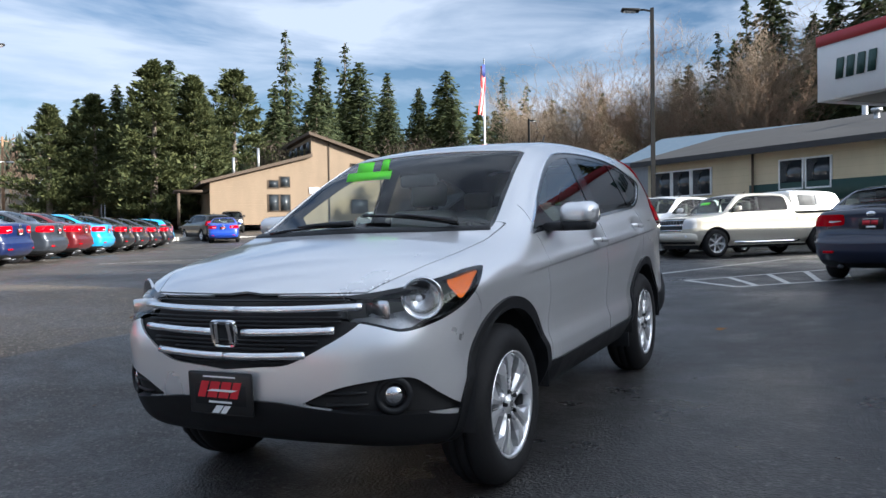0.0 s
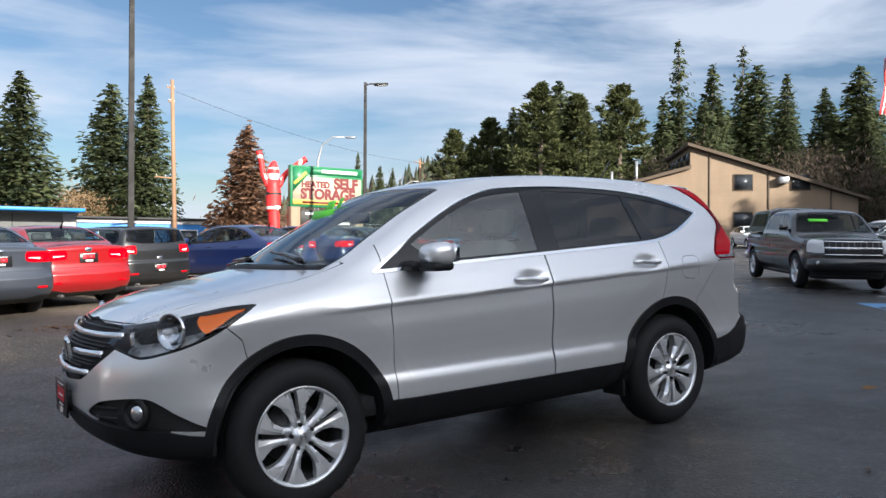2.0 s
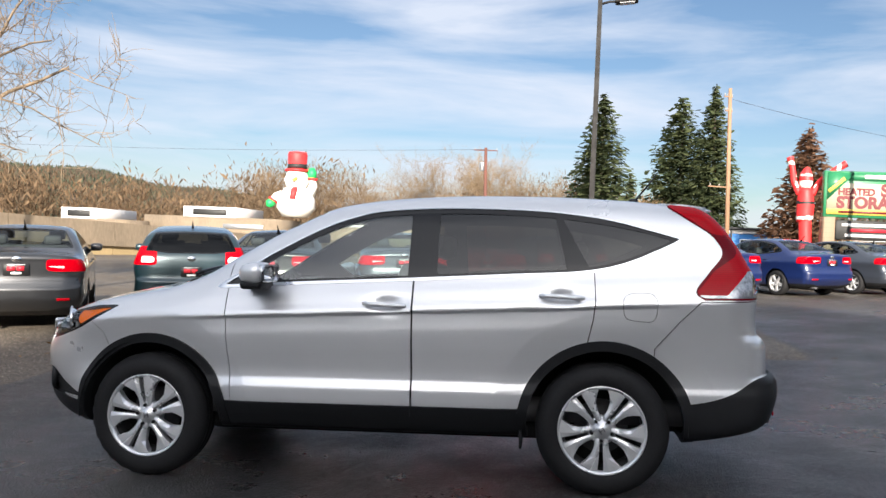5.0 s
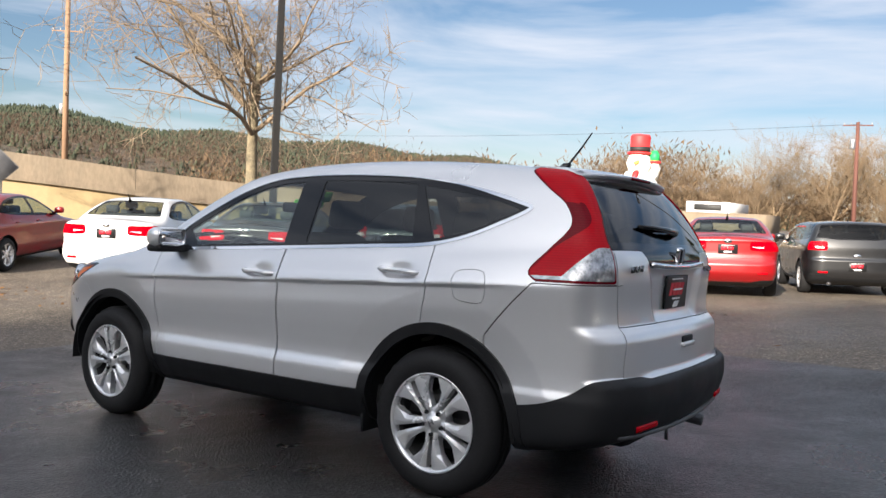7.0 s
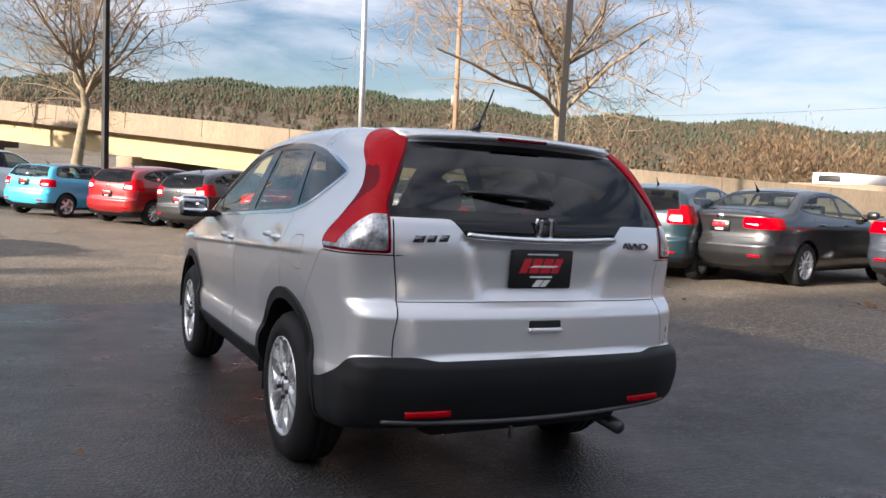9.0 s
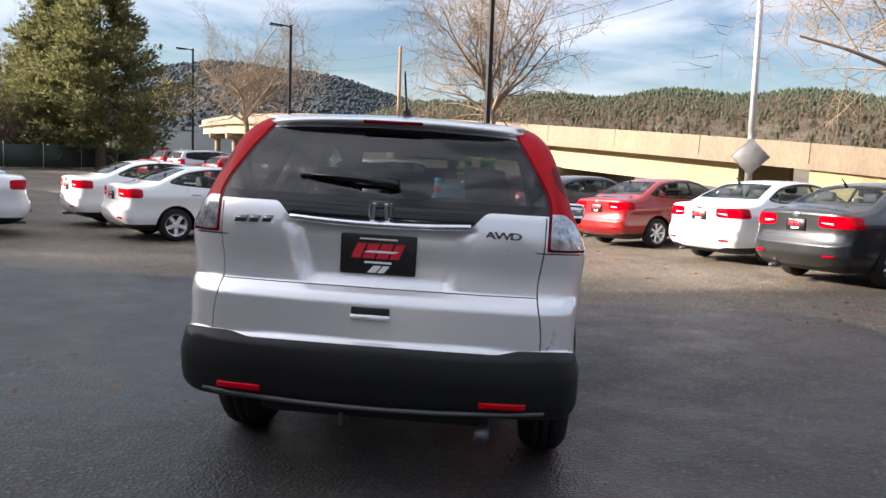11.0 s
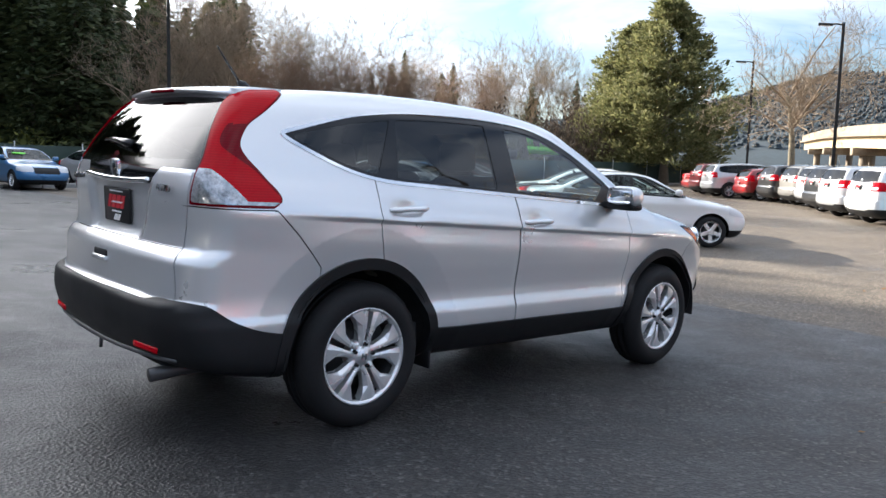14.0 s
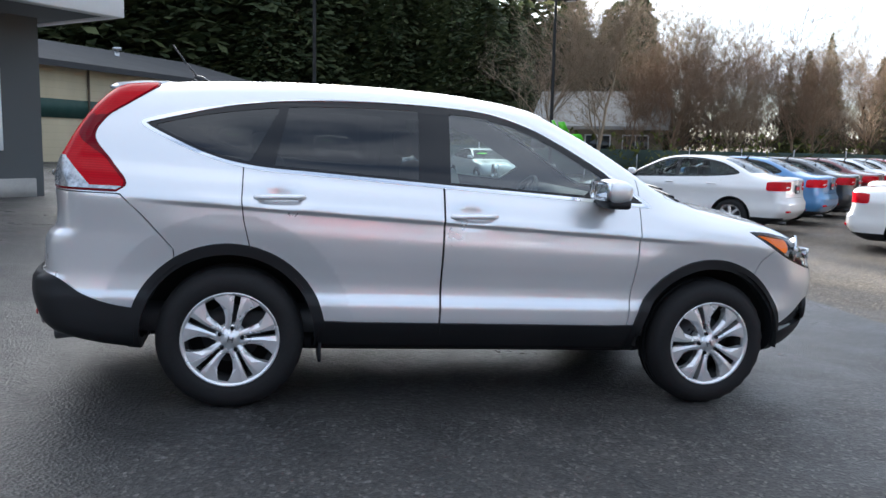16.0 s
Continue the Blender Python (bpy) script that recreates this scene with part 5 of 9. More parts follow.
def wood_pole(x, y, top, arms, material, lean=0.0, box=None, r=0.15, label="weathered wooden utility pole with crossarms"):
    z = gz(x, max(-60, y))
    ob = thing("utility_pole", Matrix.Translation((x, y, z)), label, "utility pole", "utility poles")
    h = top - z
    part("pole", bm_tube([(0, 0, 0), (lean * h * 0.5, 0, h * 0.5), (lean * h, 0, h)], [r, r * 0.88, r * 0.7], 12), material, ob)
    for zz, a, L in arms:
        d = Vector((math.cos(a), math.sin(a), 0))
        c = Vector((lean * (zz - z), 0, zz - z))
        part("crossarm", bm_tube([c - d * L[0], c + d * L[1]], 0.06, 4), material, ob, smooth=False)
        for s in (-L[0] * 0.9, L[1] * 0.9, L[1] * 0.45):
            part("insulator", bm_moved(bm_lathe([(0, 0.16), (0.035, 0.15), (0.05, 0.06), (0.02, 0.04), (0.02, 0)], 8, "Z"), Matrix.Translation(c + d * s + Vector((0, 0, 0.05)))), KERB, ob)
    if box:
        part("transformer", bm_moved(bm_lathe([(0, 0.8), (0.2, 0.78), (0.23, 0.7), (0.23, 0.05), (0.18, 0), (0, 0)], 16, "Z"), Matrix.Translation((lean * (box - z) + 0.32, 0.1, box - z))), GALV, ob, "grey can-shaped transformer")
    return ob


wood_pole(5.6, -67.7, 10.35, ((10.1, math.radians(5), (1.1, 1.1)),), RED_POLE, 0.03, 8.2, 0.19, "red-brown wooden utility pole with one crossarm")
wood_pole(-12.9, -53.2, 13.2, ((12.6, 0.5, (0.2, 0.5)), (11.6, 0.5, (0.2, 0.4)), (6.2, 0.4, (0.2, 1.6))), WOOD_POLE, 0.02, None, 0.17)
wood_pole(55.5, -29.8, 17.5, ((8.6, math.radians(150), (0.1, 2.4)), (13.5, 0.6, (1.2, 1.2))), WOOD_POLE, 0.015, 7.2, 0.24)
wood_pole(-48, -76, 12, ((11.6, 0.3, (1.0, 1.0)),), WOOD_POLE, 0.0, None, 0.16)
wood_pole(54.0, 8.0, 9.8, (), WOOD_POLE, 0.0, None, 0.16, "plain wooden pole beyond the viaduct")


def wires():
    def sag(p, q, drop):
        return [Vector(p).lerp(Vector(q), t) - Vector((0, 0, drop * 4 * t * (1 - t))) for t in np.linspace(0, 1, 15)]

    for p, q, d in (((5.6, -67.7, 10.2), (90, -60, 10), 1.0), ((22.4, -11.2, 9.6), (98, 28, 14), 1.6), ((22.4, -11.2, 9.0), (98, 28, 13), 1.8), ((-12.9, -53.2, 12.4), (-48, -76, 11.6), 0.8), ((-48, -76, 11.6), (-95, -90, 12), 1.0)):
        bm = bm_tube(sag(p, q, d), 0.014, 4)
        me = bpy.data.meshes.new("power_line")
        bm.to_mesh(me)
        bm.free()
        me.materials.append(POLE)
        tagged(new("power_line", me), "thin dark power line between the poles", "power line", "power lines")


wires()


def white_pole():
    z = gz(22.4, -8.6)
    ob = thing("sign_post", Matrix.Translation((22.4, -8.6, z)), "tall pale steel pole with the back of a diamond sign", "sign post")
    part("pole", bm_tube([(0, 0, 0), (0.1, 0.02, 5), (0.25, 0.05, 11)], [0.13, 0.11, 0.08], 16), GALV, ob)
    part("sign_back", bm_moved(bm_box((0.9, 0.012, 0.9), (0, 0, 0), 0.03, 1), pose(-0.16, 0.05, 2.1, 0, 0, 70) @ pose(0, 0, 0, 0, 45, 0)), SIGN_GREY, ob, "bare back of a diamond road sign")
    part("sign_bracket", bm_box((0.04, 0.1, 1.2), (-0.12, 0.05, 2.2)), GALV, ob)


white_pole()


def flag_pole():
    z = gz(-48.5, -21.4)
    ob = thing("flag_pole", Matrix.Translation((-48.5, -21.4, z)), "pale flagpole with a limp striped flag", "flagpole")
    h = 14.05 - z
    part("pole", bm_tube([(0, 0, 0), (0, 0, h)], [0.11, 0.05], 14), GALV, ob)
    part("ball", bm_lathe([(0, 0.12), (0.08, 0.08), (0.1, 0), (0.08, -0.08), (0, -0.12)], 14, "Z"), GALV, ob)
    for k in range(7):
        x = 0.08 + 0.11 * k
        m = NYLON_RED if k % 2 == 0 else NYLON_WHITE
        pts = [(0.05 + x * (0.4 + 0.6 * t), 0.12 * math.sin(5 * t + k), h - 0.6 - 3.6 * t) for t in np.linspace(0.18 if k < 4 else 0.0, 1, 8)]
        part("flag_stripe", ribbon(pts, 0.13, 0.02, (0.2, 1, 0)), m, ob)
    part("flag_corner", ribbon([(0.28, 0.1, h - 0.5), (0.3, 0.12, h - 1.4)], 0.4, 0.03, (0.2, 1, 0)), FLAG_BLUE, ob)


flag_pole()


def street_lamp(x, y, top, toward, reach=2.2):
    ob = thing("street_lamp", Matrix.Translation((x, y, gz(max(-400, x), max(-60, y)))) @ Matrix.Rotation(toward, 4, "Z"), "pale steel street lamp with a curved arm", "street lamp", "street lamps")
    h = top - gz(max(-400, x), max(-60, y))
    part("post", bm_tube([(0, 0, 0), (0, 0, h * 0.8), (0.3, 0, h * 0.93), (reach * 0.5, 0, h), (reach, 0, h)], [0.11, 0.08, 0.06, 0.05, 0.04], 10), GALV, ob)
    part("lamp_head", bm_box((0.7, 0.3, 0.14), (reach + 0.25, 0, h - 0.02), 0.05, 2), GALV, ob)


for x, y, top, a in ((-41.5, -69.5, 8.6, 2.6), (-52, -76, 8.2, 2.6), (-38, -84, 9.4, 2.7), (-22.5, -50, 9.6, 2.6), (58, 31, 9.5, 0.4)):
    street_lamp(x, y, top, a)

# ---- buildings ----
def frame_of(p, q, z):
    """A pose at p with x along the wall to q and y into the building."""
    return Matrix.Translation((p[0], p[1], z)) @ Matrix.Rotation(math.atan2(q[1] - p[1], q[0] - p[0]), 4, "Z")


def window(parent, x, z, w, h, frame=None, y=-0.02, bars=1):
    fm = frame or BROWN_TRIM
    wn = part("window", bm_box((w, 0.06, h), (x, y, z)), WINDOW_DARK, parent, "dark window pane")
    for s in (-1, 1):
        part("window_frame", bm_box((0.07, 0.1, h + 0.14), (x + s * (w / 2 + 0.035), y, z), 0.01, 1), fm, wn)
        part("window_frame", bm_box((w, 0.1, 0.07), (x, y, z + s * (h / 2 + 0.035)), 0.01, 1), fm, wn)
    for k in range(bars):
        part("mullion", bm_box((0.05, 0.09, h), (x - w / 2 + w * (k + 1) / (bars + 1), y - 0.005, z)), fm, wn)


def prism(outline, deep):
    """An outline in x, z pushed into the building."""
    return bm_plate(outline, deep)


def wooden_house():
    m = frame_of((-63.6, -31.4), (-46.5, -46.2), 2.3) @ Matrix.Diagonal((1, -1, 1, 1))
    ob = thing("wooden_building", m, "tan wood-sided building with a single-slope roof", "building")
    L, a = 22.6, 11.6
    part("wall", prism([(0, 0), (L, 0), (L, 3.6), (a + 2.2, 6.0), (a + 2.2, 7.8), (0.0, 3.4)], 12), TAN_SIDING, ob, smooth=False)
    part("roof", bm_plate([(-0.7, 3.25), (a + 2.5, 7.98), (a + 2.5, 8.25), (-0.7, 3.52)], 13, pose(0, -0.5, 0)), BROWN_TRIM, ob, "brown sloping roof", smooth=False)
    part("lower_roof", bm_plate([(a + 2.2, 6.0), (L + 0.8, 3.45), (L + 0.8, 3.7), (a + 2.2, 6.3)], 13, pose(0, -0.5, 0)), BROWN_TRIM, ob, smooth=False)
    for k in range(4):
        part("clerestory_pane", bm_box((0.05, 2.4, 1.0), (a + 2.26, 1.7 + 2.7 * k, 6.95)), WINDOW_DARK, ob)
    for x, z, w, h in ((9.4, 4.8, 1.5, 1.3), (4.7, 4.8, 1.5, 1.3), (4.7, 1.6, 1.5, 1.2), (9.4, 1.6, 1.5, 1.2), (17.2, 1.9, 0.85, 1.4), (16.2, 1.9, 0.85, 1.4), (17.2, 3.55, 0.8, 0.6), (16.2, 3.75, 0.8, 0.85)):
        window(ob, x, z, w, h, BROWN_TRIM, -0.03, 0)
    for x in (7.3, 12.2, 2.2):
        part("corner_board", bm_box((0.14, 0.08, 3.4 + 0.33 * x), (x, -0.03, (3.4 + 0.33 * x) / 2)), BROWN_TRIM, ob)
    part("window_cooler", bm_box((0.8, 0.7, 0.55), (6.2, -0.35, 4.95), 0.03, 1), GALV, ob, "boxy air conditioner on the wall")
    part("wall_sign", bm_box((0.9, 0.05, 0.6), (13.6, -0.04, 3.0), 0.01, 1), WHITE, ob)
    part("porch", bm_box((3.2, 3, 0.2), (L + 1.2, 2, 2.9)), BROWN_TRIM, ob)
    part("porch_wall", bm_box((0.25, 0.25, 2.8), (L + 2.5, 0.8, 1.4)), BROWN_TRIM, ob)
    part("chimney_pipe", bm_tube([(L - 2.4, 3, 4), (L - 2.4, 3, 6.1)], 0.12, 10), GALV, ob)
    part("chimney_pipe", bm_tube([(L - 4.6, 3, 4.5), (L - 4.6, 3, 7.0)], 0.12, 10), GALV, ob)


wooden_house()


def tan_hall():
    m = frame_of((-34.2, -6.4), (-12.5, 26.0), 0.5)
    ob = thing("metal_building", m, "long beige metal-sided building with a dark roof", "building")
    L = 59.5
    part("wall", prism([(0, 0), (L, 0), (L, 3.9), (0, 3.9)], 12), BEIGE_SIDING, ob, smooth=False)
    part("roof", bm_moved(bm_plate([(-0.7, 3.8), (6.0, 5.5), (12.7, 3.8), (12.7, 4.05), (6.0, 5.75), (-0.7, 4.05)], L + 1.0), Matrix(((0, 1, 0, -0.5), (1, 0, 0, 0), (0, 0, 1, 0), (0, 0, 0, 1)))), DARK_ROOF, ob, "dark shallow-pitched roof", smooth=False)
    part("wall_band", bm_box((L - 6, 0.06, 0.75), (L / 2 + 3, -0.035, 2.2)), GREEN_BAND, ob, "dark green wall band")
    for x in (1.0, 2.2, 3.4, 8.0, 9.2):
        window(ob, x, 2.9, 1.0, 1.1, WHITE, -0.03, 0)
    for x in (6.2, 14, 22, 30, 38, 46, 54):
        part("downpipe", bm_tube([(x, -0.1, 0), (x, -0.1, 3.9)], 0.05, 8), BROWN_TRIM, ob)
    board = part("wall_sign", bm_box((3.4, 0.1, 0.85), (L - 3.4, -0.06, 3.3), 0.01, 1), SIGN_CREAM, ob, "cream sign board with red letters")
    part("sign_square", bm_box((0.5, 0.03, 0.7), (L - 4.75, -0.12, 3.3)), SIGN_GREEN, board)
    lettering("letter", "SELF STORAGE", 0.42, SIGN_MAROON, pose(L - 3.1, -0.12, 3.3, 90), board, 0.01)
    for x in (9, 21, 33, 52):
        part("roof_vent", bm_join(bm_tube([(x, 4, 4.7), (x, 4, 5.5)], 0.12, 10), bm_tube([(x, 4, 5.5), (x, 4, 5.65)], 0.22, 12)), GALV, ob)


tan_hall()


def blue_shed():
    m = frame_of((-42.5, -9.6), (-36.5, 7.4), 1.0)
    ob = thing("metal_shed", m, "grey metal shed with a blue roof", "building")
    part("wall", prism([(0, 0), (18, 0), (18, 4.2), (0, 4.2)], 10), GREY_METAL, ob, smooth=False)
    part("roof", bm_moved(bm_plate([(-0.4, 4.1), (5, 6.0), (10.4, 4.1), (10.4, 4.3), (5, 6.2), (-0.4, 4.3)], 19), Matrix(((0, 1, 0, -0.5), (1, 0, 0, 0), (0, 0, 1, 0), (0, 0, 0, 1)))), BLUE_METAL, ob, smooth=False)
    part("roof_vent", bm_tube([(12, 4, 5.5), (12, 4, 6.8)], 0.15, 10), GALV, ob)


blue_shed()


def dealership():
    """The office whose front runs slantwise behind the camera's way."""
    a, b = (-12.4, 1.78), (-3.7, 10.8)
    z = gz(-9, 8) - 0.1
    m = frame_of(a, b, z)
    ob = thing("dealer_office", m, "charcoal office building with a white sign fascia", "building")
    L, h = math.dist(a, b), 4.85 - z
    fz = 3.6 - z
    part("wall", bm_moved(prism([(0.3, 0), (L - 0.65, 0), (L - 0.65, h - 0.1), (0.3, h - 0.1)], 13), pose(0, 1.5, 0)), GREY_WALL, ob, smooth=False)
    part("plinth", bm_box((L - 1.1, 0.1, 0.35), (L / 2 - 0.3, 1.46, 0.2)), KERB, ob, "pale concrete plinth")
    part("fascia", bm_box((L, 0.25, h - fz), (L / 2, 0.0, (h + fz) / 2), 0.01, 1), FASCIA, ob, "white sign fascia")
    part("fascia_side", bm_box((0.25, 15, h - fz), (0.12, 7.6, (h + fz) / 2)), FASCIA, ob)
    part("fascia_side", bm_box((0.25, 15, h - fz), (L - 0.12, 7.6, (h + fz) / 2)), FASCIA, ob)
    part("fascia_band", bm_box((L + 0.02, 0.29, 0.2), (L / 2, 0, h - 0.1)), RED_BAND, ob, "red band along the fascia")
    part("soffit", bm_box((L - 0.3, 14.6, 0.1), (L / 2, 7.4, fz + 0.06)), GREY_WALL, ob)
    part("flat_roof", bm_box((L - 0.4, 14.6, 0.12), (L / 2, 7.4, h - 0.25)), DARK_ROOF, ob)
    for k in range(4):
        part("fascia_mark", bm_plate([(-0.09, -0.19), (0.07, -0.19), (0.11, 0.19), (-0.05, 0.19)], -0.02, pose(0.55 + 0.24 * k, -0.13, fz + 0.55)), GREEN_BAND, ob)
    for x, w in ((2.2, 2.0), (4.9, 2.2), (7.6, 2.0)):
        window(ob, x, 1.5, w, 2.0, WHITE, 1.46, 1)
    window(ob, L - 2.1, 1.75, 1.2, 1.6, WHITE, 1.46, 0)
    part("glass_door", bm_box((1.1, 0.06, 2.1), (9.4, 1.46, 1.06)), WINDOW_DARK, ob, "dark glass door")


dealership()


def blue_shops():
    """A dark flat-roofed shop with a blue roof edge, and a lower blue one beside it."""
    ob = thing("flat_roofed_shop", frame_of((2.3, -60.0), (-7.7, -60.0), 1.0), "low charcoal shop with a bright blue roof edge", "building", "shops across the road")
    part("wall", bm_box((9.3, 7, 2.9), (5.2, 3.6, 1.35)), GREY_WALL, ob, smooth=False)
    part("pale_end", bm_box((0.9, 0.1, 2.8), (9.35, 0.06, 1.35)), KERB, ob, "pale end of the wall")
    part("roof_edge", bm_box((10.2, 9.2, 0.24), (5.0, 2.6, 2.95), 0.02, 1), BLUE_TRIM, ob, "bright blue roof edge")
    for x in (1.6, 3.6, 5.6):
        part("panel_joint", bm_box((0.05, 0.04, 2.7), (x, 0.09, 1.35)), DARK_ROOF, ob)
    ob = thing("blue_shop", frame_of((-7.8, -61.5), (-20.5, -61.0), 0.8), "low bright blue shop with white window frames", "building", "shops across the road")
    part("wall", bm_box((12.6, 7, 2.7), (6.3, 3.5, 1.3)), BLUE_TRIM, ob, smooth=False)
    part("roof_edge", bm_box((12.8, 7.6, 0.16), (6.3, 3.3, 2.76), 0.02, 1), DARK_ROOF, ob, "dark flat roof edge")
    part("fascia", bm_box((12.7, 0.1, 0.3), (6.3, -0.054, 2.5)), FASCIA, ob, "white fascia under the roof")
    for x in (2.2, 5.0, 8.4, 11.0):
        window(ob, x, 1.3, 1.3, 1.1, WHITE, -0.04, 0)
    part("drain_pipe", bm_tube([(7.0, -0.2, 0), (7.0, -0.2, 2.6)], 0.08, 8), DARK_ROOF, ob)


blue_shops()


def low_houses():
    m = frame_of((15.0, 41.6), (21.4, 37.9), 0.4)
    ob = thing("grey_house", m, "grey house with a pale roof behind the fence", "house")
    part("wall", bm_box((7.2, 7, 2.4), (3.6, 3.5, 1.2)), CONCRETE, ob)
    part("roof", bm_moved(bm_plate([(-0.5, 2.3), (3.5, 4.6), (7.5, 2.3), (7.5, 2.5), (3.5, 4.8), (-0.5, 2.5)], 8.2), Matrix(((0, 1, 0, -0.5), (1, 0, 0, 0), (0, 0, 1, 0), (0, 0, 0, 1)))), KERB, ob, "pale weathered roof", smooth=False)
    for x in (1.4, 3.6, 5.8):
        window(ob, x, 1.4, 1.4, 1.1, WHITE, -0.03, 1)
    for (x, y, w, h, lab, mm) in ((28.5, -62.0, 12, 2.5, "pale flat showroom with plain signs", CONCRETE), (38, -58, 8, 1.9, "low pale showroom wing", CONCRETE), (16, -66, 9, 2.2, "pale showroom wing beside the inflatable", CONCRETE)):
        b = thing("showroom", Matrix.Translation((x, y, 0.3)), lab, "building", "showrooms")
        part("wall", bm_box((w, 6, h), (0, 0, h / 2)), mm, b)
        part("parapet", bm_box((w * 0.4, 6.2, 0.9), (0, 0.0, h + 0.4), 0.02, 1), FASCIA, b, "white sign parapet")
        part("sign_bar", bm_box((w * 0.25, 0.1, 0.5), (0, 3.12, h + 0.4), 0.02, 1), NYLON_BLACK, b)
        part("sign_bar", bm_box((w * 0.3, 0.1, 0.4), (-w * 0.25, 3.03, h * 0.7), 0.02, 1), GALV, b)


low_houses()

# ---- signs and inflatables ----
def storage_sign():
    p, q = Vector((-12.6, -32.1, 0)), Vector((-16.7, -32.3, 0))
    z = gz(-14, -32)
    w = (q - p).length
    m = Matrix.Translation((*(p.xy + q.xy) / 2, z)) @ Matrix.Rotation(math.atan2(p.y - q.y, p.x - q.x) + math.pi, 4, "Z")
    ob = thing("roadside_sign", m, "green-framed storage sign over a black message board", "sign")
    zb, zt = 3.3 - z, 5.35 - z
    part("frame", bm_box((w, 0.3, zt - zb), (0, 0, (zt + zb) / 2), 0.03, 1), SIGN_GREEN, ob, "green sign frame")
    for f in (-1,):
        y = f * 0.17
        part("sign_face", bm_box((w - 0.24, 0.04, 1.35), (0, y, zb + 0.83)), SIGN_CREAM, ob, "cream sign face")
        part("top_strip", bm_box((w - 0.24, 0.03, 0.34), (0, y, zt - 0.24)), SIGN_GREEN, ob)
        part("phone_bar", bm_box((w * 0.5, 0.02, 0.17), (w * 0.16, y - 0.03, zt - 0.24)), WHITE, ob)
        part("corner_flash", bm_plate([(-w / 2 + 0.12, zb + 0.75), (-w / 2 + 0.12, zt - 0.1), (-w / 2 + 1.25, zt - 0.1)], -0.03, pose(0, y - 0.012, 0)), SIGN_GREEN, ob)
        part("name_bar", bm_moved(bm_box((0.9, 0.02, 0.16)), pose(-w / 2 + 0.5, y - 0.05, zb + 1.42, 0, -42, 0)), SIGN_YELLOW, ob)
        part("yellow_strip", bm_box((w - 0.24, 0.02, 0.24), (0, y - 0.02, zb + 0.24)), SIGN_YELLOW, ob)
        part("web_bar", bm_box((w * 0.7, 0.02, 0.1), (0, y - 0.035, zb + 0.24)), SIGN_MAROON, ob)
        lettering("letter", "HEATED", 0.42, SIGN_MAROON, pose(-w * 0.17, y - 0.03, zb + 1.12, 90), ob, 0.01, weight=0.05)
        lettering("letter", "SELF", 0.72, SIGN_MAROON, pose(w * 0.25, y - 0.03, zb + 1.2, 90), ob, 0.012, weight=0.05)
        lettering("letter", "STORAGE", 0.7, SIGN_MAROON, pose(0.02, y - 0.03, zb + 0.64, 90), ob, 0.012, weight=0.05)
    part("message_board", bm_box((w * 0.72, 0.24, 0.85), (0, 0, zb - 0.55), 0.02, 1), NYLON_BLACK, ob, "black message board")
    for k, (mm, ww) in enumerate(((WHITE, 0.6), (PLATE_RED, 0.45), (WHITE, 0.58))):
        part("message_bar", bm_box((w * ww, 0.02, 0.13), (0.05 * k, -0.135, zb - 0.33 - 0.23 * k)), mm, ob)
    for s in (-1, 1):
        part("sign_pillar", bm_box((0.5, 0.5, zb), (s * (w / 2 - 0.25), 0, zb / 2), 0.02, 1), TAN_SIDING, ob)


storage_sign()


def air_dancer():
    """A red inflatable tube figure in a Santa suit as plain shapes."""
    z = gz(-12.1, -32.9)

    def fine(points, radii, n=28, sides=14):
        t, u = np.linspace(0, 1, len(points)), np.linspace(0, 1, n)
        p = np.array(points, float)
        return bm_tube([tuple(float(np.interp(u, t, p[:, k])[i]) for k in range(3)) for i in range(n)], [float(q) for q in np.interp(u, t, radii)], sides)

    bms = [fine([(0, 0, 0), (0.08, 0, 1.4), (0.02, 0, 2.55), (0.0, 0, 2.6), (0.02, 0, 3.3), (0.0, 0, 3.9), (0, 0, 4.15)], [0.25, 0.27, 0.28, 0.36, 0.38, 0.32, 0.16], 90, 20),
           fine([(0, 0, 4.0), (0, 0, 4.15), (0, 0, 4.4), (0, 0, 4.65), (0.03, 0, 4.85), (0.08, 0, 4.98)], [0.2, 0.27, 0.3, 0.26, 0.17, 0.07], 48, 20),
           fine([(-0.25, 0, 3.75), (-0.5, 0, 4.3), (-0.58, 0, 4.9), (-0.72, 0, 5.45)], [0.15, 0.14, 0.13, 0.15], 36, 14), fine([(0.27, 0, 3.75), (0.6, 0, 4.35), (1.1, 0, 4.8), (1.62, 0, 5.15)], [0.15, 0.14, 0.13, 0.16], 36, 14)]
    me = bpy.data.meshes.new("air_dancer")
    bm = bm_join(*bms)
    bm.to_mesh(me)
    bm.free()
    for mm in (NYLON_RED, NYLON_WHITE, NYLON_BLACK):
        me.materials.append(mm)
    for p in me.polygons:
        p.use_smooth = True
        c = p.center
        arm = abs(c.x) > 0.43
        if not arm and 3.28 < c.z < 3.42:
            p.material_index = 2
        elif (arm and (5.1 < c.z < 5.25 if c.x < 0 else 1.25 < c.x < 1.4)) or (not arm and abs(c.x) < 0.42 and (2.58 < c.z < 2.74 or 4.56 < c.z < 4.66 or (4.05 < c.z < 4.34 and abs(c.y) > 0.08))):
            p.material_index = 1
    ob = tagged(new("air_dancer", me), "red inflatable tube figure with raised arms", "inflatable")
    ob.matrix_world = Matrix.Translation((-12.1, -32.9, z)) @ Matrix.Rotation(math.pi - 0.27, 4, "Z")


air_dancer()


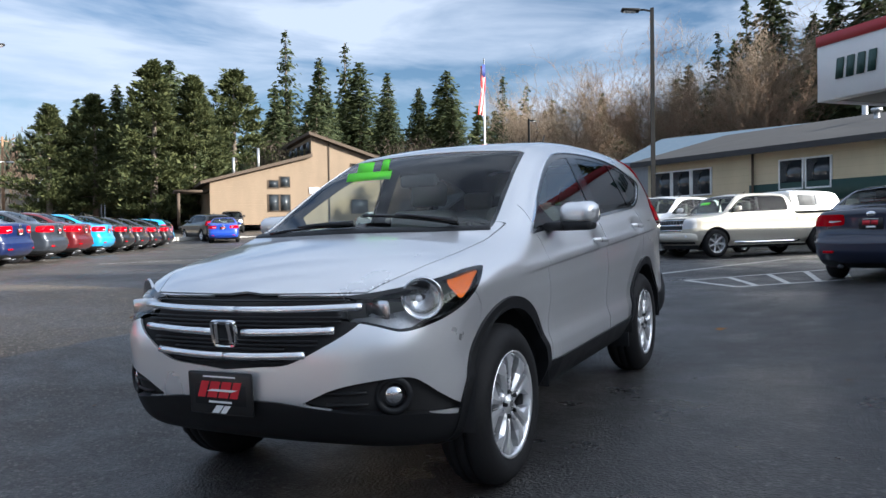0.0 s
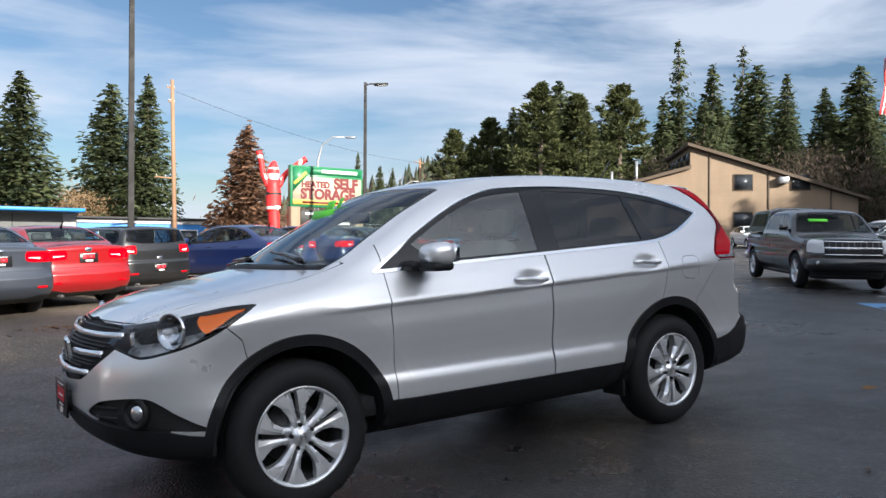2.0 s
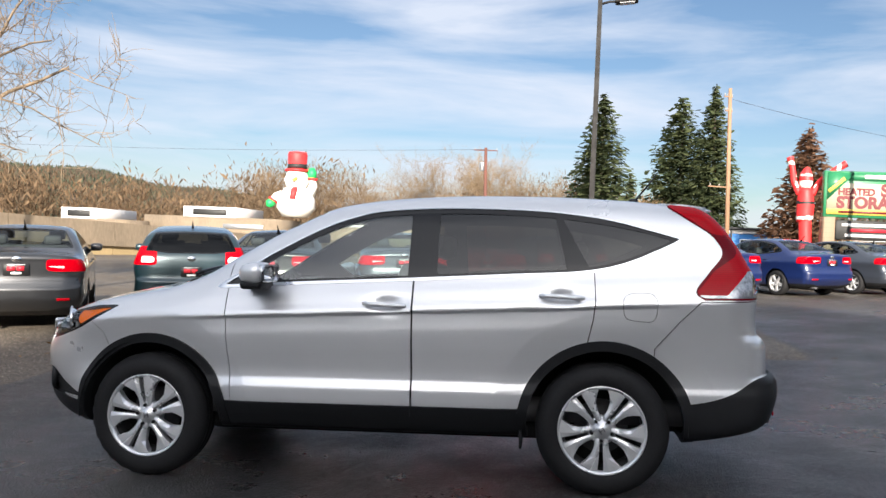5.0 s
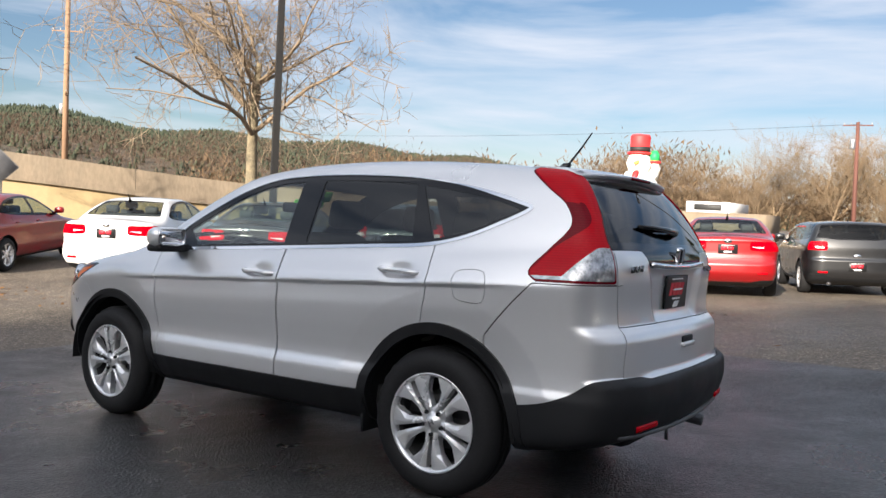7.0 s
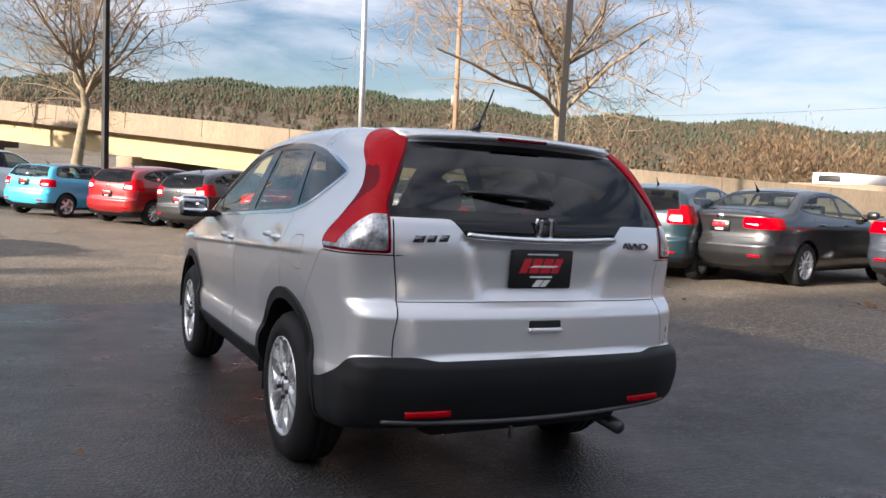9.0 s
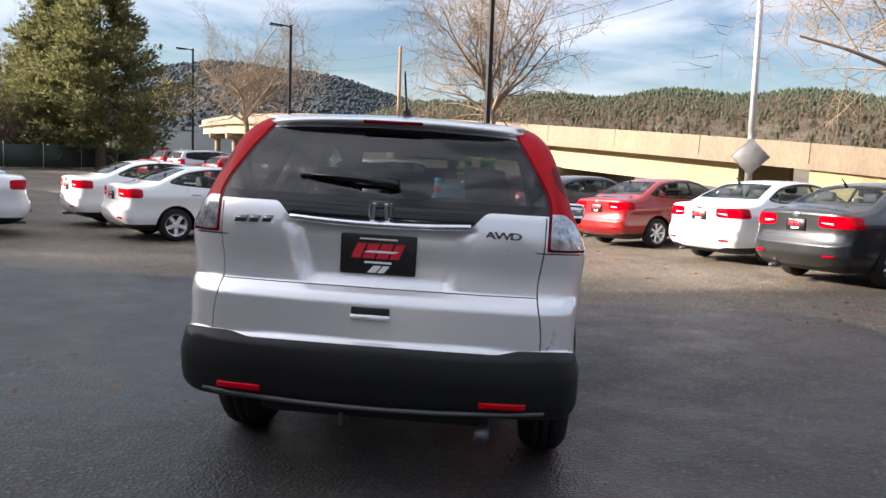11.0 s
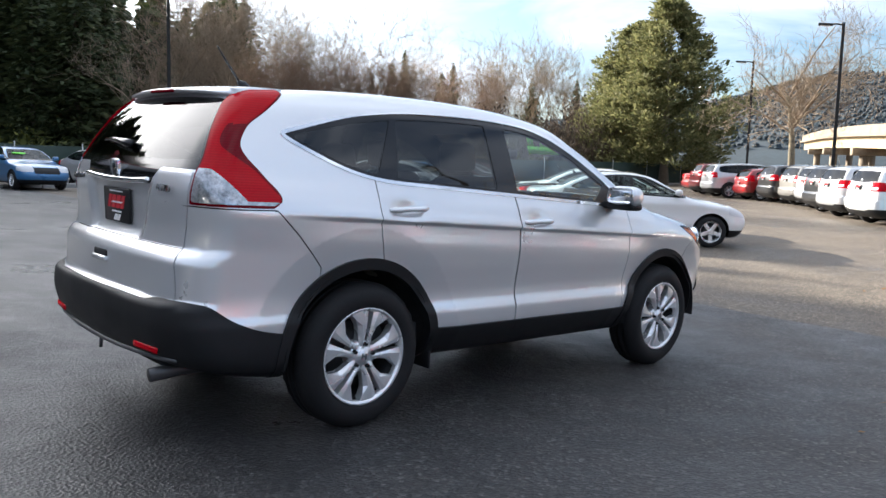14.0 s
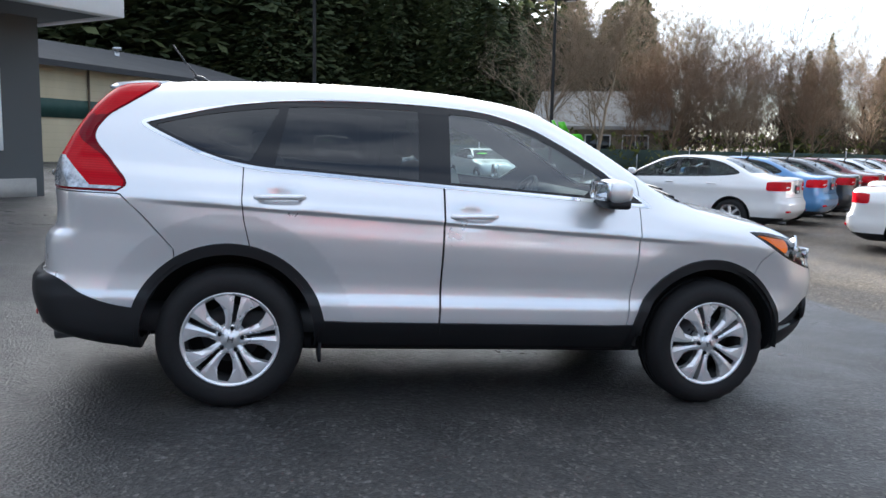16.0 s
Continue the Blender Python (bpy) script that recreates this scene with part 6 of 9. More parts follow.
def inflatable_snowman():
    me = bpy.data.meshes.new("inflatable_snowman")
    s = 1.0
    bits = [(bm_lathe([(0, 0), (1.2, 0.1), (1.75, 0.9), (1.7, 1.8), (1.1, 2.7), (0, 2.9)], 24, "Z"), 1), (bm_moved(bm_lathe([(0, 0), (0.9, 0.2), (1.15, 0.85), (0.9, 1.6), (0, 1.9)], 24, "Z"), Matrix.Translation((0, 0, 2.6))), 1),
            (bm_moved(bm_lathe([(0, 0), (1.1, 0), (1.1, 0.18), (0.82, 0.2), (0.9, 1.5), (0.8, 1.75), (0, 1.85)], 24, "Z"), Matrix.Translation((0, 0, 4.25))), 0), (bm_moved(bm_lathe([(0.845, 0.0), (0.875, 0.0), (0.89, 0.42), (0.86, 0.42)], 24, "Z"), Matrix.Translation((0, 0, 4.5))), 3),
            (bm_tube([(1.3, 0, 2.0), (1.75, 0.2, 1.8), (2.1, 0.3, 1.5)], [0.5, 0.45, 0.3], 12), 1), (bm_tube([(2.0, 0.3, 1.5), (2.3, 0.4, 1.2), (2.4, 0.4, 0.9)], [0.35, 0.42, 0.25], 12), 2), (bm_tube([(-1.2, 0, 2.2), (-1.5, 0.2, 3.0), (-1.4, 0.2, 3.6)], [0.5, 0.4, 0.3], 12), 1),
            (bm_tube([(-1.4, 0.2, 3.6), (-1.35, 0.2, 4.2), (-1.3, 0.2, 4.6)], [0.4, 0.42, 0.25], 12), 2), (bm_tube([(-1.4, 0.2, 3.5), (-1.4, 0.2, 3.7)], [0.5, 0.5], 12), 0), (bm_tube([(1.95, 0.3, 1.6), (2.05, 0.32, 1.45)], [0.5, 0.5], 12), 0), (bm_tube([(0, 0.4, 2.55), (0.1, 1.3, 2.5), (0.2, 1.6, 1.6)], [0.35, 0.28, 0.3], 10), 0),
            (bm_tube([(0, 1.0, 3.5), (0.25, 1.5, 3.4)], [0.22, 0.1], 10), 4)]
    bm = bmesh.new()
    for b, k in bits:
        for f in b.faces:
            f.material_index = k
            f.smooth = True
        t = bpy.data.meshes.new("tmp")
        b.to_mesh(t)
        b.free()
        bm.from_mesh(t)
        bpy.data.meshes.remove(t)
    bm.to_mesh(me)
    bm.free()
    for mm in (NYLON_RED, NYLON_WHITE, NYLON_GREEN, NYLON_BLACK, SIGN_YELLOW):
        me.materials.append(mm)
    ob = tagged(new("inflatable_snowman", me), "giant inflatable snowman with a red top hat on a roof", "inflatable")
    ob.matrix_world = Matrix.Translation((22.8, -64.5, 3.1)) @ Matrix.Rotation(0.25, 4, "Z")


inflatable_snowman()


def road_signs():
    for x, y, z, w, h, mm, lab in ((-52.5, -66.5, 5.6, 2.2, 1.4, ROAD_GREEN, "green motorway direction sign"), (-48.5, -69.3, 5.6, 1.1, 2.2, SIGN_YELLOW, "tall yellow and green sign board"), (-46.0, -62.5, 2.2, 4.2, 2.6, TAN_SIDING, "low brick-framed business sign")):
        g = gz(x, -60)
        ob = thing("road_sign", Matrix.Translation((x, y, g)) @ Matrix.Rotation(math.radians(38), 4, "Z"), lab, "sign", "distant signs")
        part("board", bm_box((w, 0.15, h), (0, 0, z - g), 0.02, 1), mm, ob)
        part("board_bar", bm_box((w * 0.7, 0.02, h * 0.2), (0, 0.09, z - g + h * 0.15)), PLATE_RED if mm is TAN_SIDING else WHITE, ob)
        for s in (-1, 1):
            part("post", bm_tube([(s * w * 0.35, 0, 0), (s * w * 0.35, 0, z - g - h / 2)], 0.07, 8), GALV, ob)
    ob = thing("low_bridge", Matrix.Translation((-30, -78, 2.6)) @ Matrix.Rotation(math.radians(160), 4, "Z"), "dark road bridge with a steel railing", "bridge")
    part("deck", bm_box((44, 5, 0.9), (0, 0, 0)), CONCRETE, ob)
    for k in range(23):
        part("rail_post", bm_box((0.12, 0.12, 1.1), (-21 + 1.9 * k, 2.4, 0.95)), GALV, ob)
    for z in (0.75, 1.1, 1.45):
        part("rail", bm_box((43, 0.08, 0.08), (0, 2.4, z)), GALV, ob)


road_signs()


def fence():
    """Chain-link fence with a dark screen along the north-east edge."""
    line = [(4, 37), (16, 36.5), (30, 34.5), (44, 31), (58, 25)]
    ob = thing("fence", None, "dark screened chain-link fence behind the cars", "fence")
    at, way, q = along([(x, y, 0) for x, y in line], 3.0)
    for i in range(len(at)):
        x, y = at[i, :2]
        part("post", bm_tube([(x, y, gz(x, y)), (x, y, gz(x, y) + 1.75)], 0.03, 6), GALV, ob)
        if i + 1 < len(at):
            x2, y2 = at[i + 1, :2]
            a = math.atan2(y2 - y, x2 - x)
            part("screen", bm_moved(bm_box((math.dist((x, y), (x2, y2)) - 0.06, 0.02, 1.45), (0, 0, 0)), Matrix.Translation(((x + x2) / 2, (y + y2) / 2, gz(x, y) + 0.85)) @ Matrix.Rotation(a, 4, "Z")), FENCE_GREEN, ob)


fence()


def kerbs():
    for p, q in (((-5.5, -16.2), (1.0, -18.4)), ((1.5, 26), (14, 30)), ((-26, -36), (-44, -34)), ((-44, -34), (-52, -24))):
        d = math.dist(p, q)
        x, y = (p[0] + q[0]) / 2, (p[1] + q[1]) / 2
        m = Matrix.Translation((x, y, gz(x, y) + 0.05)) @ Matrix.Rotation(math.atan2(q[1] - p[1], q[0] - p[0]), 4, "Z")
        ob = thing("kerb", m, "worn concrete kerb at the lot's edge", "kerb", "kerbs", "structure")
        for k in range(int(d // 2)):
            part("kerb_stone", bm_box((1.96, 0.2, 0.26), (-d / 2 + 1 + 2 * k, 0, 0), 0.025, 2), KERB, ob)


kerbs()


# ---- the silver compact SUV in the middle of the lot ----
TRACK, BASE = 0.79, 1.31
CAR = pose(0, 0, 0.042, 0, 2.33, 0) @ pose(0, 0, 0, 1.08)


def step(a, b, q):
    t = np.clip((q - a) / (b - a), 0, 1)
    return t * t * (3 - 2 * t)


def near(line, u, v):
    """Distance to an open line, with a sign by side."""
    P = np.asarray(line, float)
    best, sign = np.full(np.shape(u), 1e9), np.ones(np.shape(u))
    for (ax, ay), (bx, by) in zip(P[:-1], P[1:]):
        dx, dy = bx - ax, by - ay
        t = np.clip(((u - ax) * dx + (v - ay) * dy) / (dx * dx + dy * dy), 0, 1)
        d = np.hypot(u - ax - t * dx, v - ay - t * dy)
        s = np.where((u - ax) * dy - (v - ay) * dx >= 0, 1.0, -1.0)
        sign = np.where(d < best, s, sign)
        best = np.minimum(best, d)
    return best * sign


SUV_TOP = spl((2.4, 0.78), (2.2, 0.86), (2.05, 0.945), (1.9, 1.005), (1.7, 1.065), (1.4, 1.122), (1.22, 1.155), (1.13, 1.187), (0.8, 1.372), (0.5, 1.53),
              (0.3, 1.602), (0.1, 1.638), (-0.25, 1.664), (-0.6, 1.672), (-1.0, 1.664), (-1.4, 1.642), (-1.7, 1.612), (-2.1, 1.565))
SUV_WIDE = spl((0.15, 0.74), (0.28, 0.85), (0.38, 0.885), (0.47, 0.893), (0.545, 0.893), (0.6, 0.881), (0.68, 0.873), (0.8, 0.878), (0.9, 0.889), (0.965, 0.895),
               (1.02, 0.882), (1.08, 0.858), (1.14, 0.828), (1.22, 0.797), (1.35, 0.742), (1.5, 0.675), (1.65, 0.6))
SUV_NOSE = spl((0.15, 1.9), (0.24, 1.98), (0.34, 2.09), (0.45, 2.165), (0.55, 2.195), (0.68, 2.19), (0.8, 2.165), (0.9, 2.12), (0.98, 2.04), (1.1, 1.8))
SUV_TAIL = spl((0.2, -1.95), (0.3, -2.13), (0.38, -2.24), (0.45, -2.275), (0.56, -2.3), (0.625, -2.295), (0.66, -2.25), (0.72, -2.25), (0.8, -2.25), (0.84, -2.235), (0.88, -2.2), (0.95, -2.195),
               (1.08, -2.205), (1.18, -2.19), (1.25, -2.155), (1.4, -2.06), (1.52, -1.965), (1.58, -1.91), (1.7, -1.78))
SUV_CREASED = spl((0.15, 0.72), (0.28, 0.805), (0.36, 0.838), (0.42, 0.872), (0.47, 0.89), (0.535, 0.893), (0.56, 0.887), (0.605, 0.873), (0.64, 0.871), (0.7, 0.876), (0.78, 0.887), (0.86, 0.893), (0.92, 0.888), (0.958, 0.886),
                  (0.978, 0.9), (0.99, 0.898), (1.03, 0.88), (1.08, 0.858), (1.14, 0.828), (1.22, 0.797), (1.35, 0.742), (1.5, 0.675), (1.65, 0.6))
ARCHES = ((1.29, 0.365), (-1.32, 0.365))


def crease_height(x, z):
    """The height in the plan of the creased side, which rises towards the tail."""
    return z + 0.036 * x * step(0.6, 0.95, z)


PLATE_WELL = rounded([(-0.37, 1.125), (-0.37, 1.125), (0.37, 1.125), (0.37, 1.125), (0.29, 0.9), (0.26, 0.885), (-0.26, 0.885), (-0.29, 0.9)], 3)


def suv_field(p):
    x, y, z = p[:, 0], np.abs(p[:, 1]), p[:, 2]
    slope = (SUV_TOP(x + 0.02) - SUV_TOP(x - 0.02)) / 0.04
    crown = 0.1 + 0.06 * step(1.2, 0.9, x) * step(0.2, 0.5, x) - 0.03 * step(0.3, -0.3, x)
    top = (z - SUV_TOP(x) + crown * y * y) / np.sqrt(1 + slope * slope)
    zz = crease_height(x, z)
    along_doors = step(1.3, 0.8, x) * step(-1.85, -1.35, x)
    tuck = sum(0.11 * np.clip(0.615 - np.hypot(x - a, z - b), 0, 0.13) for a, b in ARCHES)
    dish = sum(0.024 * np.exp(-(((x - a) / 0.09) ** 2) - ((z - b) / 0.042) ** 2) for a, b in ((-0.13, 1.02), (-1.1, 1.07)))
    wide = y - SUV_WIDE(zz) + along_doors * (SUV_WIDE(zz) - SUV_CREASED(zz)) + tuck + 0.05 * np.maximum(0, x - 0.95) ** 2 + 0.065 * np.maximum(0, -1.25 - x) ** 2 + dish
    nose = (x - SUV_NOSE(z) + 0.2 * y * y + (1.3 + 0.9 * step(0.75, 0.5, z)) * np.maximum(0, y - 0.5) ** 2) * 0.92
    well = 0.026 * step(-0.045, 0.04, inside(PLATE_WELL, y, z))
    tail = (SUV_TAIL(z) + well + 0.1 * y * y + 1.0 * np.maximum(0, y - 0.58) ** 2 - x) * 0.95
    floor = 0.3 + 0.05 * step(1.7, 2.2, x) + 0.065 * step(-1.7, -2.2, x) - z
    s = smax(top, wide, 0.11)
    s = smax(s, nose, 0.12)
    s = smax(s, tail, 0.07)
    return smax(s, floor, 0.08)


def suv_skin():
    sh = Shell(suv_field, (-2.32, 0, 0.16), (2.24, 0.95, 1.7), (0.021, 0.024, 0.02), (-1.5, 1.35), 0.8)
    ring = lambda xc, r: (lambda x, y, z: r - np.hypot(x - xc, z - 0.365))  # noqa: E731
    out = lambda x, y, z: y > 0.5  # noqa: E731
    # rows of points along the creases, so that they stay crisp
    for h in (0.952, 0.962, 0.97, 0.978, 0.988, 0.61, 0.585, 0.56, 0.535):
        sh.cut(lambda x, y, z: crease_height(x, z) - h, "body", ("body",), lambda x, y, z: (y > 0.7) & (np.abs(x) < 1.9))
    for xc in (1.29, -1.32):
        for h in (0.625, 0.605):
            sh.cut(ring(xc, h), "body", ("body",), lambda x, y, z: (y > 0.7) & (z > 0.4))
    sh.settle()
    for xc in (1.29, -1.32):
        sh.cut(ring(xc, 0.42), "hole", ("body",), out)
    for xc in (1.29, -1.32):
        sh.cut(ring(xc, 0.474), "arch_f" if xc > 0 else "arch_r", ("body",), lambda x, y, z: y > 0.68)
    sh.cut(lambda x, y, z: np.minimum(np.minimum(0.462 - z, 0.86 - x), x + 0.9), "sill")
    rear_edge = spl((-1.7, 0.5), (-1.85, 0.525), (-2.0, 0.575), (-2.12, 0.645), (-2.3, 0.66))
    sh.cut(lambda x, y, z: np.minimum(rear_edge(x) - z - 0.02 * step(0.62, 0.5, y), -1.7 - x), "rear_clad")
    fog = rounded([(0.34, 0.515), (0.34, 0.515), (0.5, 0.585), (0.66, 0.612), (0.75, 0.6), (0.84, 0.44), (0.84, 0.44), (0.6, 0.485)], 4)
    sh.cut(lambda x, y, z: np.minimum(inside(fog, y, z), x - 1.7), "fog_bay")
    sh.cut(lambda x, y, z: np.minimum(0.5 + 0.03 * step(0.5, 0.2, y) - 0.085 * step(0.66, 0.86, y) - z, x - 1.6), "front_clad")
    # side windows
    dlo = rounded([(0.905, 1.1), (0.905, 1.1), (0.48, 1.122), (-0.27, 1.152), (-0.9, 1.18), (-1.2, 1.195), (-1.41, 1.235), (-1.6, 1.305), (-1.755, 1.385), (-1.68, 1.425), (-1.45, 1.485),
                   (-1.08, 1.545), (-0.7, 1.57), (-0.35, 1.574), (-0.05, 1.558), (0.14, 1.515), (0.33, 1.44), (0.62, 1.285), (0.86, 1.135)], 5)
    win = lambda x, y, z: (y > 0.45) & (z > 1.0)  # noqa: E731
    sh.cut(lambda x, y, z: inside(dlo, x, z), "strip", ("body",), win)
    sh.cut(lambda x, y, z: inside(dlo, x, z) - 0.005 - 0.013 * step(1.3, 1.2, z) - 0.012 * step(-1.3, -1.6, x), "frame", ("strip",))
    sh.cut(lambda x, y, z: inside(dlo, x, z) - 0.034, "glass_f", ("frame",))
    sh.cut(lambda x, y, z: x - 0.61 - (z - 1.24) * 1.27, "frame", ("glass_f",))
    sh.cut(lambda x, y, z: -0.235 - x, "frame", ("glass_f",))
    pane_r = lambda x, y, z: np.minimum(inside(dlo, x, z) - 0.034, np.minimum(-0.4 - x, x + 1.055 + (1.54 - z) * 0.22))  # noqa: E731
    pane_q = lambda x, y, z: np.minimum(inside(dlo, x, z) - 0.034, -1.085 - (1.54 - z) * 0.52 - x)  # noqa: E731
    sh.cut(pane_r, "glass_r", ("frame",))
    sh.cut(pane_q, "glass_q", ("frame",))
    # windscreen
    ws = lambda x, y, z: np.minimum(np.minimum(1.235 - 0.3 * y * y - x, x - 0.36 + 0.16 * y * y), spl((0.3, 0.59), (0.8, 0.665), (1.25, 0.73))(x) - y)  # noqa: E731
    sh.cut(ws, "ws_band", ("body",), lambda x, y, z: (z > 1.08) & (x > 0))
    sh.cut(lambda x, y, z: ws(x, y, z) - 0.022, "ws", ("ws_band",))
    # tail lamps
    fwd = spl((1.06, -1.845), (1.1, -1.8), (1.2, -1.87), (1.32, -1.955), (1.4, -1.915), (1.48, -1.81), (1.57, -1.685))
    inn = spl((1.06, 0.69), (1.22, 0.69), (1.4, 0.615), (1.5, 0.555), (1.6, 0.5))
    lamp = lambda x, y, z: np.minimum(np.minimum(fwd(z) - x, y - inn(z)), np.minimum(z - 1.062, 1.6 - z))  # noqa: E731
    sh.cut(lamp, "lamp_rim", ("body",), lambda x, y, z: x < -1.5)
    sh.cut(lambda x, y, z: lamp(x, y, z) - 0.011, "lamp_red", ("lamp_rim",))
    sh.cut(lambda x, y, z: np.minimum(-1.965 - 0.95 * (z - 1.09) - x, 1.215 - z), "lamp_clear", ("lamp_red",))
    sh.cut(lambda x, y, z: 1.088 - z, "lamp_clear", ("lamp_red",))
    sh.cut(lambda x, y, z: np.minimum(0.02 + 0.055 * step(1.2, 1.32, z) - (fwd(z) - x), z - 1.12), "lamp_dark", ("lamp_red",), lambda x, y, z: z < 1.42)
    # rear glass and black panel under it
    low = lambda y: 1.13 + 0.078 * step(0.35, 0.45, y)  # noqa: E731
    back = lambda x, y, z: np.minimum(np.minimum(z - low(y), inn(z) - y + 0.0), 1.545 - 0.06 * y * y - z)  # noqa: E731
    sh.cut(back, "back_band", ("body",), lambda x, y, z: x < -1.7)
    sh.cut(lambda x, y, z: np.minimum(back(x, y, z) - 0.012, z - 1.245), "back_glass", ("back_band",))
    # head lamps, grille
    up = spl((1.5, 1.0), (1.62, 0.995), (1.75, 0.975), (1.9, 0.945), (2.05, 0.915), (2.2, 0.9))
    dn = spl((1.5, 0.995), (1.62, 0.925), (1.74, 0.86), (1.9, 0.805), (2.0, 0.785), (2.06, 0.815), (2.12, 0.86))
    head = lambda x, y, z: np.minimum(np.minimum(up(x) - z, z - dn(x)), np.minimum(x - 1.5, y - 0.47))  # noqa: E731
    sh.cut(head, "head_rim", ("body",), lambda x, y, z: x > 1.4)
    sh.cut(lambda x, y, z: head(x, y, z) - 0.012, "head", ("head_rim",))
    gr = rounded([(-0.2, 0.925), (0.2, 0.925), (0.42, 0.922), (0.56, 0.9), (0.6, 0.86), (0.55, 0.8), (0.44, 0.735), (0.31, 0.675), (0.2, 0.662), (-0.2, 0.662)], 4)
    sh.cut(lambda x, y, z: inside(gr, y, z), "grille", ("body", "head_rim"), lambda x, y, z: x > 1.8)
    # panels
    door_f = [(0.822, 1.3), (0.82, 1.05), (0.812, 0.82), (0.795, 0.6), (0.778, 0.3), (-0.262, 0.3), (-0.27, 1.3)]
    door_r = [(-0.275, 1.3), (-0.268, 0.3), (-0.9, 0.3), (-1.2, 0.6), (-1.225, 0.8), (-1.262, 0.95), (-1.275, 1.05), (-1.27, 1.3)]
    side = lambda x, y, z: (y > 0.6) & (z > 0.4) & (z < 1.26)  # noqa: E731
    for o, n in ((door_f, "door_f"), (door_r, "door_r")):
        sh.cut(lambda x, y, z: inside(o, x, z), n, ("body",), side)
    hood_side = spl((1.0, 0.745), (1.3, 0.735), (1.6, 0.705), (1.8, 0.65), (1.95, 0.57), (2.1, 0.5))
    hood = lambda x, y, z: np.minimum(np.minimum(hood_side(x) - y, x - 1.19 + 0.34 * y * y), z - 0.93)  # noqa: E731
    sh.cut(hood, "hood", ("body",), lambda x, y, z: (x > 0.9) & (z > 0.85))
    gate = lambda x, y, z: np.minimum(np.minimum(0.685 - 0.025 * step(0.7, 0.9, z) + 0.02 * step(0.9, 1.1, z) - y, z - 0.64), 1.23 - z)  # noqa: E731
    sh.cut(gate, "gate", ("body",), lambda x, y, z: x < -1.9)
    cap = rounded([(-1.435, 1.085), (-1.57, 1.095), (-1.6, 1.05), (-1.59, 0.965), (-1.56, 0.945), (-1.45, 0.955), (-1.425, 0.985)], 5)
    sh.cut(lambda x, y, z: inside(cap, x, z), "cap", ("body",), lambda x, y, z: y > 0.6)
    fb = [(1.45, 0.4), (1.585, 0.84), (1.66, 0.905), (1.8, 0.92), (2.4, 0.92), (2.4, 0.2), (1.45, 0.2)]
    sh.cut(lambda x, y, z: inside(fb, x, z), "bumper_f", ("body",), lambda x, y, z: (x > 1.4) & (z < 0.95))
    rb = [(-2.5, 1.055), (-1.83, 1.055), (-1.72, 0.95), (-1.585, 0.8), (-1.585, 0.3), (-2.5, 0.3)]
    sh.cut(lambda x, y, z: inside(rb, x, z), "bumper_r", ("body",), lambda x, y, z: (x < -1.5) & (y > 0.55))
    # gaps between the panels
    tags = ("body", "door_f", "door_r", "hood", "gate", "cap", "bumper_f", "bumper_r", "sill")
    for fn, ok in ((lambda x, y, z: inside(door_f, x, z), side), (lambda x, y, z: inside(door_r, x, z), side), (hood, lambda x, y, z: (x > 0.9) & (z > 0.9)),
                   (gate, lambda x, y, z: (x < -1.9) & (z < 1.2)), (lambda x, y, z: inside(fb, x, z), lambda x, y, z: (x > 1.4) & (z > 0.6) & (y > 0.4)),
                   (lambda x, y, z: inside(rb, x, z), lambda x, y, z: (x < -1.5) & (y > 0.6))):
        sh.cut(lambda x, y, z: 0.0028 - np.abs(fn(x, y, z)), "gap", tags, ok)
    sh.cut(lambda x, y, z: 0.0016 - np.abs(inside(cap, x, z)), "cap_gap", tags, lambda x, y, z: y > 0.6)
    line = [(y, 0.872) for y in (-1.0, 1.0)]
    sh.cut(lambda x, y, z: near(line, y, z), "gate", ("gate",), lambda x, y, z: x < -1.9)
    sh.cut(lambda x, y, z: 0.002 - np.abs(near(line, y, z)), "gap", ("gate",), lambda x, y, z: (x < -1.9) & (z < 1))
    return sh


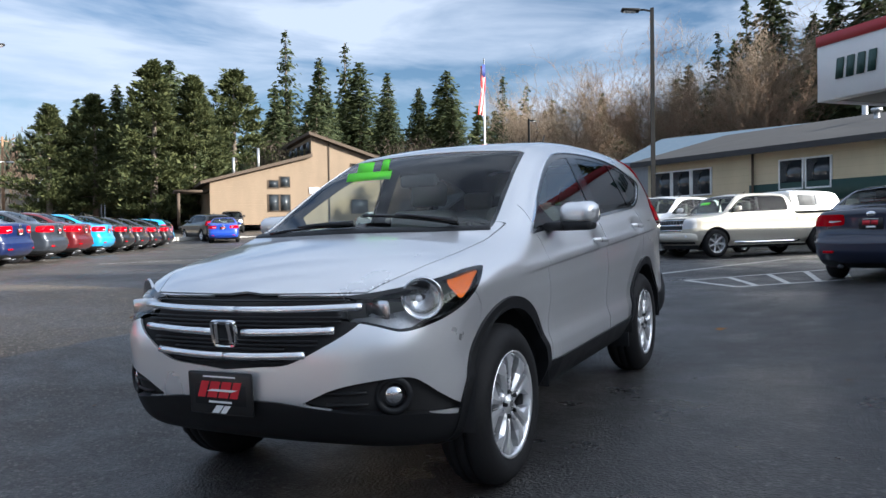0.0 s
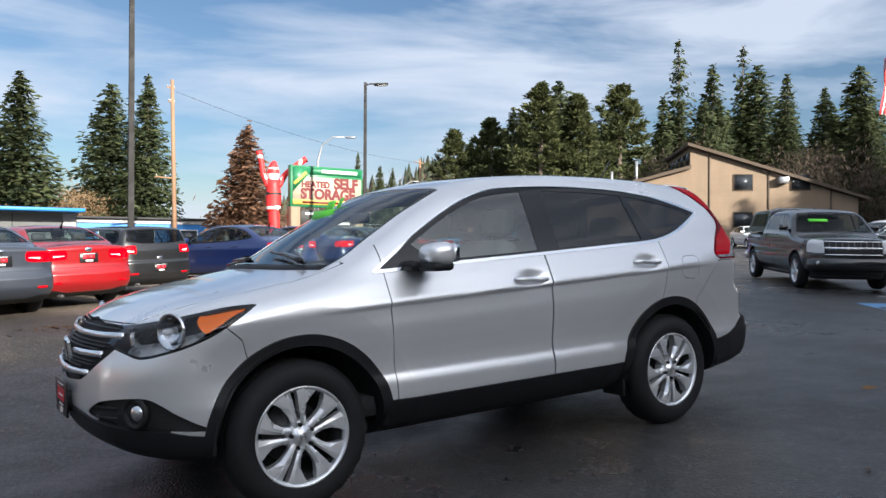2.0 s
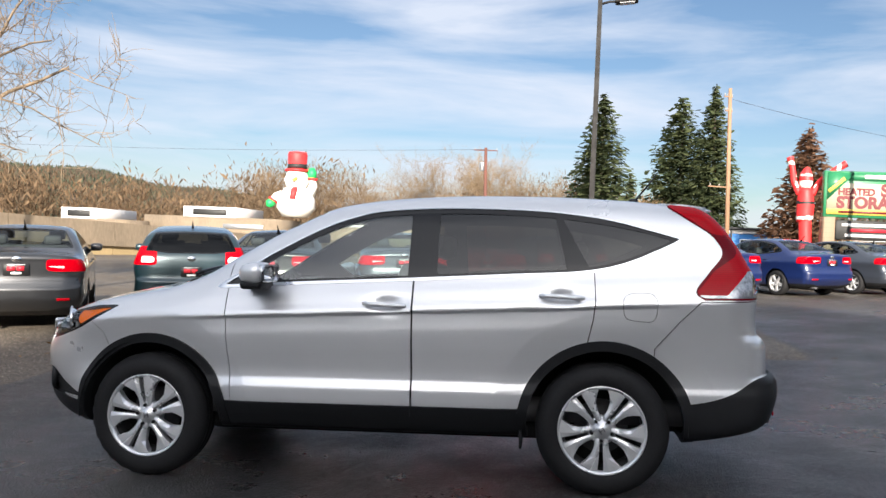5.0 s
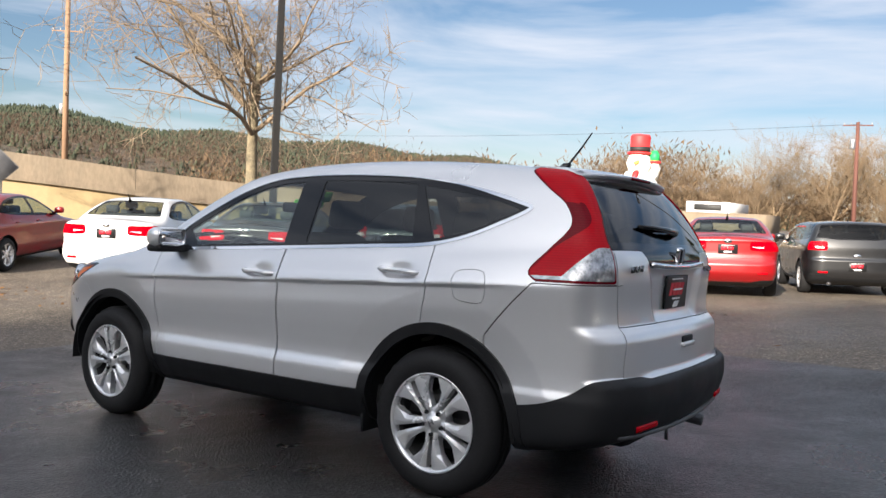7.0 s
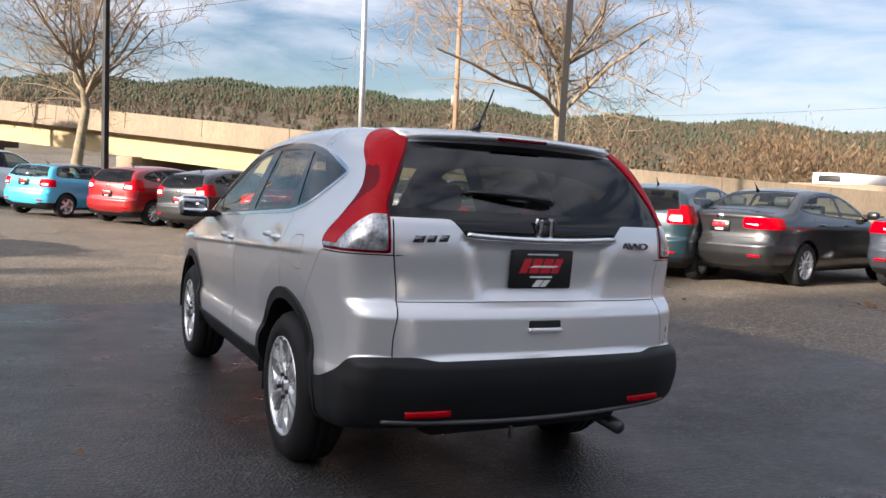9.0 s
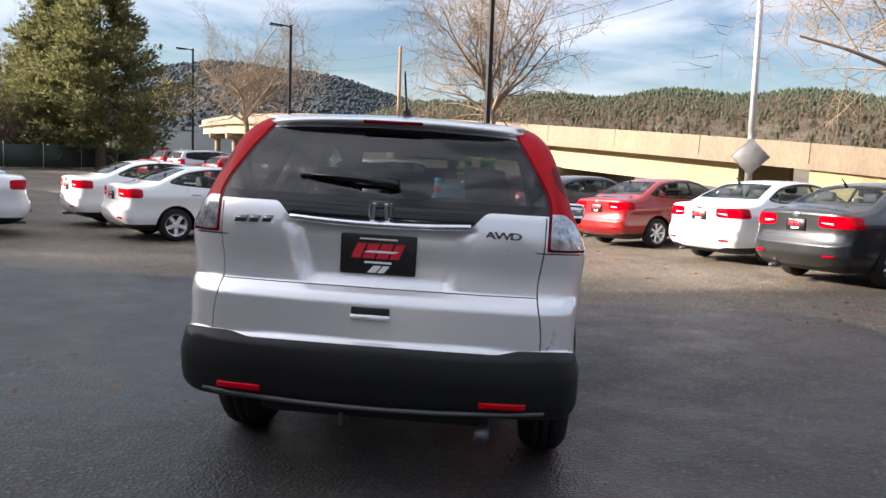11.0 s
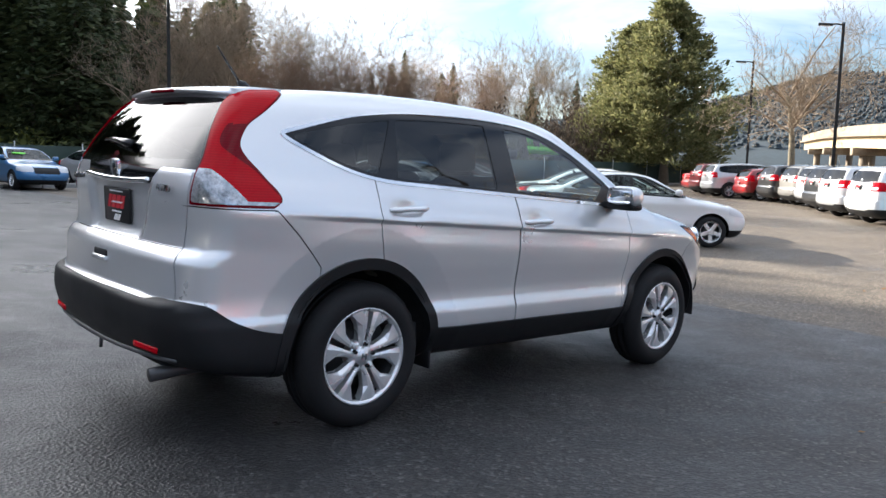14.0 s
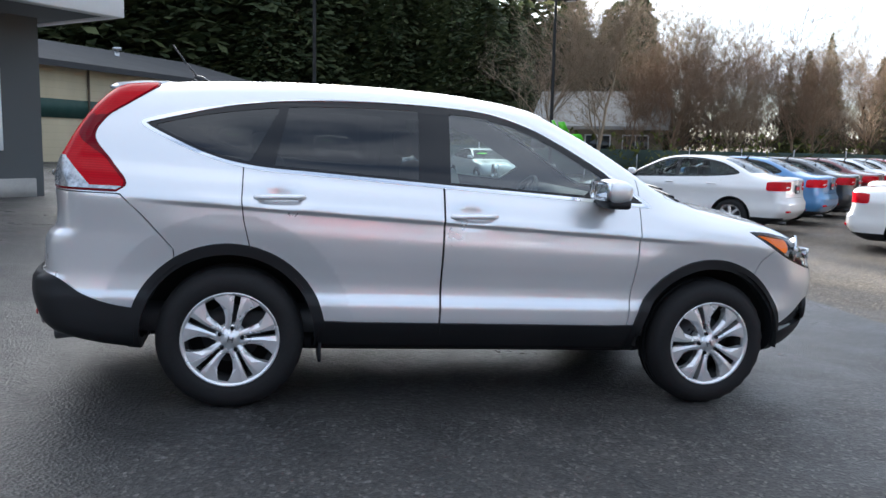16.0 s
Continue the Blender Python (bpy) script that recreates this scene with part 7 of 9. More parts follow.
def wheel_meshes(R=0.36, r=0.237, width=0.225, blades=5):
    """Tyre, rim, spokes and nuts of one wheel about its hub, the outer face towards +y."""
    h = width / 2
    tyre = bm_lathe([(r - 0.012, -h + 0.03), (r + 0.02, -h + 0.004), (r + 0.07, -h - 0.004), (R - 0.03, -h + 0.012), (R - 0.006, -h + 0.035), (R, -h + 0.06), (R, -0.03), (R - 0.008, -0.028), (R - 0.008, -0.02), (R, -0.018), (R, 0.018),
                     (R - 0.008, 0.02), (R - 0.008, 0.028), (R, 0.03), (R, h - 0.06), (R - 0.006, h - 0.035), (R - 0.03, h - 0.012), (r + 0.07, h + 0.004), (r + 0.03, h + 0.003), (r + 0.02, h), (r - 0.004, h - 0.008), (r - 0.012, h - 0.03)], 56)
    for v in tyre.verts:   # shoulder blocks
        d = math.hypot(v.co.x, v.co.z)
        if R - 0.01 < d < R - 0.002 and abs(v.co.y) > 0.05 and int(math.atan2(v.co.z, v.co.x) / (2 * math.pi) * 56 + 56.5) % 2:
            v.co.x, v.co.z = v.co.x * 0.978, v.co.z * 0.978
    rim = bm_lathe([(r - 0.014, h - 0.05), (r - 0.018, h - 0.018), (r - 0.007, h - 0.007), (r + 0.002, h - 0.002), (r + 0.001, h - 0.012), (r - 0.01, h - 0.04)], 56)
    barrel = bm_lathe([(r - 0.022, -h + 0.03), (r - 0.03, h - 0.07), (r - 0.015, h - 0.045), (r - 0.01, h - 0.045), (r - 0.01, -h + 0.03)], 48)
    spokes = []
    for k in range(blades):
        q0 = math.pi / 2 + 2 * math.pi * k / blades
        for lean in (1, -1):
            # each half of a split spoke, from the slot's edge out to the window's edge
            bm = bmesh.new()
            rows = []
            q = q0
            a, b = Vector((math.cos(q), 0, math.sin(q))), Vector((-math.sin(q), 0, math.cos(q))) * lean
            for rr, near_in, far_out, top, dip in ((0.05, 0.006, 0.034, -0.022, 0.002), (0.075, 0.0085, 0.036, -0.017, 0.008), (0.11, 0.0095, 0.042, -0.012, 0.018), (0.155, 0.012, 0.058, -0.009, 0.018), (0.195, 0.015, 0.086, -0.01, 0.004), (r - 0.008, 0.016, 0.118, -0.013, 0.002)):
                c = Vector((0, h + top, 0))
                rows.append([bm.verts.new(a * math.sqrt(max(0.0, rr * rr - o * o)) + b * o + c + Vector((0, dy, 0))) for o, dy in ((near_in + 0.002, -0.05), (near_in, -0.004), (near_in + 0.3 * (far_out - near_in), 0.001), (near_in + 0.62 * (far_out - near_in), -0.001), (far_out, -dip), (far_out - 0.002, -0.055))])
            for r0, r1 in zip(rows, rows[1:]):
                for i in range(5):
                    bm.faces.new((r0[i], r0[i + 1], r1[i + 1], r1[i]))
            bm.faces.new(rows[0])
            bm.faces.new(rows[-1][::-1])
            bmesh.ops.recalc_face_normals(bm, faces=bm.faces)
            spokes.append(bm)
    hub = bm_lathe([(0.0, h - 0.012), (0.03, h - 0.013), (0.034, h - 0.02), (0.068, h - 0.026), (0.078, h - 0.04), (0.075, h - 0.09)], 24)
    nuts = [bm_moved(bm_lathe([(0, 0.012), (0.009, 0.012), (0.011, 0.0), (0.011, -0.02)], 8), Matrix.Translation((0.057 * math.cos(q), h - 0.02, 0.057 * math.sin(q)))) for q in (math.pi / 2 + 2 * math.pi * k / 5 for k in range(5))]
    disc = bm_lathe([(0.0, -0.015), (0.07, -0.015), (0.075, -0.03), (0.148, -0.03), (0.148, -0.045), (0.0, -0.045)], 32)
    back = bm_lathe([(0.0, -0.07), (r - 0.02, -0.07), (r - 0.02, -0.08), (0.0, -0.08)], 32)
    return tyre, rim, barrel, spokes, hub, nuts, disc, back


def suv_wheel(car):
    tyre, rim, barrel, spokes, hub, nuts, disc, back = wheel_meshes()
    w = new("wheel")
    w.parent = car
    part("tyre", tyre, RUBBER, w, "black tyre with a grooved tread")
    part("rim", rim, ALLOY, w)
    # barrel, disc and shield are darkened: shade between the spokes put into their colour
    part("barrel", barrel, DARK, w)
    part("brake_disc", disc, ALLOY_SHADE, w)
    part("brake_shield", back, DARK, w)
    for s in spokes:
        part("spoke", s, ALLOY, w, smooth=False)
    part("hub", hub, ALLOY, w)
    for n in nuts:
        part("wheel_nut", n, GLOSS_BLACK, w, smooth=False)
    cap = bm_box((0.03, 0.004, 0.006), (0, 0.1025, 0), 0.001)
    part("hub_badge", bm_join(cap, bm_box((0.006, 0.004, 0.03), (-0.011, 0.1025, 0), 0.001), bm_box((0.006, 0.004, 0.03), (0.011, 0.1025, 0), 0.001)), ALLOY_SHADE, w)
    return w


def dealer_plate(parent, m, wide=0.32, tall=0.17):
    """A black dealer plate with red and white print as plain shapes."""
    p = part("plate", bm_moved(bm_box((wide, 0.008, tall), (0, 0, 0), 0.008, 2), m), PLATE_BLACK, parent, "black dealer plate with red and white print")
    bars = [bm_box((wide * 0.5, 0.002, 0.006), (0, -0.005, tall * 0.39)), bm_box((wide * 0.36, 0.002, 0.008), (0, -0.005, -tall * 0.2))]
    slant = lambda x0, x1, z0, z1: bm_plate([(x0 * wide, z0 * tall), (x1 * wide, z0 * tall), ((x1 + 0.08) * wide, z1 * tall), ((x0 + 0.08) * wide, z1 * tall)], 0.002, pose(0, -0.006, 0))  # noqa: E731
    bars += [slant(-0.14, -0.03, -0.46, -0.28), slant(-0.01, 0.08, -0.46, -0.28), slant(-0.2, 0.2, 0.05, 0.1)]
    reds = [slant(-0.36, -0.24, -0.1, 0.28), slant(-0.21, -0.06, -0.1, 0.28), slant(-0.03, 0.12, -0.1, 0.28), slant(0.15, 0.27, -0.1, 0.28)]
    bars[-1] = bm_moved(bars[-1], pose(0, -0.002, 0))
    for b, mm, n in ((bars, WHITE, "print_bar"), (reds, PLATE_RED, "print_shape")):
        for x in b:
            part(n, bm_moved(x, m), mm, p, smooth=False)
    return p


def emblem(parent, m, wide, tall):
    """A plain chrome badge: a rounded frame, wider at its top."""
    a, b = wide / 2, tall / 2
    t = wide * 0.1
    outer = rounded([(-a * 0.82, -b), (a * 0.82, -b), (a, b * 0.75), (a * 0.8, b), (-a * 0.8, b), (-a, b * 0.75)], 4)
    bm = bmesh.new()
    o0 = [bm.verts.new((x, 0, z)) for x, z in outer]
    i0 = [bm.verts.new((x * (1 - t / a), -0.008, z * (1 - t / b))) for x, z in outer]
    o1 = [bm.verts.new((x * (1 - 0.3 * t / a), -0.012, z * (1 - 0.3 * t / b))) for x, z in outer]
    i1 = [bm.verts.new((x * (1 - t / a), 0, z * (1 - t / b))) for x, z in outer]
    n = len(outer)
    for k in range(n):
        j = (k + 1) % n
        bm.faces.new((o0[k], o0[j], o1[j], o1[k]))
        bm.faces.new((o1[k], o1[j], i0[j], i0[k]))
        bm.faces.new((i0[k], i0[j], i1[j], i1[k]))
    bars = [bm_plate([(s * a * 0.44, -b * 0.72), (s * a * 0.7, -b * 0.72), (s * a * 0.62, b * 0.78), (s * a * 0.34, b * 0.78)], -0.012) for s in (-1, 1)]
    bm = bm_join(bm, *bars)
    bmesh.ops.recalc_face_normals(bm, faces=bm.faces)
    return part("badge", bm_moved(bm, m), CHROME, parent, "plain chrome badge", smooth=False)


def seat(parent, x, y, material=None):
    material = material or FABRIC
    part("seat", bm_moved(bm_box((0.5, 0.5, 0.18), (0, 0, 0), 0.06, 3), pose(x, y, 0.62, 0, -6, 0)), material, parent)
    part("seat_back", bm_moved(bm_box((0.16, 0.48, 0.62), (0, 0, 0.3), 0.06, 3), pose(x - 0.26, y, 0.66, 0, -16, 0)), material, parent)
    part("headrest", bm_moved(bm_box((0.1, 0.26, 0.17), (0, 0, 0), 0.04, 3), pose(x - 0.5, y, 1.36, 0, -10, 0)), material, parent)


def suv_inside(car):
    for y in (0.36, -0.36):
        seat(car, 0.2, y)
    part("rear_bench", bm_moved(bm_box((0.5, 1.25, 0.2), (0, 0, 0), 0.06, 3), pose(-0.72, 0, 0.66)), FABRIC, car)
    part("rear_bench_back", bm_moved(bm_box((0.16, 1.25, 0.56), (0, 0, 0.28), 0.06, 3), pose(-0.98, 0, 0.7, 0, -18, 0)), FABRIC, car)
    for y in (-0.4, 0.0, 0.4):
        part("rear_headrest", bm_moved(bm_box((0.09, 0.24, 0.14), (0, 0, 0), 0.04, 3), pose(-1.2, y, 1.31, 0, -12, 0)), FABRIC, car)
    part("dashboard", bm_moved(bm_box((0.5, 1.4, 0.34), (0, 0, 0), 0.1, 3), pose(0.86, 0, 0.96, 0, 8, 0)), INTERIOR, car)
    part("steering_wheel", bm_join(bm_moved(bm_tube([(0.185 * math.cos(q), 0.185 * math.sin(q), 0) for q in (2 * math.pi * k / 28 for k in range(29))], 0.017, 8, False), Matrix()), bm_box((0.34, 0.03, 0.02)), bm_box((0.1, 0.12, 0.03), (0, 0, 0), 0.01)), INTERIOR, car).matrix_basis = pose(0.53, 0.36, 1.02, 0, -64, 0)
    part("cabin_floor", bm_box((2.9, 1.5, 0.1), (-0.5, 0, 0.42)), INTERIOR, car)
    part("parcel_floor", bm_box((0.7, 1.3, 0.05), (-1.65, 0, 0.82), 0.01), INTERIOR, car)
    part("rear_view_mirror", bm_box((0.03, 0.24, 0.07), (0.5, 0, 1.42), 0.02, 2), INTERIOR, car)


def surface_x(y, z, front=True):
    """Where the skin's nose or tail lies at y, z."""
    xs = np.linspace(1.2, 2.4, 400) if front else np.linspace(-1.2, -2.5, 400)
    f = suv_field(np.stack([xs, np.full(400, y), np.full(400, z)], 1))
    k = int(np.argmax(f > 0))
    return float(xs[k])


def surface_y(x, z):
    ys = np.linspace(0.4, 1.05, 400)
    return float(ys[int(np.argmax(suv_field(np.stack([np.full(400, x), ys, np.full(400, z)], 1)) > 0))])


def silver_suv():
    car = thing("suv", CAR, "silver compact SUV with black lower cladding on damp asphalt", "car")
    sh = suv_skin()
    two = ((1, "left"), (-1, "right"))
    sh.build("inner_shell", ("body", "gap", "door_f", "door_r", "hood", "gate", "cap", "bumper_f", "bumper_r", "arch_f", "arch_r", "strip", "frame", "lamp_rim", "head_rim", "sill", "front_clad", "rear_clad", "fog_bay", "grille", "back_band", "ws_band",
                              "lamp_red", "lamp_clear", "lamp_dark", "cap_gap"), DARK, car, -0.022, 0)
    sh.build("body_frame", "body", SILVER, car)
    sh.build("bonnet", "hood", SILVER, car)
    sh.build("front_bumper", "bumper_f", SILVER, car)
    gate = sh.build("tailgate", "gate", SILVER, car)
    sh.build("grille_back", "grille", DARK, car, -0.03, 0)
    sh.build("front_skirt", "front_clad", CLADDING, car, 0.008, 0.03, label="black plastic front skirt")
    sh.build("rear_bumper", "rear_clad", CLADDING, car, 0.01, 0.03, label="black plastic rear bumper")
    sh.build("windscreen_edge", "ws_band", GLOSS_BLACK, car, -0.004, 0.01)
    sh.build("windscreen", "ws", SCREEN, car, -0.004, 0, label="clear windscreen").visible_shadow = False
    sh.build("tailgate_panel", "back_band", GLOSS_BLACK, car, 0.0, 0.01, label="gloss black panel round the rear window")
    sh.build("rear_window", "back_glass", TINT, car, 0.0, 0, label="dark tinted rear window").visible_shadow = False
    for s, _ in two:
        for tag, name, m, lift, skirt, lab in (("door_f", "front_door", SILVER, 0, 0.012, ""), ("door_r", "rear_door", SILVER, 0, 0.012, ""), ("cap", "fuel_flap", SILVER, 0, 0.01, ""), ("bumper_r", "rear_corner_panel", SILVER, 0, 0.012, ""),
                                               ("arch_f", "front_arch_trim", CLADDING, 0.014, 0.05, "black plastic wheel arch trim"), ("arch_r", "rear_arch_trim", CLADDING, 0.014, 0.05, "black plastic wheel arch trim"), ("sill", "sill_trim", CLADDING, 0.01, 0.03, "black plastic sill trim"),
                                               ("strip", "window_strip", CHROME, 0.003, 0.008, "chrome strip round the side windows"), ("frame", "window_surround", GLOSS_BLACK, -0.003, 0.006, ""), ("fog_bay", "fog_lamp_bay", CLADDING, -0.03, 0, "black recess for the fog lamp"),
                                               ("lamp_rim", "tail_lamp_rim", DARK_RED_LENS, 0.002, 0.01, ""), ("lamp_red", "tail_lamp", RED_LENS, 0.006, 0.012, "tall red tail lamp"), ("lamp_clear", "reversing_lamp", LAMP_CLEAR, 0.006, 0.012, "clear lower lamp"), ("lamp_dark", "tail_lamp_edge", DARK_RED_LENS, 0.006, 0.012, ""),
                                               ("head_rim", "head_lamp_rim", GLOSS_BLACK, 0.0, 0.03, ""), ("head", "head_lamp_bowl", LAMP_BOWL, -0.105, 0, ""), ):
            if tag == "cap" and s < 0:
                tag, name = ("cap", "cap_gap"), "rear_quarter_panel"
            sh.build(name, tag, m, car, lift, skirt, s, lab)
        for tag, name, m in (("glass_f", "front_side_window", GLASS), ("glass_r", "rear_side_window", TINT), ("glass_q", "quarter_window", TINT)):
            sh.build(name, tag, m, car, -0.006, 0, s).visible_shadow = False
        sh.build("head_lamp_cover", "head", pane("lamp_cover", (0.93, 0.94, 0.95), 1.5) if s == 1 else bpy.data.materials["lamp_cover"], car, 0.0, 0, s, "clear head lamp cover").visible_shadow = False
    # wheels
    first = suv_wheel(car)
    first.matrix_basis = pose(BASE, TRACK - 0.03, 0.357, 0, 10, 0)
    for x, s, q in ((-BASE, 1, 34), (BASE, -1, 20), (-BASE, -1, -8)):
        w = copy_thing(first, pose(x, s * (TRACK - 0.03), 0.357, 0, q, 0 if s > 0 else 180))
    for x in (1.29, -1.32):
        for s in (1, -1):
            bm = bmesh.new()
            a = [[bm.verts.new((x + r * math.cos(q), s * y, 0.365 + r * math.sin(q))) for q in (math.pi * (-0.02 + 1.04 * k / 20) for k in range(21))] for r, y in ((0.44, 0.875), (0.44, 0.5), (0.02, 0.5))]
            for r0, r1 in zip(a, a[1:]):
                for k in range(20):
                    bm.faces.new((r0[k], r0[k + 1], r1[k + 1], r1[k]))
            part("wheel_arch_liner", bm, DARK, car)
    part("underbody", bm_join(bm_box((2.0, 1.4, 0.1), (0, 0, 0.31), 0.04), bm_box((0.6, 1.0, 0.16), (-1.85, 0, 0.38), 0.05), bm_box((0.12, 1.5, 0.12), (-1.3, 0, 0.36), 0.03), bm_box((0.12, 1.5, 0.12), (1.3, 0, 0.36), 0.03)), DARK, car)
    for s in (1, -1):
        part("mud_flap", bm_box((0.015, 0.18, 0.1), (-0.87, s * 0.76, 0.29), 0.004), CLADDING, car)
        part("exhaust_pipe", bm_tube([(-1.8, -0.47, 0.3), (-2.05, -0.47, 0.3), (-2.2, -0.47, 0.285)], 0.032, 14), ALLOY_SHADE, car) if s > 0 else None
    part("tow_eye", bm_tube([(-2.2, 0.12, 0.34), (-2.2, 0.12, 0.29)], 0.009, 8), ALLOY_SHADE, car)
    # grille bars
    for z, half, tall in ((0.872, 0.565, 0.03), (0.79, 0.485, 0.03), (0.7, 0.375, 0.03)):
        for s in (1, -1):
            lo = 0.08 if z == 0.79 else 0.0
            ys = np.linspace(lo, half, 14)
            part("grille_bar", ribbon([(surface_x(y, z + 0.01 * (y / half) ** 2) - 0.004, s * y, z + 0.01 * (y / half) ** 2) for y in ys], tall, 0.014, (1, 0, 0.35)), BAR_CHROME, car, "chrome grille bar")
    for z in (0.905, 0.845, 0.83, 0.815, 0.76, 0.745, 0.73, 0.678):
        half = 0.5 if z > 0.82 else (0.42 if z > 0.73 else 0.28)
        part("grille_slat", ribbon([(surface_x(y, z) - 0.014, y, z) for y in np.linspace(-half, half, 21)], 0.008, 0.012, (1, 0, 0)), CLADDING, car)
    emblem(car, pose(surface_x(0, 0.79) + 0.008, 0, 0.788, 8, 0, 90), 0.13, 0.108)
    dealer_plate(car, pose(surface_x(0, 0.56) + 0.02, 0, 0.555, 0, 0, 90), 0.325, 0.17)
    part("plate_bracket", bm_box((0.04, 0.28, 0.1), (2.2, 0, 0.55), 0.01), CLADDING, car)
    # lamps
    for s in (1, -1):
        for y0, z0, r, n in ((0.735, 0.897, 0.078, "head_lamp_reflector"),):
            x0 = surface_x(y0, z0) - 0.06
            bowl = bm_moved(bm_lathe([(0.012, -0.045), (r * 0.5, -0.035), (r * 0.8, -0.015), (r, 0.012), (r + 0.006, 0.012), (r + 0.006, 0.0)], 24), pose(x0, s * y0, z0, 0, 0, -90 + s * 28))
            part(n, bowl, REFLECTOR, car, "round chrome head lamp reflector")
        part("lamp_bulb", bm_moved(bm_lathe([(0, 0.03), (0.012, 0.024), (0.014, -0.02), (0, -0.02)], 12), pose(surface_x(0.735, 0.897) - 0.045, s * 0.728, 0.896, 0, 0, -90 + s * 28)), CLEAR_LENS, car)
        mk = rounded([(1.54, 0.985), (1.62, 0.985), (1.74, 0.965), (1.77, 0.93), (1.745, 0.885), (1.7, 0.905), (1.62, 0.95)], 4)
        bm = bmesh.new()
        bm.faces.new([bm.verts.new((x, s * (surface_y(x, z) - 0.012), z)) for x, z in mk])
        part("turn_lamp", bm, AMBER_LENS, car, "amber turn lamp")
        inner = bm_box((0.02, 0.17, 0.07), (0, 0, 0), 0.012, 2)
        part("running_lamp", bm_moved(inner, pose(surface_x(0.6, 0.868) - 0.055, s * 0.6, 0.868, 0, 0, s * -28)), REFLECTOR, car)
        fx = surface_x(0.68, 0.545)
        part("fog_lamp_ring", bm_moved(bm_lathe([(0.07, -0.02), (0.075, 0.0), (0.062, 0.008), (0.05, 0.0), (0.048, -0.03)], 28), pose(fx - 0.012, s * 0.68, 0.545, 0, 0, -90 + s * 30)), CLADDING, car)
        part("fog_lamp", bm_moved(bm_lathe([(0, 0.008), (0.025, 0.004), (0.044, -0.01), (0.046, -0.03)], 24), pose(fx - 0.014, s * 0.68, 0.545, 0, 0, -90 + s * 30)), REFLECTOR, car, "round fog lamp")
        for z in (0.52, 0.565):
            part("fog_bay_slat", ribbon([(surface_x(y, z) - 0.02, s * y, z) for y in np.linspace(0.45, 0.6, 6)], 0.012, 0.01, (1, 0, 0)), CLADDING, car)
        # mirrors
        shell = bm_box((0.15, 0.2, 0.125), (0, 0, 0), 0.05, 4)
        for v in shell.verts:
            if v.co.x > 0:
                v.co.z *= 1 - 0.25 * v.co.x / 0.075
                v.co.y *= 1 - 0.12 * v.co.x / 0.075
        mir = part("door_mirror", bm_moved(shell, pose(0.595, s * 0.985, 1.192, 0, 0, s * -8)), SILVER, car, "silver door mirror on a black foot")
        part("mirror_foot", bm_join(bm_moved(bm_box((0.13, 0.19, 0.05), (0, 0, 0), 0.02, 2), pose(0.6, s * 0.97, 1.13)), bm_moved(bm_box((0.14, 0.1, 0.045), (0, 0, 0), 0.015, 2), pose(0.63, s * 0.87, 1.13))), CLADDING, mir)
        part("mirror_glass", bm_moved(bm_box((0.004, 0.165, 0.095), (0, 0, 0), 0.02, 2), pose(0.519, s * 0.99, 1.195, 0, 0, s * -8)), CHROME, mir, "mirror glass")
        # handles
        for x, z, n in ((-0.115, 1.02, "front_door_handle"), (-1.095, 1.074, "rear_door_handle")):
            line = [(x + d, s * (surface_y(x + d, z) + (0.03 if abs(d) < 0.1 else 0.004)), z + 0.006 * d / 0.12) for d in np.linspace(-0.125, 0.125, 13)]
            bm = bm_tube(line, [0.008 if i in (0, 12) else 0.0145 for i in range(13)], 10)
            part(n, bm, SILVER, car, "silver door handle")
        # reflectors in the rear bumper
        pts = [(surface_x(y, 0.435, False) - 0.014, s * y, 0.435) for y in np.linspace(0.45, 0.64, 8)]
        part("rear_reflector", ribbon(pts, 0.028, 0.006, (-1, 0, 0)), RED_LENS, car, "red bumper reflector")
    pts = [(surface_x(abs(y), 0.405, False) - 0.012, y, 0.405 - 0.02 * (1 - (y / 0.72) ** 2)) for y in np.linspace(-0.72, 0.72, 25)]
    part("bumper_lip", ribbon(pts, 0.02, 0.008, (-1, 0, 0.2)), ALLOY_SHADE, car, "grey lip under the rear bumper")
    # tailgate fittings
    part("chrome_bar", ribbon([(surface_x(abs(y), 1.132, False) - 0.012, y, 1.132 + 0.012 * (y / 0.37) ** 2) for y in np.linspace(-0.375, 0.375, 25)], 0.026, 0.018, (-1, 0, 0.5)), CHROME, car, "chrome bar over the plate")
    emblem(car, pose(surface_x(0, 1.19, False) - 0.004, 0, 1.187, 8, 0, -90), 0.1, 0.085)
    dealer_plate(car, pose(surface_x(0, 1.0, False) - 0.008, 0.0, 1.01, 4, 0, -90), 0.315, 0.165)
    # near-black box that paints the shade inside the silver pull recess
    pull = bm_join(bm_box((0.02, 0.16, 0.034), (0.006, 0, 0.012), 0.008, 3), )
    part("tailgate_pull_shade", bm_moved(pull, pose(surface_x(0, 0.765, False) + 0.0, 0.01, 0.77)), DARK, car, "dark box for the shade in the tailgate pull")
    part("tailgate_pull_lip", bm_moved(bm_box((0.03, 0.165, 0.024), (0, 0, 0), 0.009, 3), pose(surface_x(0, 0.75, False) - 0.001, 0.01, 0.758)), SILVER, car)
    xm = surface_x(0.53, 1.13, False) - 0.003
    for k, (w, z) in enumerate(((0.06, 1.125), (0.05, 1.127), (0.05, 1.13))):
        part("model_badge_bar", bm_moved(bm_plate([(-w / 2, -0.014), (w / 2 - 0.012, -0.014), (w / 2, 0.014), (-w / 2 + 0.012, 0.014)], -0.006), pose(xm + 0.0, 0.585 - k * 0.056, z, 0, 0, -90 + 6)), BADGE, car)
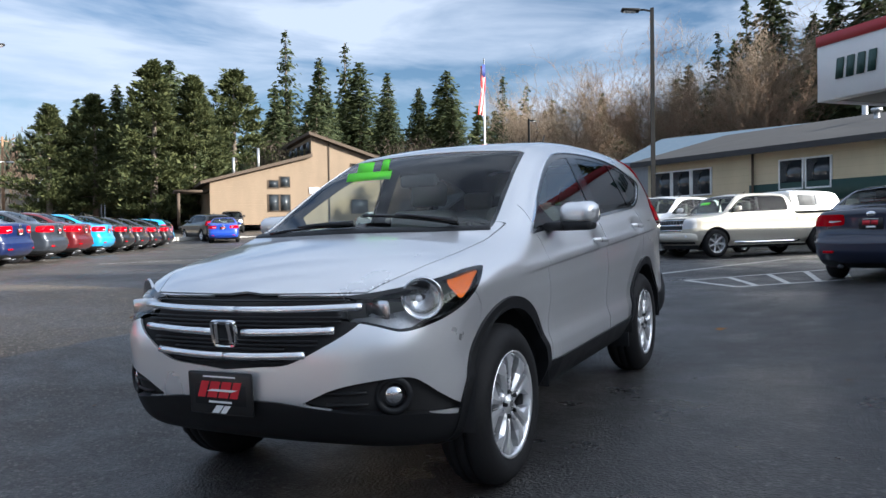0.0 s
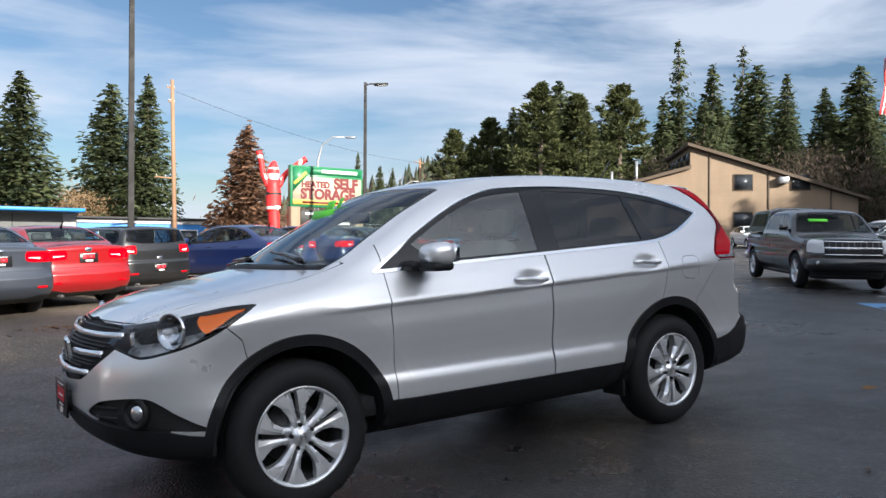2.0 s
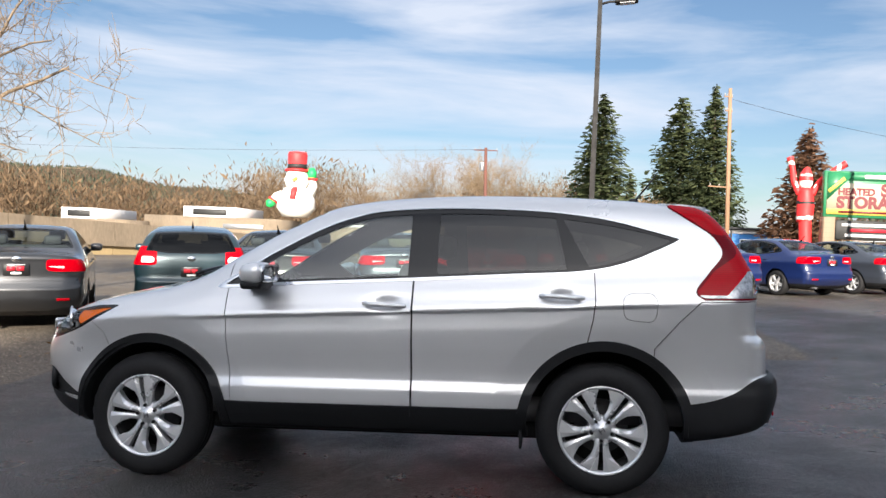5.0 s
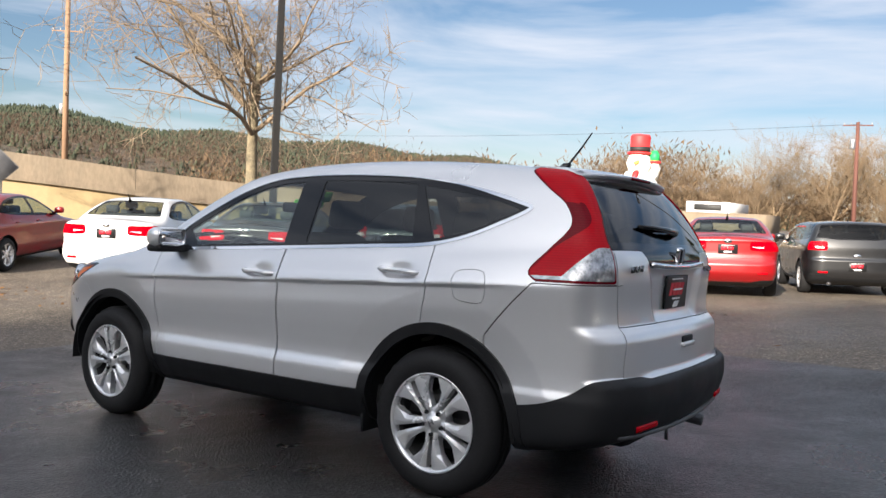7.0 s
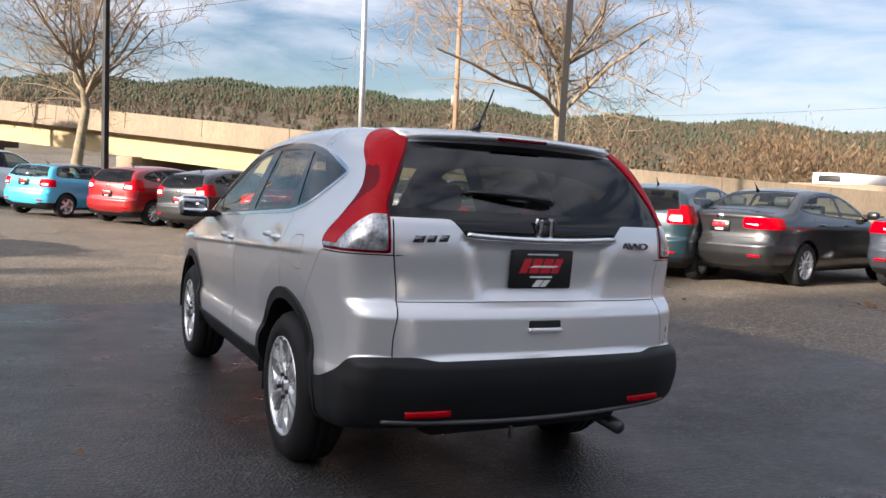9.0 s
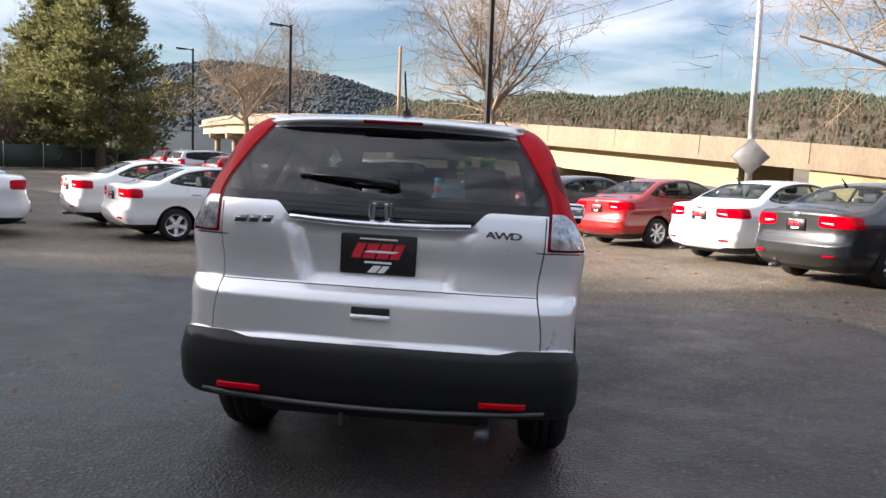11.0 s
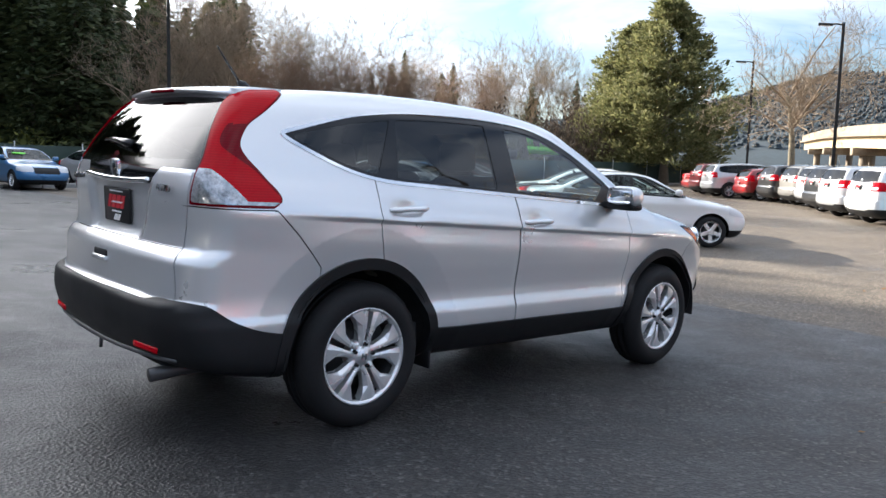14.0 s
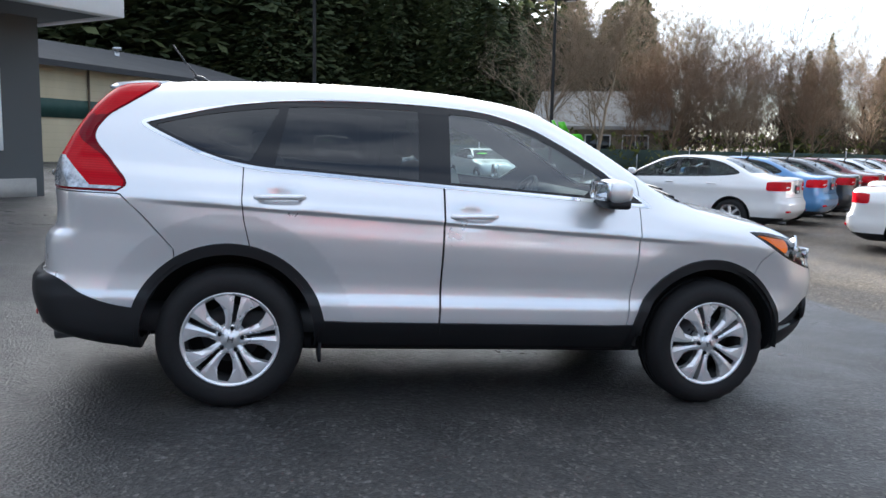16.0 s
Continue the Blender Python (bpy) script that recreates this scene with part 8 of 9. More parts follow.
    for k, ch in enumerate("AWD"):
        lettering("drive_badge", ch, 0.05, BADGE, pose(surface_x(0.5, 1.12, False) - 0.005, -0.455 - k * 0.052, 1.118, 90, 0, -90 - 6) @ Matrix.Diagonal((1.35, 0.8, 1, 1)), car, 0.003)
    # rear wiper, front wipers, washer, aerial, spoiler lamp
    arm = [(surface_x(abs(y), z, False) - d, y, z) for y, z, d in ((-0.06, 1.3, 0.012), (-0.03, 1.305, 0.03), (0.1, 1.315, 0.034), (0.2, 1.32, 0.028), (0.36, 1.325, 0.014))]
    part("rear_wiper", bm_join(bm_tube(arm, [0.022, 0.02, 0.014, 0.012, 0.006], 8), bm_tube([(surface_x(abs(y), 1.318, False) - 0.01, y, 1.318) for y in (0.0, 0.12, 0.24, 0.36)], 0.008, 6)), GLOSS_BLACK, car, "black rear wiper")
    top = lambda x, y: float(SUV_TOP(x)) - 0.13 * y * y  # noqa: E731
    for y0, y1, x0 in ((0.55, -0.02, 1.13), (0.0, -0.58, 1.2)):
        line = [(x0 - 0.05 * t + 0.0, y0 + (y1 - y0) * t, top(x0 - 0.05 * t, y0 + (y1 - y0) * t) + 0.022) for t in np.linspace(0, 1, 9)]
        part("wiper", bm_join(bm_tube(line, 0.008, 6), bm_tube([(p[0] + 0.02, p[1], p[2] + 0.012) for p in line[:6]], [0.016, 0.014, 0.012, 0.01, 0.008, 0.006], 6)), GLOSS_BLACK, car, "black windscreen wiper")
    part("cowl", ribbon([(1.235 - 0.3 * y * y, y, top(1.235 - 0.3 * y * y, y) + 0.002) for y in np.linspace(-0.7, 0.7, 25)], 0.07, 0.012, (0.3, 0, 1)), CLADDING, car, "black cowl panel")
    part("aerial", bm_join(bm_tube([(-1.53, 0, 1.63), (-1.55, 0, 1.655), (-1.58, 0, 1.665)], [0.03, 0.022, 0.01], 10), bm_tube([(-1.56, 0, 1.655), (-1.64, 0, 1.75), (-1.7, 0, 1.83)], [0.007, 0.0055, 0.004], 8)), GLOSS_BLACK, car, "thin black roof aerial")
    ys = np.linspace(-0.57, 0.57, 27)
    bm = bmesh.new()
    rows = []
    for y in ys:
        e = (y / 0.57) ** 2
        back = -1.985 + 0.05 * e + 0.05 * e ** 6
        zt = float(SUV_TOP(-1.72)) - 0.07 * y * y
        rows.append([bm.verts.new((x, y, z)) for x, z in ((-1.66, zt + 0.012), (-1.78, zt + 0.006), (-1.9, zt - 0.012), (back + 0.012, zt - 0.026), (back, zt - 0.033), (back + 0.006, zt - 0.046), (back + 0.05, zt - 0.05), (-1.82, zt - 0.035), (-1.66, zt - 0.005))])
    for r0, r1 in zip(rows, rows[1:]):
        for i in range(9):
            bm.faces.new((r0[i], r0[(i + 1) % 9], r1[(i + 1) % 9], r1[i]))
    bm.faces.new(rows[0])
    bm.faces.new(rows[-1][::-1])
    bmesh.ops.recalc_face_normals(bm, faces=bm.faces)
    spoiler = part("roof_spoiler", bm, SILVER, car, "silver roof spoiler over the rear window")
    part("high_brake_lamp", bm_box((0.02, 0.26, 0.014), (-1.976, 0, float(SUV_TOP(-1.72)) - 0.041), 0.004), DARK_RED_LENS, spoiler, "dark red brake lamp")
    suv_inside(car)
    # painted price on the windscreen
    for y, w, t, dz in ((-0.34, 0.11, 0.05, 0.0), (-0.2, 0.05, 0.05, 0.0), (-0.26, 0.3, 0.035, -0.06)):
        x = 0.52
        m = pose(x + 0.012 - dz * 1.6, y, top(x, y) + 0.008 + dz, 0, 0, 0) @ pose(0, 0, 0, 0, 61 - 90, 0)
        part("windscreen_decal", bm_moved(bm_box((0.002, w, t * 1.6), (0, 0, 0), 0.0), m), GREEN_DECAL, car, "fluorescent green price decal")
    return car


silver_suv()


# ---- the other cars on the lot ----
def car_paint(name, col, metal=0.0):
    return paint(name, col, metal, 0.3)


PAINT = {"black": car_paint("black_paint", (0.01, 0.0105, 0.012)), "slate": car_paint("slate_grey_paint", (0.045, 0.053, 0.07), 0.3), "graphite": car_paint("graphite_paint", (0.034, 0.036, 0.04), 0.5),
         "white": car_paint("white_paint", (0.8, 0.8, 0.8)), "red": car_paint("red_paint", (0.24, 0.003, 0.005)), "silver": car_paint("pale_silver_paint", (0.55, 0.56, 0.58), 0.5), "aqua": car_paint("light_blue_paint", (0.05, 0.4, 0.62)),
         "teal": car_paint("dark_teal_paint", (0.012, 0.034, 0.044), 0.3), "deep": car_paint("deep_blue_paint", (0.007, 0.016, 0.075)), "blue": car_paint("mid_blue_paint", (0.06, 0.2, 0.42), 0.2), "royal": car_paint("royal_blue_paint", (0.015, 0.06, 0.4)), "sky": car_paint("bright_blue_paint", (0.03, 0.32, 0.6)),
         "maroon": car_paint("maroon_paint", (0.12, 0.01, 0.014), 0.2), "beige": car_paint("champagne_paint", (0.62, 0.58, 0.49), 0.15), "navy": car_paint("navy_paint", (0.012, 0.018, 0.045)), "greige": car_paint("grey_brown_paint", (0.3, 0.29, 0.27), 0.5)}
WORD = {"black": "black", "slate": "slate-grey", "graphite": "dark grey", "white": "white", "red": "bright red", "silver": "silver", "aqua": "light blue", "teal": "dark teal", "deep": "deep blue", "blue": "blue", "royal": "royal blue", "sky": "bright sky-blue", "maroon": "maroon", "beige": "champagne", "navy": "navy", "greige": "grey-brown"}
CABIN_GLASS = pane("car_glass", (0.62, 0.69, 0.67), 1.45)
PRIVACY = pane("privacy_glass", (0.08, 0.085, 0.09), 1.45)

KIND = {
    "sedan": dict(
        top=((2.25, 0.62), (2.0, 0.78), (1.6, 0.9), (1.1, 0.98), (0.95, 1.02), (0.5, 1.24), (0.15, 1.4), (-0.2, 1.455), (-0.6, 1.46), (-1.0, 1.42), (-1.4, 1.28), (-1.75, 1.13), (-1.95, 1.1), (-2.2, 1.085), (-2.4, 1.0)),
        wide=((0.15, 0.7), (0.3, 0.82), (0.5, 0.87), (0.62, 0.865), (0.72, 0.87), (0.85, 0.885), (0.95, 0.855), (1.05, 0.81), (1.2, 0.74), (1.35, 0.65), (1.5, 0.55)),
        nose=((0.15, 1.95), (0.3, 2.12), (0.5, 2.2), (0.65, 2.18), (0.8, 2.08), (0.95, 1.9)), tail=((0.2, -2.05), (0.32, -2.25), (0.48, -2.35), (0.6, -2.35), (0.66, -2.31), (0.8, -2.28), (0.95, -2.28), (1.05, -2.3), (1.12, -2.24), (1.2, -2.1)),
        axles=(1.38, -1.33), R=0.32, track=0.76, dlo=((0.88, 0.985), (0.88, 0.985), (0.2, 1.01), (-0.6, 1.045), (-1.15, 1.085), (-1.42, 1.13), (-1.36, 1.18), (-1.05, 1.315), (-0.6, 1.385), (-0.2, 1.39), (0.1, 1.34), (0.45, 1.18)), pillars=(-0.22, -1.02),
        screen=(1.0, 0.24), back=(-1.06, -1.7), lamp=(0.83, 1.0, 0.36, -1.96), head=(0.62, 0.8, 0.42, 1.72), lip=0.36, doors=(0.83, -0.22, -1.12), plate=(0.86, 0.32), gate=None),
    "hatch": dict(
        top=((2.0, 0.65), (1.8, 0.8), (1.5, 0.93), (1.15, 1.0), (1.0, 1.04), (0.6, 1.26), (0.25, 1.42), (-0.1, 1.485), (-0.6, 1.5), (-1.1, 1.47), (-1.5, 1.42), (-1.8, 1.36), (-2.0, 1.3)),
        wide=((0.15, 0.7), (0.3, 0.81), (0.5, 0.855), (0.65, 0.85), (0.85, 0.87), (0.95, 0.85), (1.05, 0.81), (1.2, 0.745), (1.35, 0.67), (1.5, 0.57)),
        nose=((0.15, 1.75), (0.3, 1.92), (0.5, 2.0), (0.7, 1.97), (0.85, 1.85), (0.98, 1.65)), tail=((0.2, -1.8), (0.32, -1.98), (0.5, -2.06), (0.64, -2.06), (0.7, -2.01), (0.85, -2.0), (1.0, -1.98), (1.15, -1.9), (1.3, -1.78), (1.42, -1.66), (1.5, -1.55)),
        axles=(1.27, -1.27), R=0.315, track=0.75, dlo=((0.92, 1.0), (0.92, 1.0), (0.2, 1.03), (-0.6, 1.07), (-1.2, 1.12), (-1.5, 1.2), (-1.42, 1.29), (-1.05, 1.385), (-0.5, 1.42), (-0.1, 1.41), (0.2, 1.35), (0.5, 1.21)), pillars=(-0.16, -0.95),
        screen=(1.05, 0.32), back=(1.06, 1.4), lamp=(0.88, 1.16, 0.5, -1.6), head=(0.66, 0.86, 0.42, 1.5), lip=0.4, doors=(0.85, -0.16, -1.02), plate=(0.78, 0.3), gate=0.62),
    "wagon": dict(
        top=((2.15, 0.7), (2.0, 0.82), (1.7, 0.93), (1.35, 0.99), (1.15, 1.03), (0.8, 1.24), (0.5, 1.39), (0.2, 1.435), (-0.4, 1.45), (-1.0, 1.44), (-1.6, 1.42), (-2.0, 1.39), (-2.2, 1.36)),
        wide=((0.15, 0.72), (0.3, 0.83), (0.5, 0.88), (0.65, 0.87), (0.85, 0.885), (0.95, 0.87), (1.05, 0.83), (1.2, 0.775), (1.35, 0.72), (1.5, 0.63)),
        nose=((0.15, 1.9), (0.3, 2.05), (0.5, 2.12), (0.7, 2.12), (0.85, 2.04), (0.98, 1.85)), tail=((0.2, -1.9), (0.32, -2.08), (0.5, -2.16), (0.66, -2.16), (0.72, -2.13), (0.9, -2.12), (1.0, -2.1), (1.15, -2.05), (1.3, -1.99), (1.42, -1.92), (1.5, -1.8)),
        axles=(1.36, -1.31), R=0.32, track=0.77, dlo=((1.02, 1.0), (1.02, 1.0), (0.2, 1.02), (-0.8, 1.05), (-1.7, 1.08), (-1.86, 1.12), (-1.82, 1.3), (-1.75, 1.36), (-1.0, 1.385), (-0.2, 1.395), (0.35, 1.37), (0.6, 1.27)), pillars=(-0.1, -0.95),
        screen=(1.2, 0.52), back=(1.06, 1.36), lamp=(0.86, 1.03, 0.5, -1.95), head=(0.68, 0.92, 0.45, 1.7), lip=0.42, doors=(0.9, -0.1, -1.0), plate=(0.56, 0.3), gate=0.64),
    "mini": dict(
        top=((1.95, 0.7), (1.8, 0.82), (1.5, 0.92), (1.15, 0.98), (0.95, 1.02), (0.65, 1.22), (0.4, 1.36), (0.1, 1.4), (-0.5, 1.405), (-1.0, 1.39), (-1.4, 1.365), (-1.8, 1.32)),
        wide=((0.15, 0.72), (0.3, 0.81), (0.5, 0.855), (0.65, 0.845), (0.85, 0.86), (0.95, 0.845), (1.05, 0.8), (1.2, 0.74), (1.35, 0.67), (1.5, 0.57)),
        nose=((0.15, 1.7), (0.3, 1.86), (0.5, 1.92), (0.7, 1.92), (0.85, 1.83), (0.98, 1.6)), tail=((0.2, -1.68), (0.32, -1.86), (0.5, -1.93), (0.64, -1.92), (0.7, -1.88), (0.9, -1.86), (1.0, -1.82), (1.15, -1.73), (1.3, -1.62), (1.4, -1.52)),
        axles=(1.25, -1.25), R=0.31, track=0.75, dlo=((0.88, 0.98), (0.88, 0.98), (0.1, 1.0), (-0.8, 1.04), (-1.45, 1.07), (-1.52, 1.12), (-1.4, 1.3), (-1.0, 1.345), (-0.2, 1.36), (0.3, 1.33), (0.5, 1.24)), pillars=(-0.3, -5.0),
        screen=(1.0, 0.42), back=(1.03, 1.34), lamp=(0.8, 1.0, 0.52, -1.6), head=(0.68, 0.9, 0.42, 1.5), lip=0.42, doors=(0.78, -0.3, -0.3), plate=(0.9, 0.34), gate=0.6),
    "suv": dict(
        top=((2.35, 0.85), (2.2, 0.98), (1.9, 1.07), (1.5, 1.12), (1.3, 1.15), (0.9, 1.4), (0.5, 1.6), (0.2, 1.67), (-0.4, 1.7), (-1.0, 1.69), (-1.6, 1.66), (-2.0, 1.62), (-2.3, 1.57)),
        wide=((0.2, 0.75), (0.35, 0.86), (0.5, 0.91), (0.7, 0.9), (0.95, 0.92), (1.05, 0.905), (1.15, 0.87), (1.3, 0.81), (1.5, 0.73), (1.65, 0.66), (1.8, 0.55)),
        nose=((0.2, 2.1), (0.35, 2.24), (0.55, 2.32), (0.8, 2.32), (0.95, 2.25), (1.1, 2.05)), tail=((0.25, -2.1), (0.38, -2.26), (0.55, -2.34), (0.7, -2.34), (0.76, -2.29), (0.95, -2.29), (1.1, -2.27), (1.25, -2.22), (1.45, -2.1), (1.6, -1.98), (1.7, -1.86)),
        axles=(1.42, -1.38), R=0.36, track=0.8, dlo=((1.1, 1.13), (1.1, 1.13), (0.2, 1.15), (-0.8, 1.19), (-1.6, 1.24), (-1.86, 1.3), (-1.84, 1.48), (-1.7, 1.54), (-1.0, 1.59), (-0.2, 1.6), (0.3, 1.56), (0.65, 1.4)), pillars=(-0.12, -1.05),
        screen=(1.32, 0.55), back=(1.22, 1.56), lamp=(0.98, 1.24, 0.55, -1.98), head=(0.86, 1.02, 0.45, 1.85), lip=0.5, doors=(0.95, -0.12, -1.1), plate=(1.08, 0.32), gate=0.68),
    "truck": dict(
        top=((2.8, 1.0), (2.65, 1.12), (2.3, 1.18), (1.9, 1.22), (1.65, 1.26), (1.3, 1.52), (1.0, 1.74), (0.7, 1.81), (0.2, 1.83), (-0.4, 1.82), (-0.75, 1.78), (-0.86, 1.6), (-0.95, 1.28), (-1.2, 1.25), (-2.0, 1.26), (-2.9, 1.28)),
        wide=((0.35, 0.8), (0.5, 0.92), (0.7, 0.96), (0.9, 0.95), (1.1, 0.965), (1.2, 0.955), (1.3, 0.91), (1.45, 0.86), (1.65, 0.79), (1.8, 0.7), (1.95, 0.6)),
        nose=((0.35, 2.6), (0.5, 2.74), (0.7, 2.8), (0.9, 2.78), (1.1, 2.74), (1.2, 2.6)), tail=((0.4, -2.72), (0.52, -2.82), (0.6, -2.86), (0.68, -2.86), (0.72, -2.78), (0.9, -2.77), (1.1, -2.78), (1.25, -2.78), (1.4, -2.75)),
        axles=(1.82, -1.82), R=0.4, track=0.84, dlo=((1.4, 1.27), (1.4, 1.27), (0.5, 1.28), (-0.3, 1.3), (-0.62, 1.31), (-0.68, 1.38), (-0.62, 1.64), (-0.5, 1.7), (0.2, 1.72), (0.65, 1.7), (0.95, 1.6)), pillars=(0.36, -5.0),
        screen=(1.68, 1.0), back=None, lamp=(0.85, 1.2, 0.8, -2.68), head=(0.82, 1.08, 0.6, 2.42), lip=0.55, doors=(1.28, 0.34, -0.66), plate=(0.64, 0.3), gate=0.72)}


def car_field(k):
    T, W, N, L = spl(*k["top"]), spl(*k["wide"]), spl(*k["nose"]), spl(*k["tail"])
    front, rear = k["axles"]
    low = k["R"] * 0.62

    def field(p):
        x, y, z = p[:, 0], np.abs(p[:, 1]), p[:, 2]
        slope = (T(x + 0.02) - T(x - 0.02)) / 0.04
        top = (z - T(x) + 0.09 * y * y) / np.sqrt(1 + slope * slope)
        side = y - W(z) + 0.06 * np.maximum(0, x - front + 0.25) ** 2 + 0.07 * np.maximum(0, rear + 0.1 - x) ** 2
        nose = (x - N(z) + 0.18 * y * y + 1.3 * np.maximum(0, y - 0.5) ** 2) * 0.9
        tail = (L(z) + 0.1 * y * y + 1.0 * np.maximum(0, y - 0.55) ** 2 - x) * 0.9
        s = smax(top, side, 0.1)
        s = smax(s, nose, 0.12)
        s = smax(s, tail, 0.08)
        return smax(s, low - z, 0.08)

    return field


def plain_wheel(R, style):
    r, h = R * 0.66, 0.1
    tyre = bm_lathe([(r - 0.01, -h), (R - 0.03, -h - 0.005), (R - 0.005, -h + 0.03), (R, 0), (R - 0.005, h - 0.03), (R - 0.03, h + 0.003), (r + 0.02, h + 0.005), (r - 0.01, h - 0.01)], 30)
    bms = [bm_lathe([(r - 0.02, -h), (r - 0.03, h - 0.06), (r - 0.012, h - 0.012), (r + 0.004, h - 0.002), (r + 0.002, h - 0.03), (r - 0.01, -h)], 30)]
    n = (5, 10, 7)[style]
    wide = (0.075, 0.028, 0.05)[style]
    for i in range(n):
        bms.append(bm_moved(bm_box((r - 0.03, 0.03, wide), ((r + 0.02) / 2, h - 0.035, 0), 0.008, 1), pose(0, 0, 0, 0, 360 * i / n + 20, 0)))
    bms.append(bm_lathe([(0, h - 0.012), (0.05, h - 0.014), (0.07, h - 0.03), (0.07, h - 0.07)], 14))
    # dark plate filling the rim, standing in for the shade behind the spokes
    dark = bm_lathe([(0, -0.02), (r - 0.03, -0.02), (r - 0.03, -0.04), (0, -0.04)], 20)
    return tyre, bm_join(*bms), dark


MADE = {}


def kept_mesh(name, bm, material, smooth=True):
    me = bpy.data.meshes.new(name)
    bm.to_mesh(me)
    bm.free()
    me.materials.append(material)
    me.polygons.foreach_set("use_smooth", [smooth] * len(me.polygons))
    return me


def kind_of_car(kind):
    """The meshes of one kind of car, made once: rows of (name, mesh, painted, label), and its wheel."""
    if kind in MADE:
        return MADE[kind]
    k = KIND[kind]
    fld = car_field(k)
    x1, x0, zt = max(b for _, b in k["nose"]), min(b for _, b in k["tail"]), max(b for _, b in k["top"])
    sh = Shell(fld, (x0, 0, k["R"] * 0.5), (x1, 0.95, zt), (0.052, 0.055, 0.045), (x0 + 0.8, x1 - 0.85), 0.75)
    W = spl(*k["wide"])
    R = k["R"]
    for xc in k["axles"]:
        sh.cut(lambda x, y, z: R * 1.17 - np.hypot(x - xc, z - R), "hole", ("body",), lambda x, y, z: y > 0.5)
    dlo = rounded(k["dlo"], 4)
    win = lambda x, y, z: (y > 0.4) & (z > 0.9)  # noqa: E731
    sh.cut(lambda x, y, z: inside(dlo, x, z) + 0.012, "trim", ("body",), win)
    sh.cut(lambda x, y, z: inside(dlo, x, z) - 0.018, "glass_f", ("trim",))
    p0, p1 = k["pillars"]
    sh.cut(lambda x, y, z: 0.035 - np.abs(x - p0), "trim", ("glass_f",))
    sh.cut(lambda x, y, z: p0 - x, "glass_r", ("glass_f",))
    sh.cut(lambda x, y, z: 0.02 - np.abs(x - p1 + (1.3 - z) * 0.35), "trim", ("glass_r",))
    s0, s1 = k["screen"]
    ws = lambda x, y, z: np.minimum(np.minimum(s0 - 0.25 * y * y - x, x - s1 + 0.12 * y * y), W(z) - 0.085 - y)  # noqa: E731
    sh.cut(ws, "trim", ("body",), lambda x, y, z: (z > 0.9) & (x > -0.3))
    sh.cut(lambda x, y, z: ws(x, y, z) - 0.02, "screen", ("trim",), lambda x, y, z: (x > s1 - 0.1) & (y < W(z) - 0.05))
    if k["back"]:
        b0, b1 = k["back"]
        if k["gate"] is None:
            bk = lambda x, y, z: np.minimum(np.minimum(b0 + 0.1 * y * y - x, x - b1 - 0.22 * y * y), W(z) - 0.1 - y)  # noqa: E731
        else:
            bk = lambda x, y, z: np.minimum(np.minimum(z - b0 - 0.03 * step(0.3, 0.6, y), b1 - 0.06 * y * y - z), W(z) - 0.12 - y)  # noqa: E731
        sh.cut(bk, "trim", ("body",), lambda x, y, z: (x < -0.6) & (z > 0.95))
        sh.cut(lambda x, y, z: bk(x, y, z) - 0.018, "back", ("trim",), lambda x, y, z: (x < -0.6) & (y < W(z) - 0.06))
    z0, z1, y0, xa = k["lamp"]
    lp = lambda x, y, z: np.minimum(np.minimum(z - z0 - 0.25 * np.maximum(0, 0.6 - y) ** 2, z1 - 0.12 * np.maximum(0, x - xa + 0.12) - z), np.minimum(y - y0, xa - x))  # noqa: E731
    sh.cut(lp, "tail_lamp", ("body",), lambda x, y, z: x < xa + 0.15)
    sh.cut(lambda x, y, z: np.minimum(lp(x, y, z) - 0.035, (z1 + z0) / 2 - 0.01 - z), "reverse_lamp", ("tail_lamp",), lambda x, y, z: y < y0 + 0.24)
    h0, h1, hy, hx = k["head"]
    hd = lambda x, y, z: np.minimum(np.minimum(z - h0 - 0.16 * np.maximum(0, x1 - 0.2 - x), h1 + 0.12 * np.maximum(0, x1 - 0.1 - x) - z), np.minimum(y - hy, x - hx))  # noqa: E731
    sh.cut(hd, "head_lamp", ("body",), lambda x, y, z: x > hx - 0.15)
    gy = 0.6 if kind == "truck" else 0.42
    sh.cut(lambda x, y, z: np.minimum(np.minimum(z - h0 + 0.06, h1 + (0.04 if kind == "truck" else -0.03) - z), np.minimum(gy - y, x - 1.2)), "grille", ("body",), lambda x, y, z: (x > 1.2) & (z < h1 + 0.1))
    lip = k["lip"]
    sh.cut(lambda x, y, z: np.minimum(lip + 0.05 * step(0.35, 0.6, y) - 0.08 - z, 0.5 - np.abs(y) * 0), "lower", ("body",), lambda x, y, z: (x < k["axles"][1] - 0.2) & (z < lip + 0.1))
    sh.cut(lambda x, y, z: np.minimum(0.36 - z, x - k["axles"][0] - 0.2), "lower", ("body",), lambda x, y, z: x > 1.2)
    sh.cut(lambda x, y, z: R * 0.8 - z, "lower")
    if kind == "truck":
        sh.cut(lambda x, y, z: np.minimum(np.minimum(0.8 - y, -1.02 - x), np.minimum(x + 2.7, z - 1.1)), "bed", ("body",))
    d0, d1, d2 = k["doors"]
    belt = k["dlo"][0][1] + 0.06
    for a, b in ((d0, d1), (d1, d2)):
        if a != b:
            o = [(a, belt + 0.1), (a, 0.5), (a - 0.06, R * 0.85), (b + (0.28 if b == d2 and kind not in ("mini", "truck") else 0.0), R * 0.85), (b + 0.03 * (b == d2), 0.72), (b, belt + 0.1)]
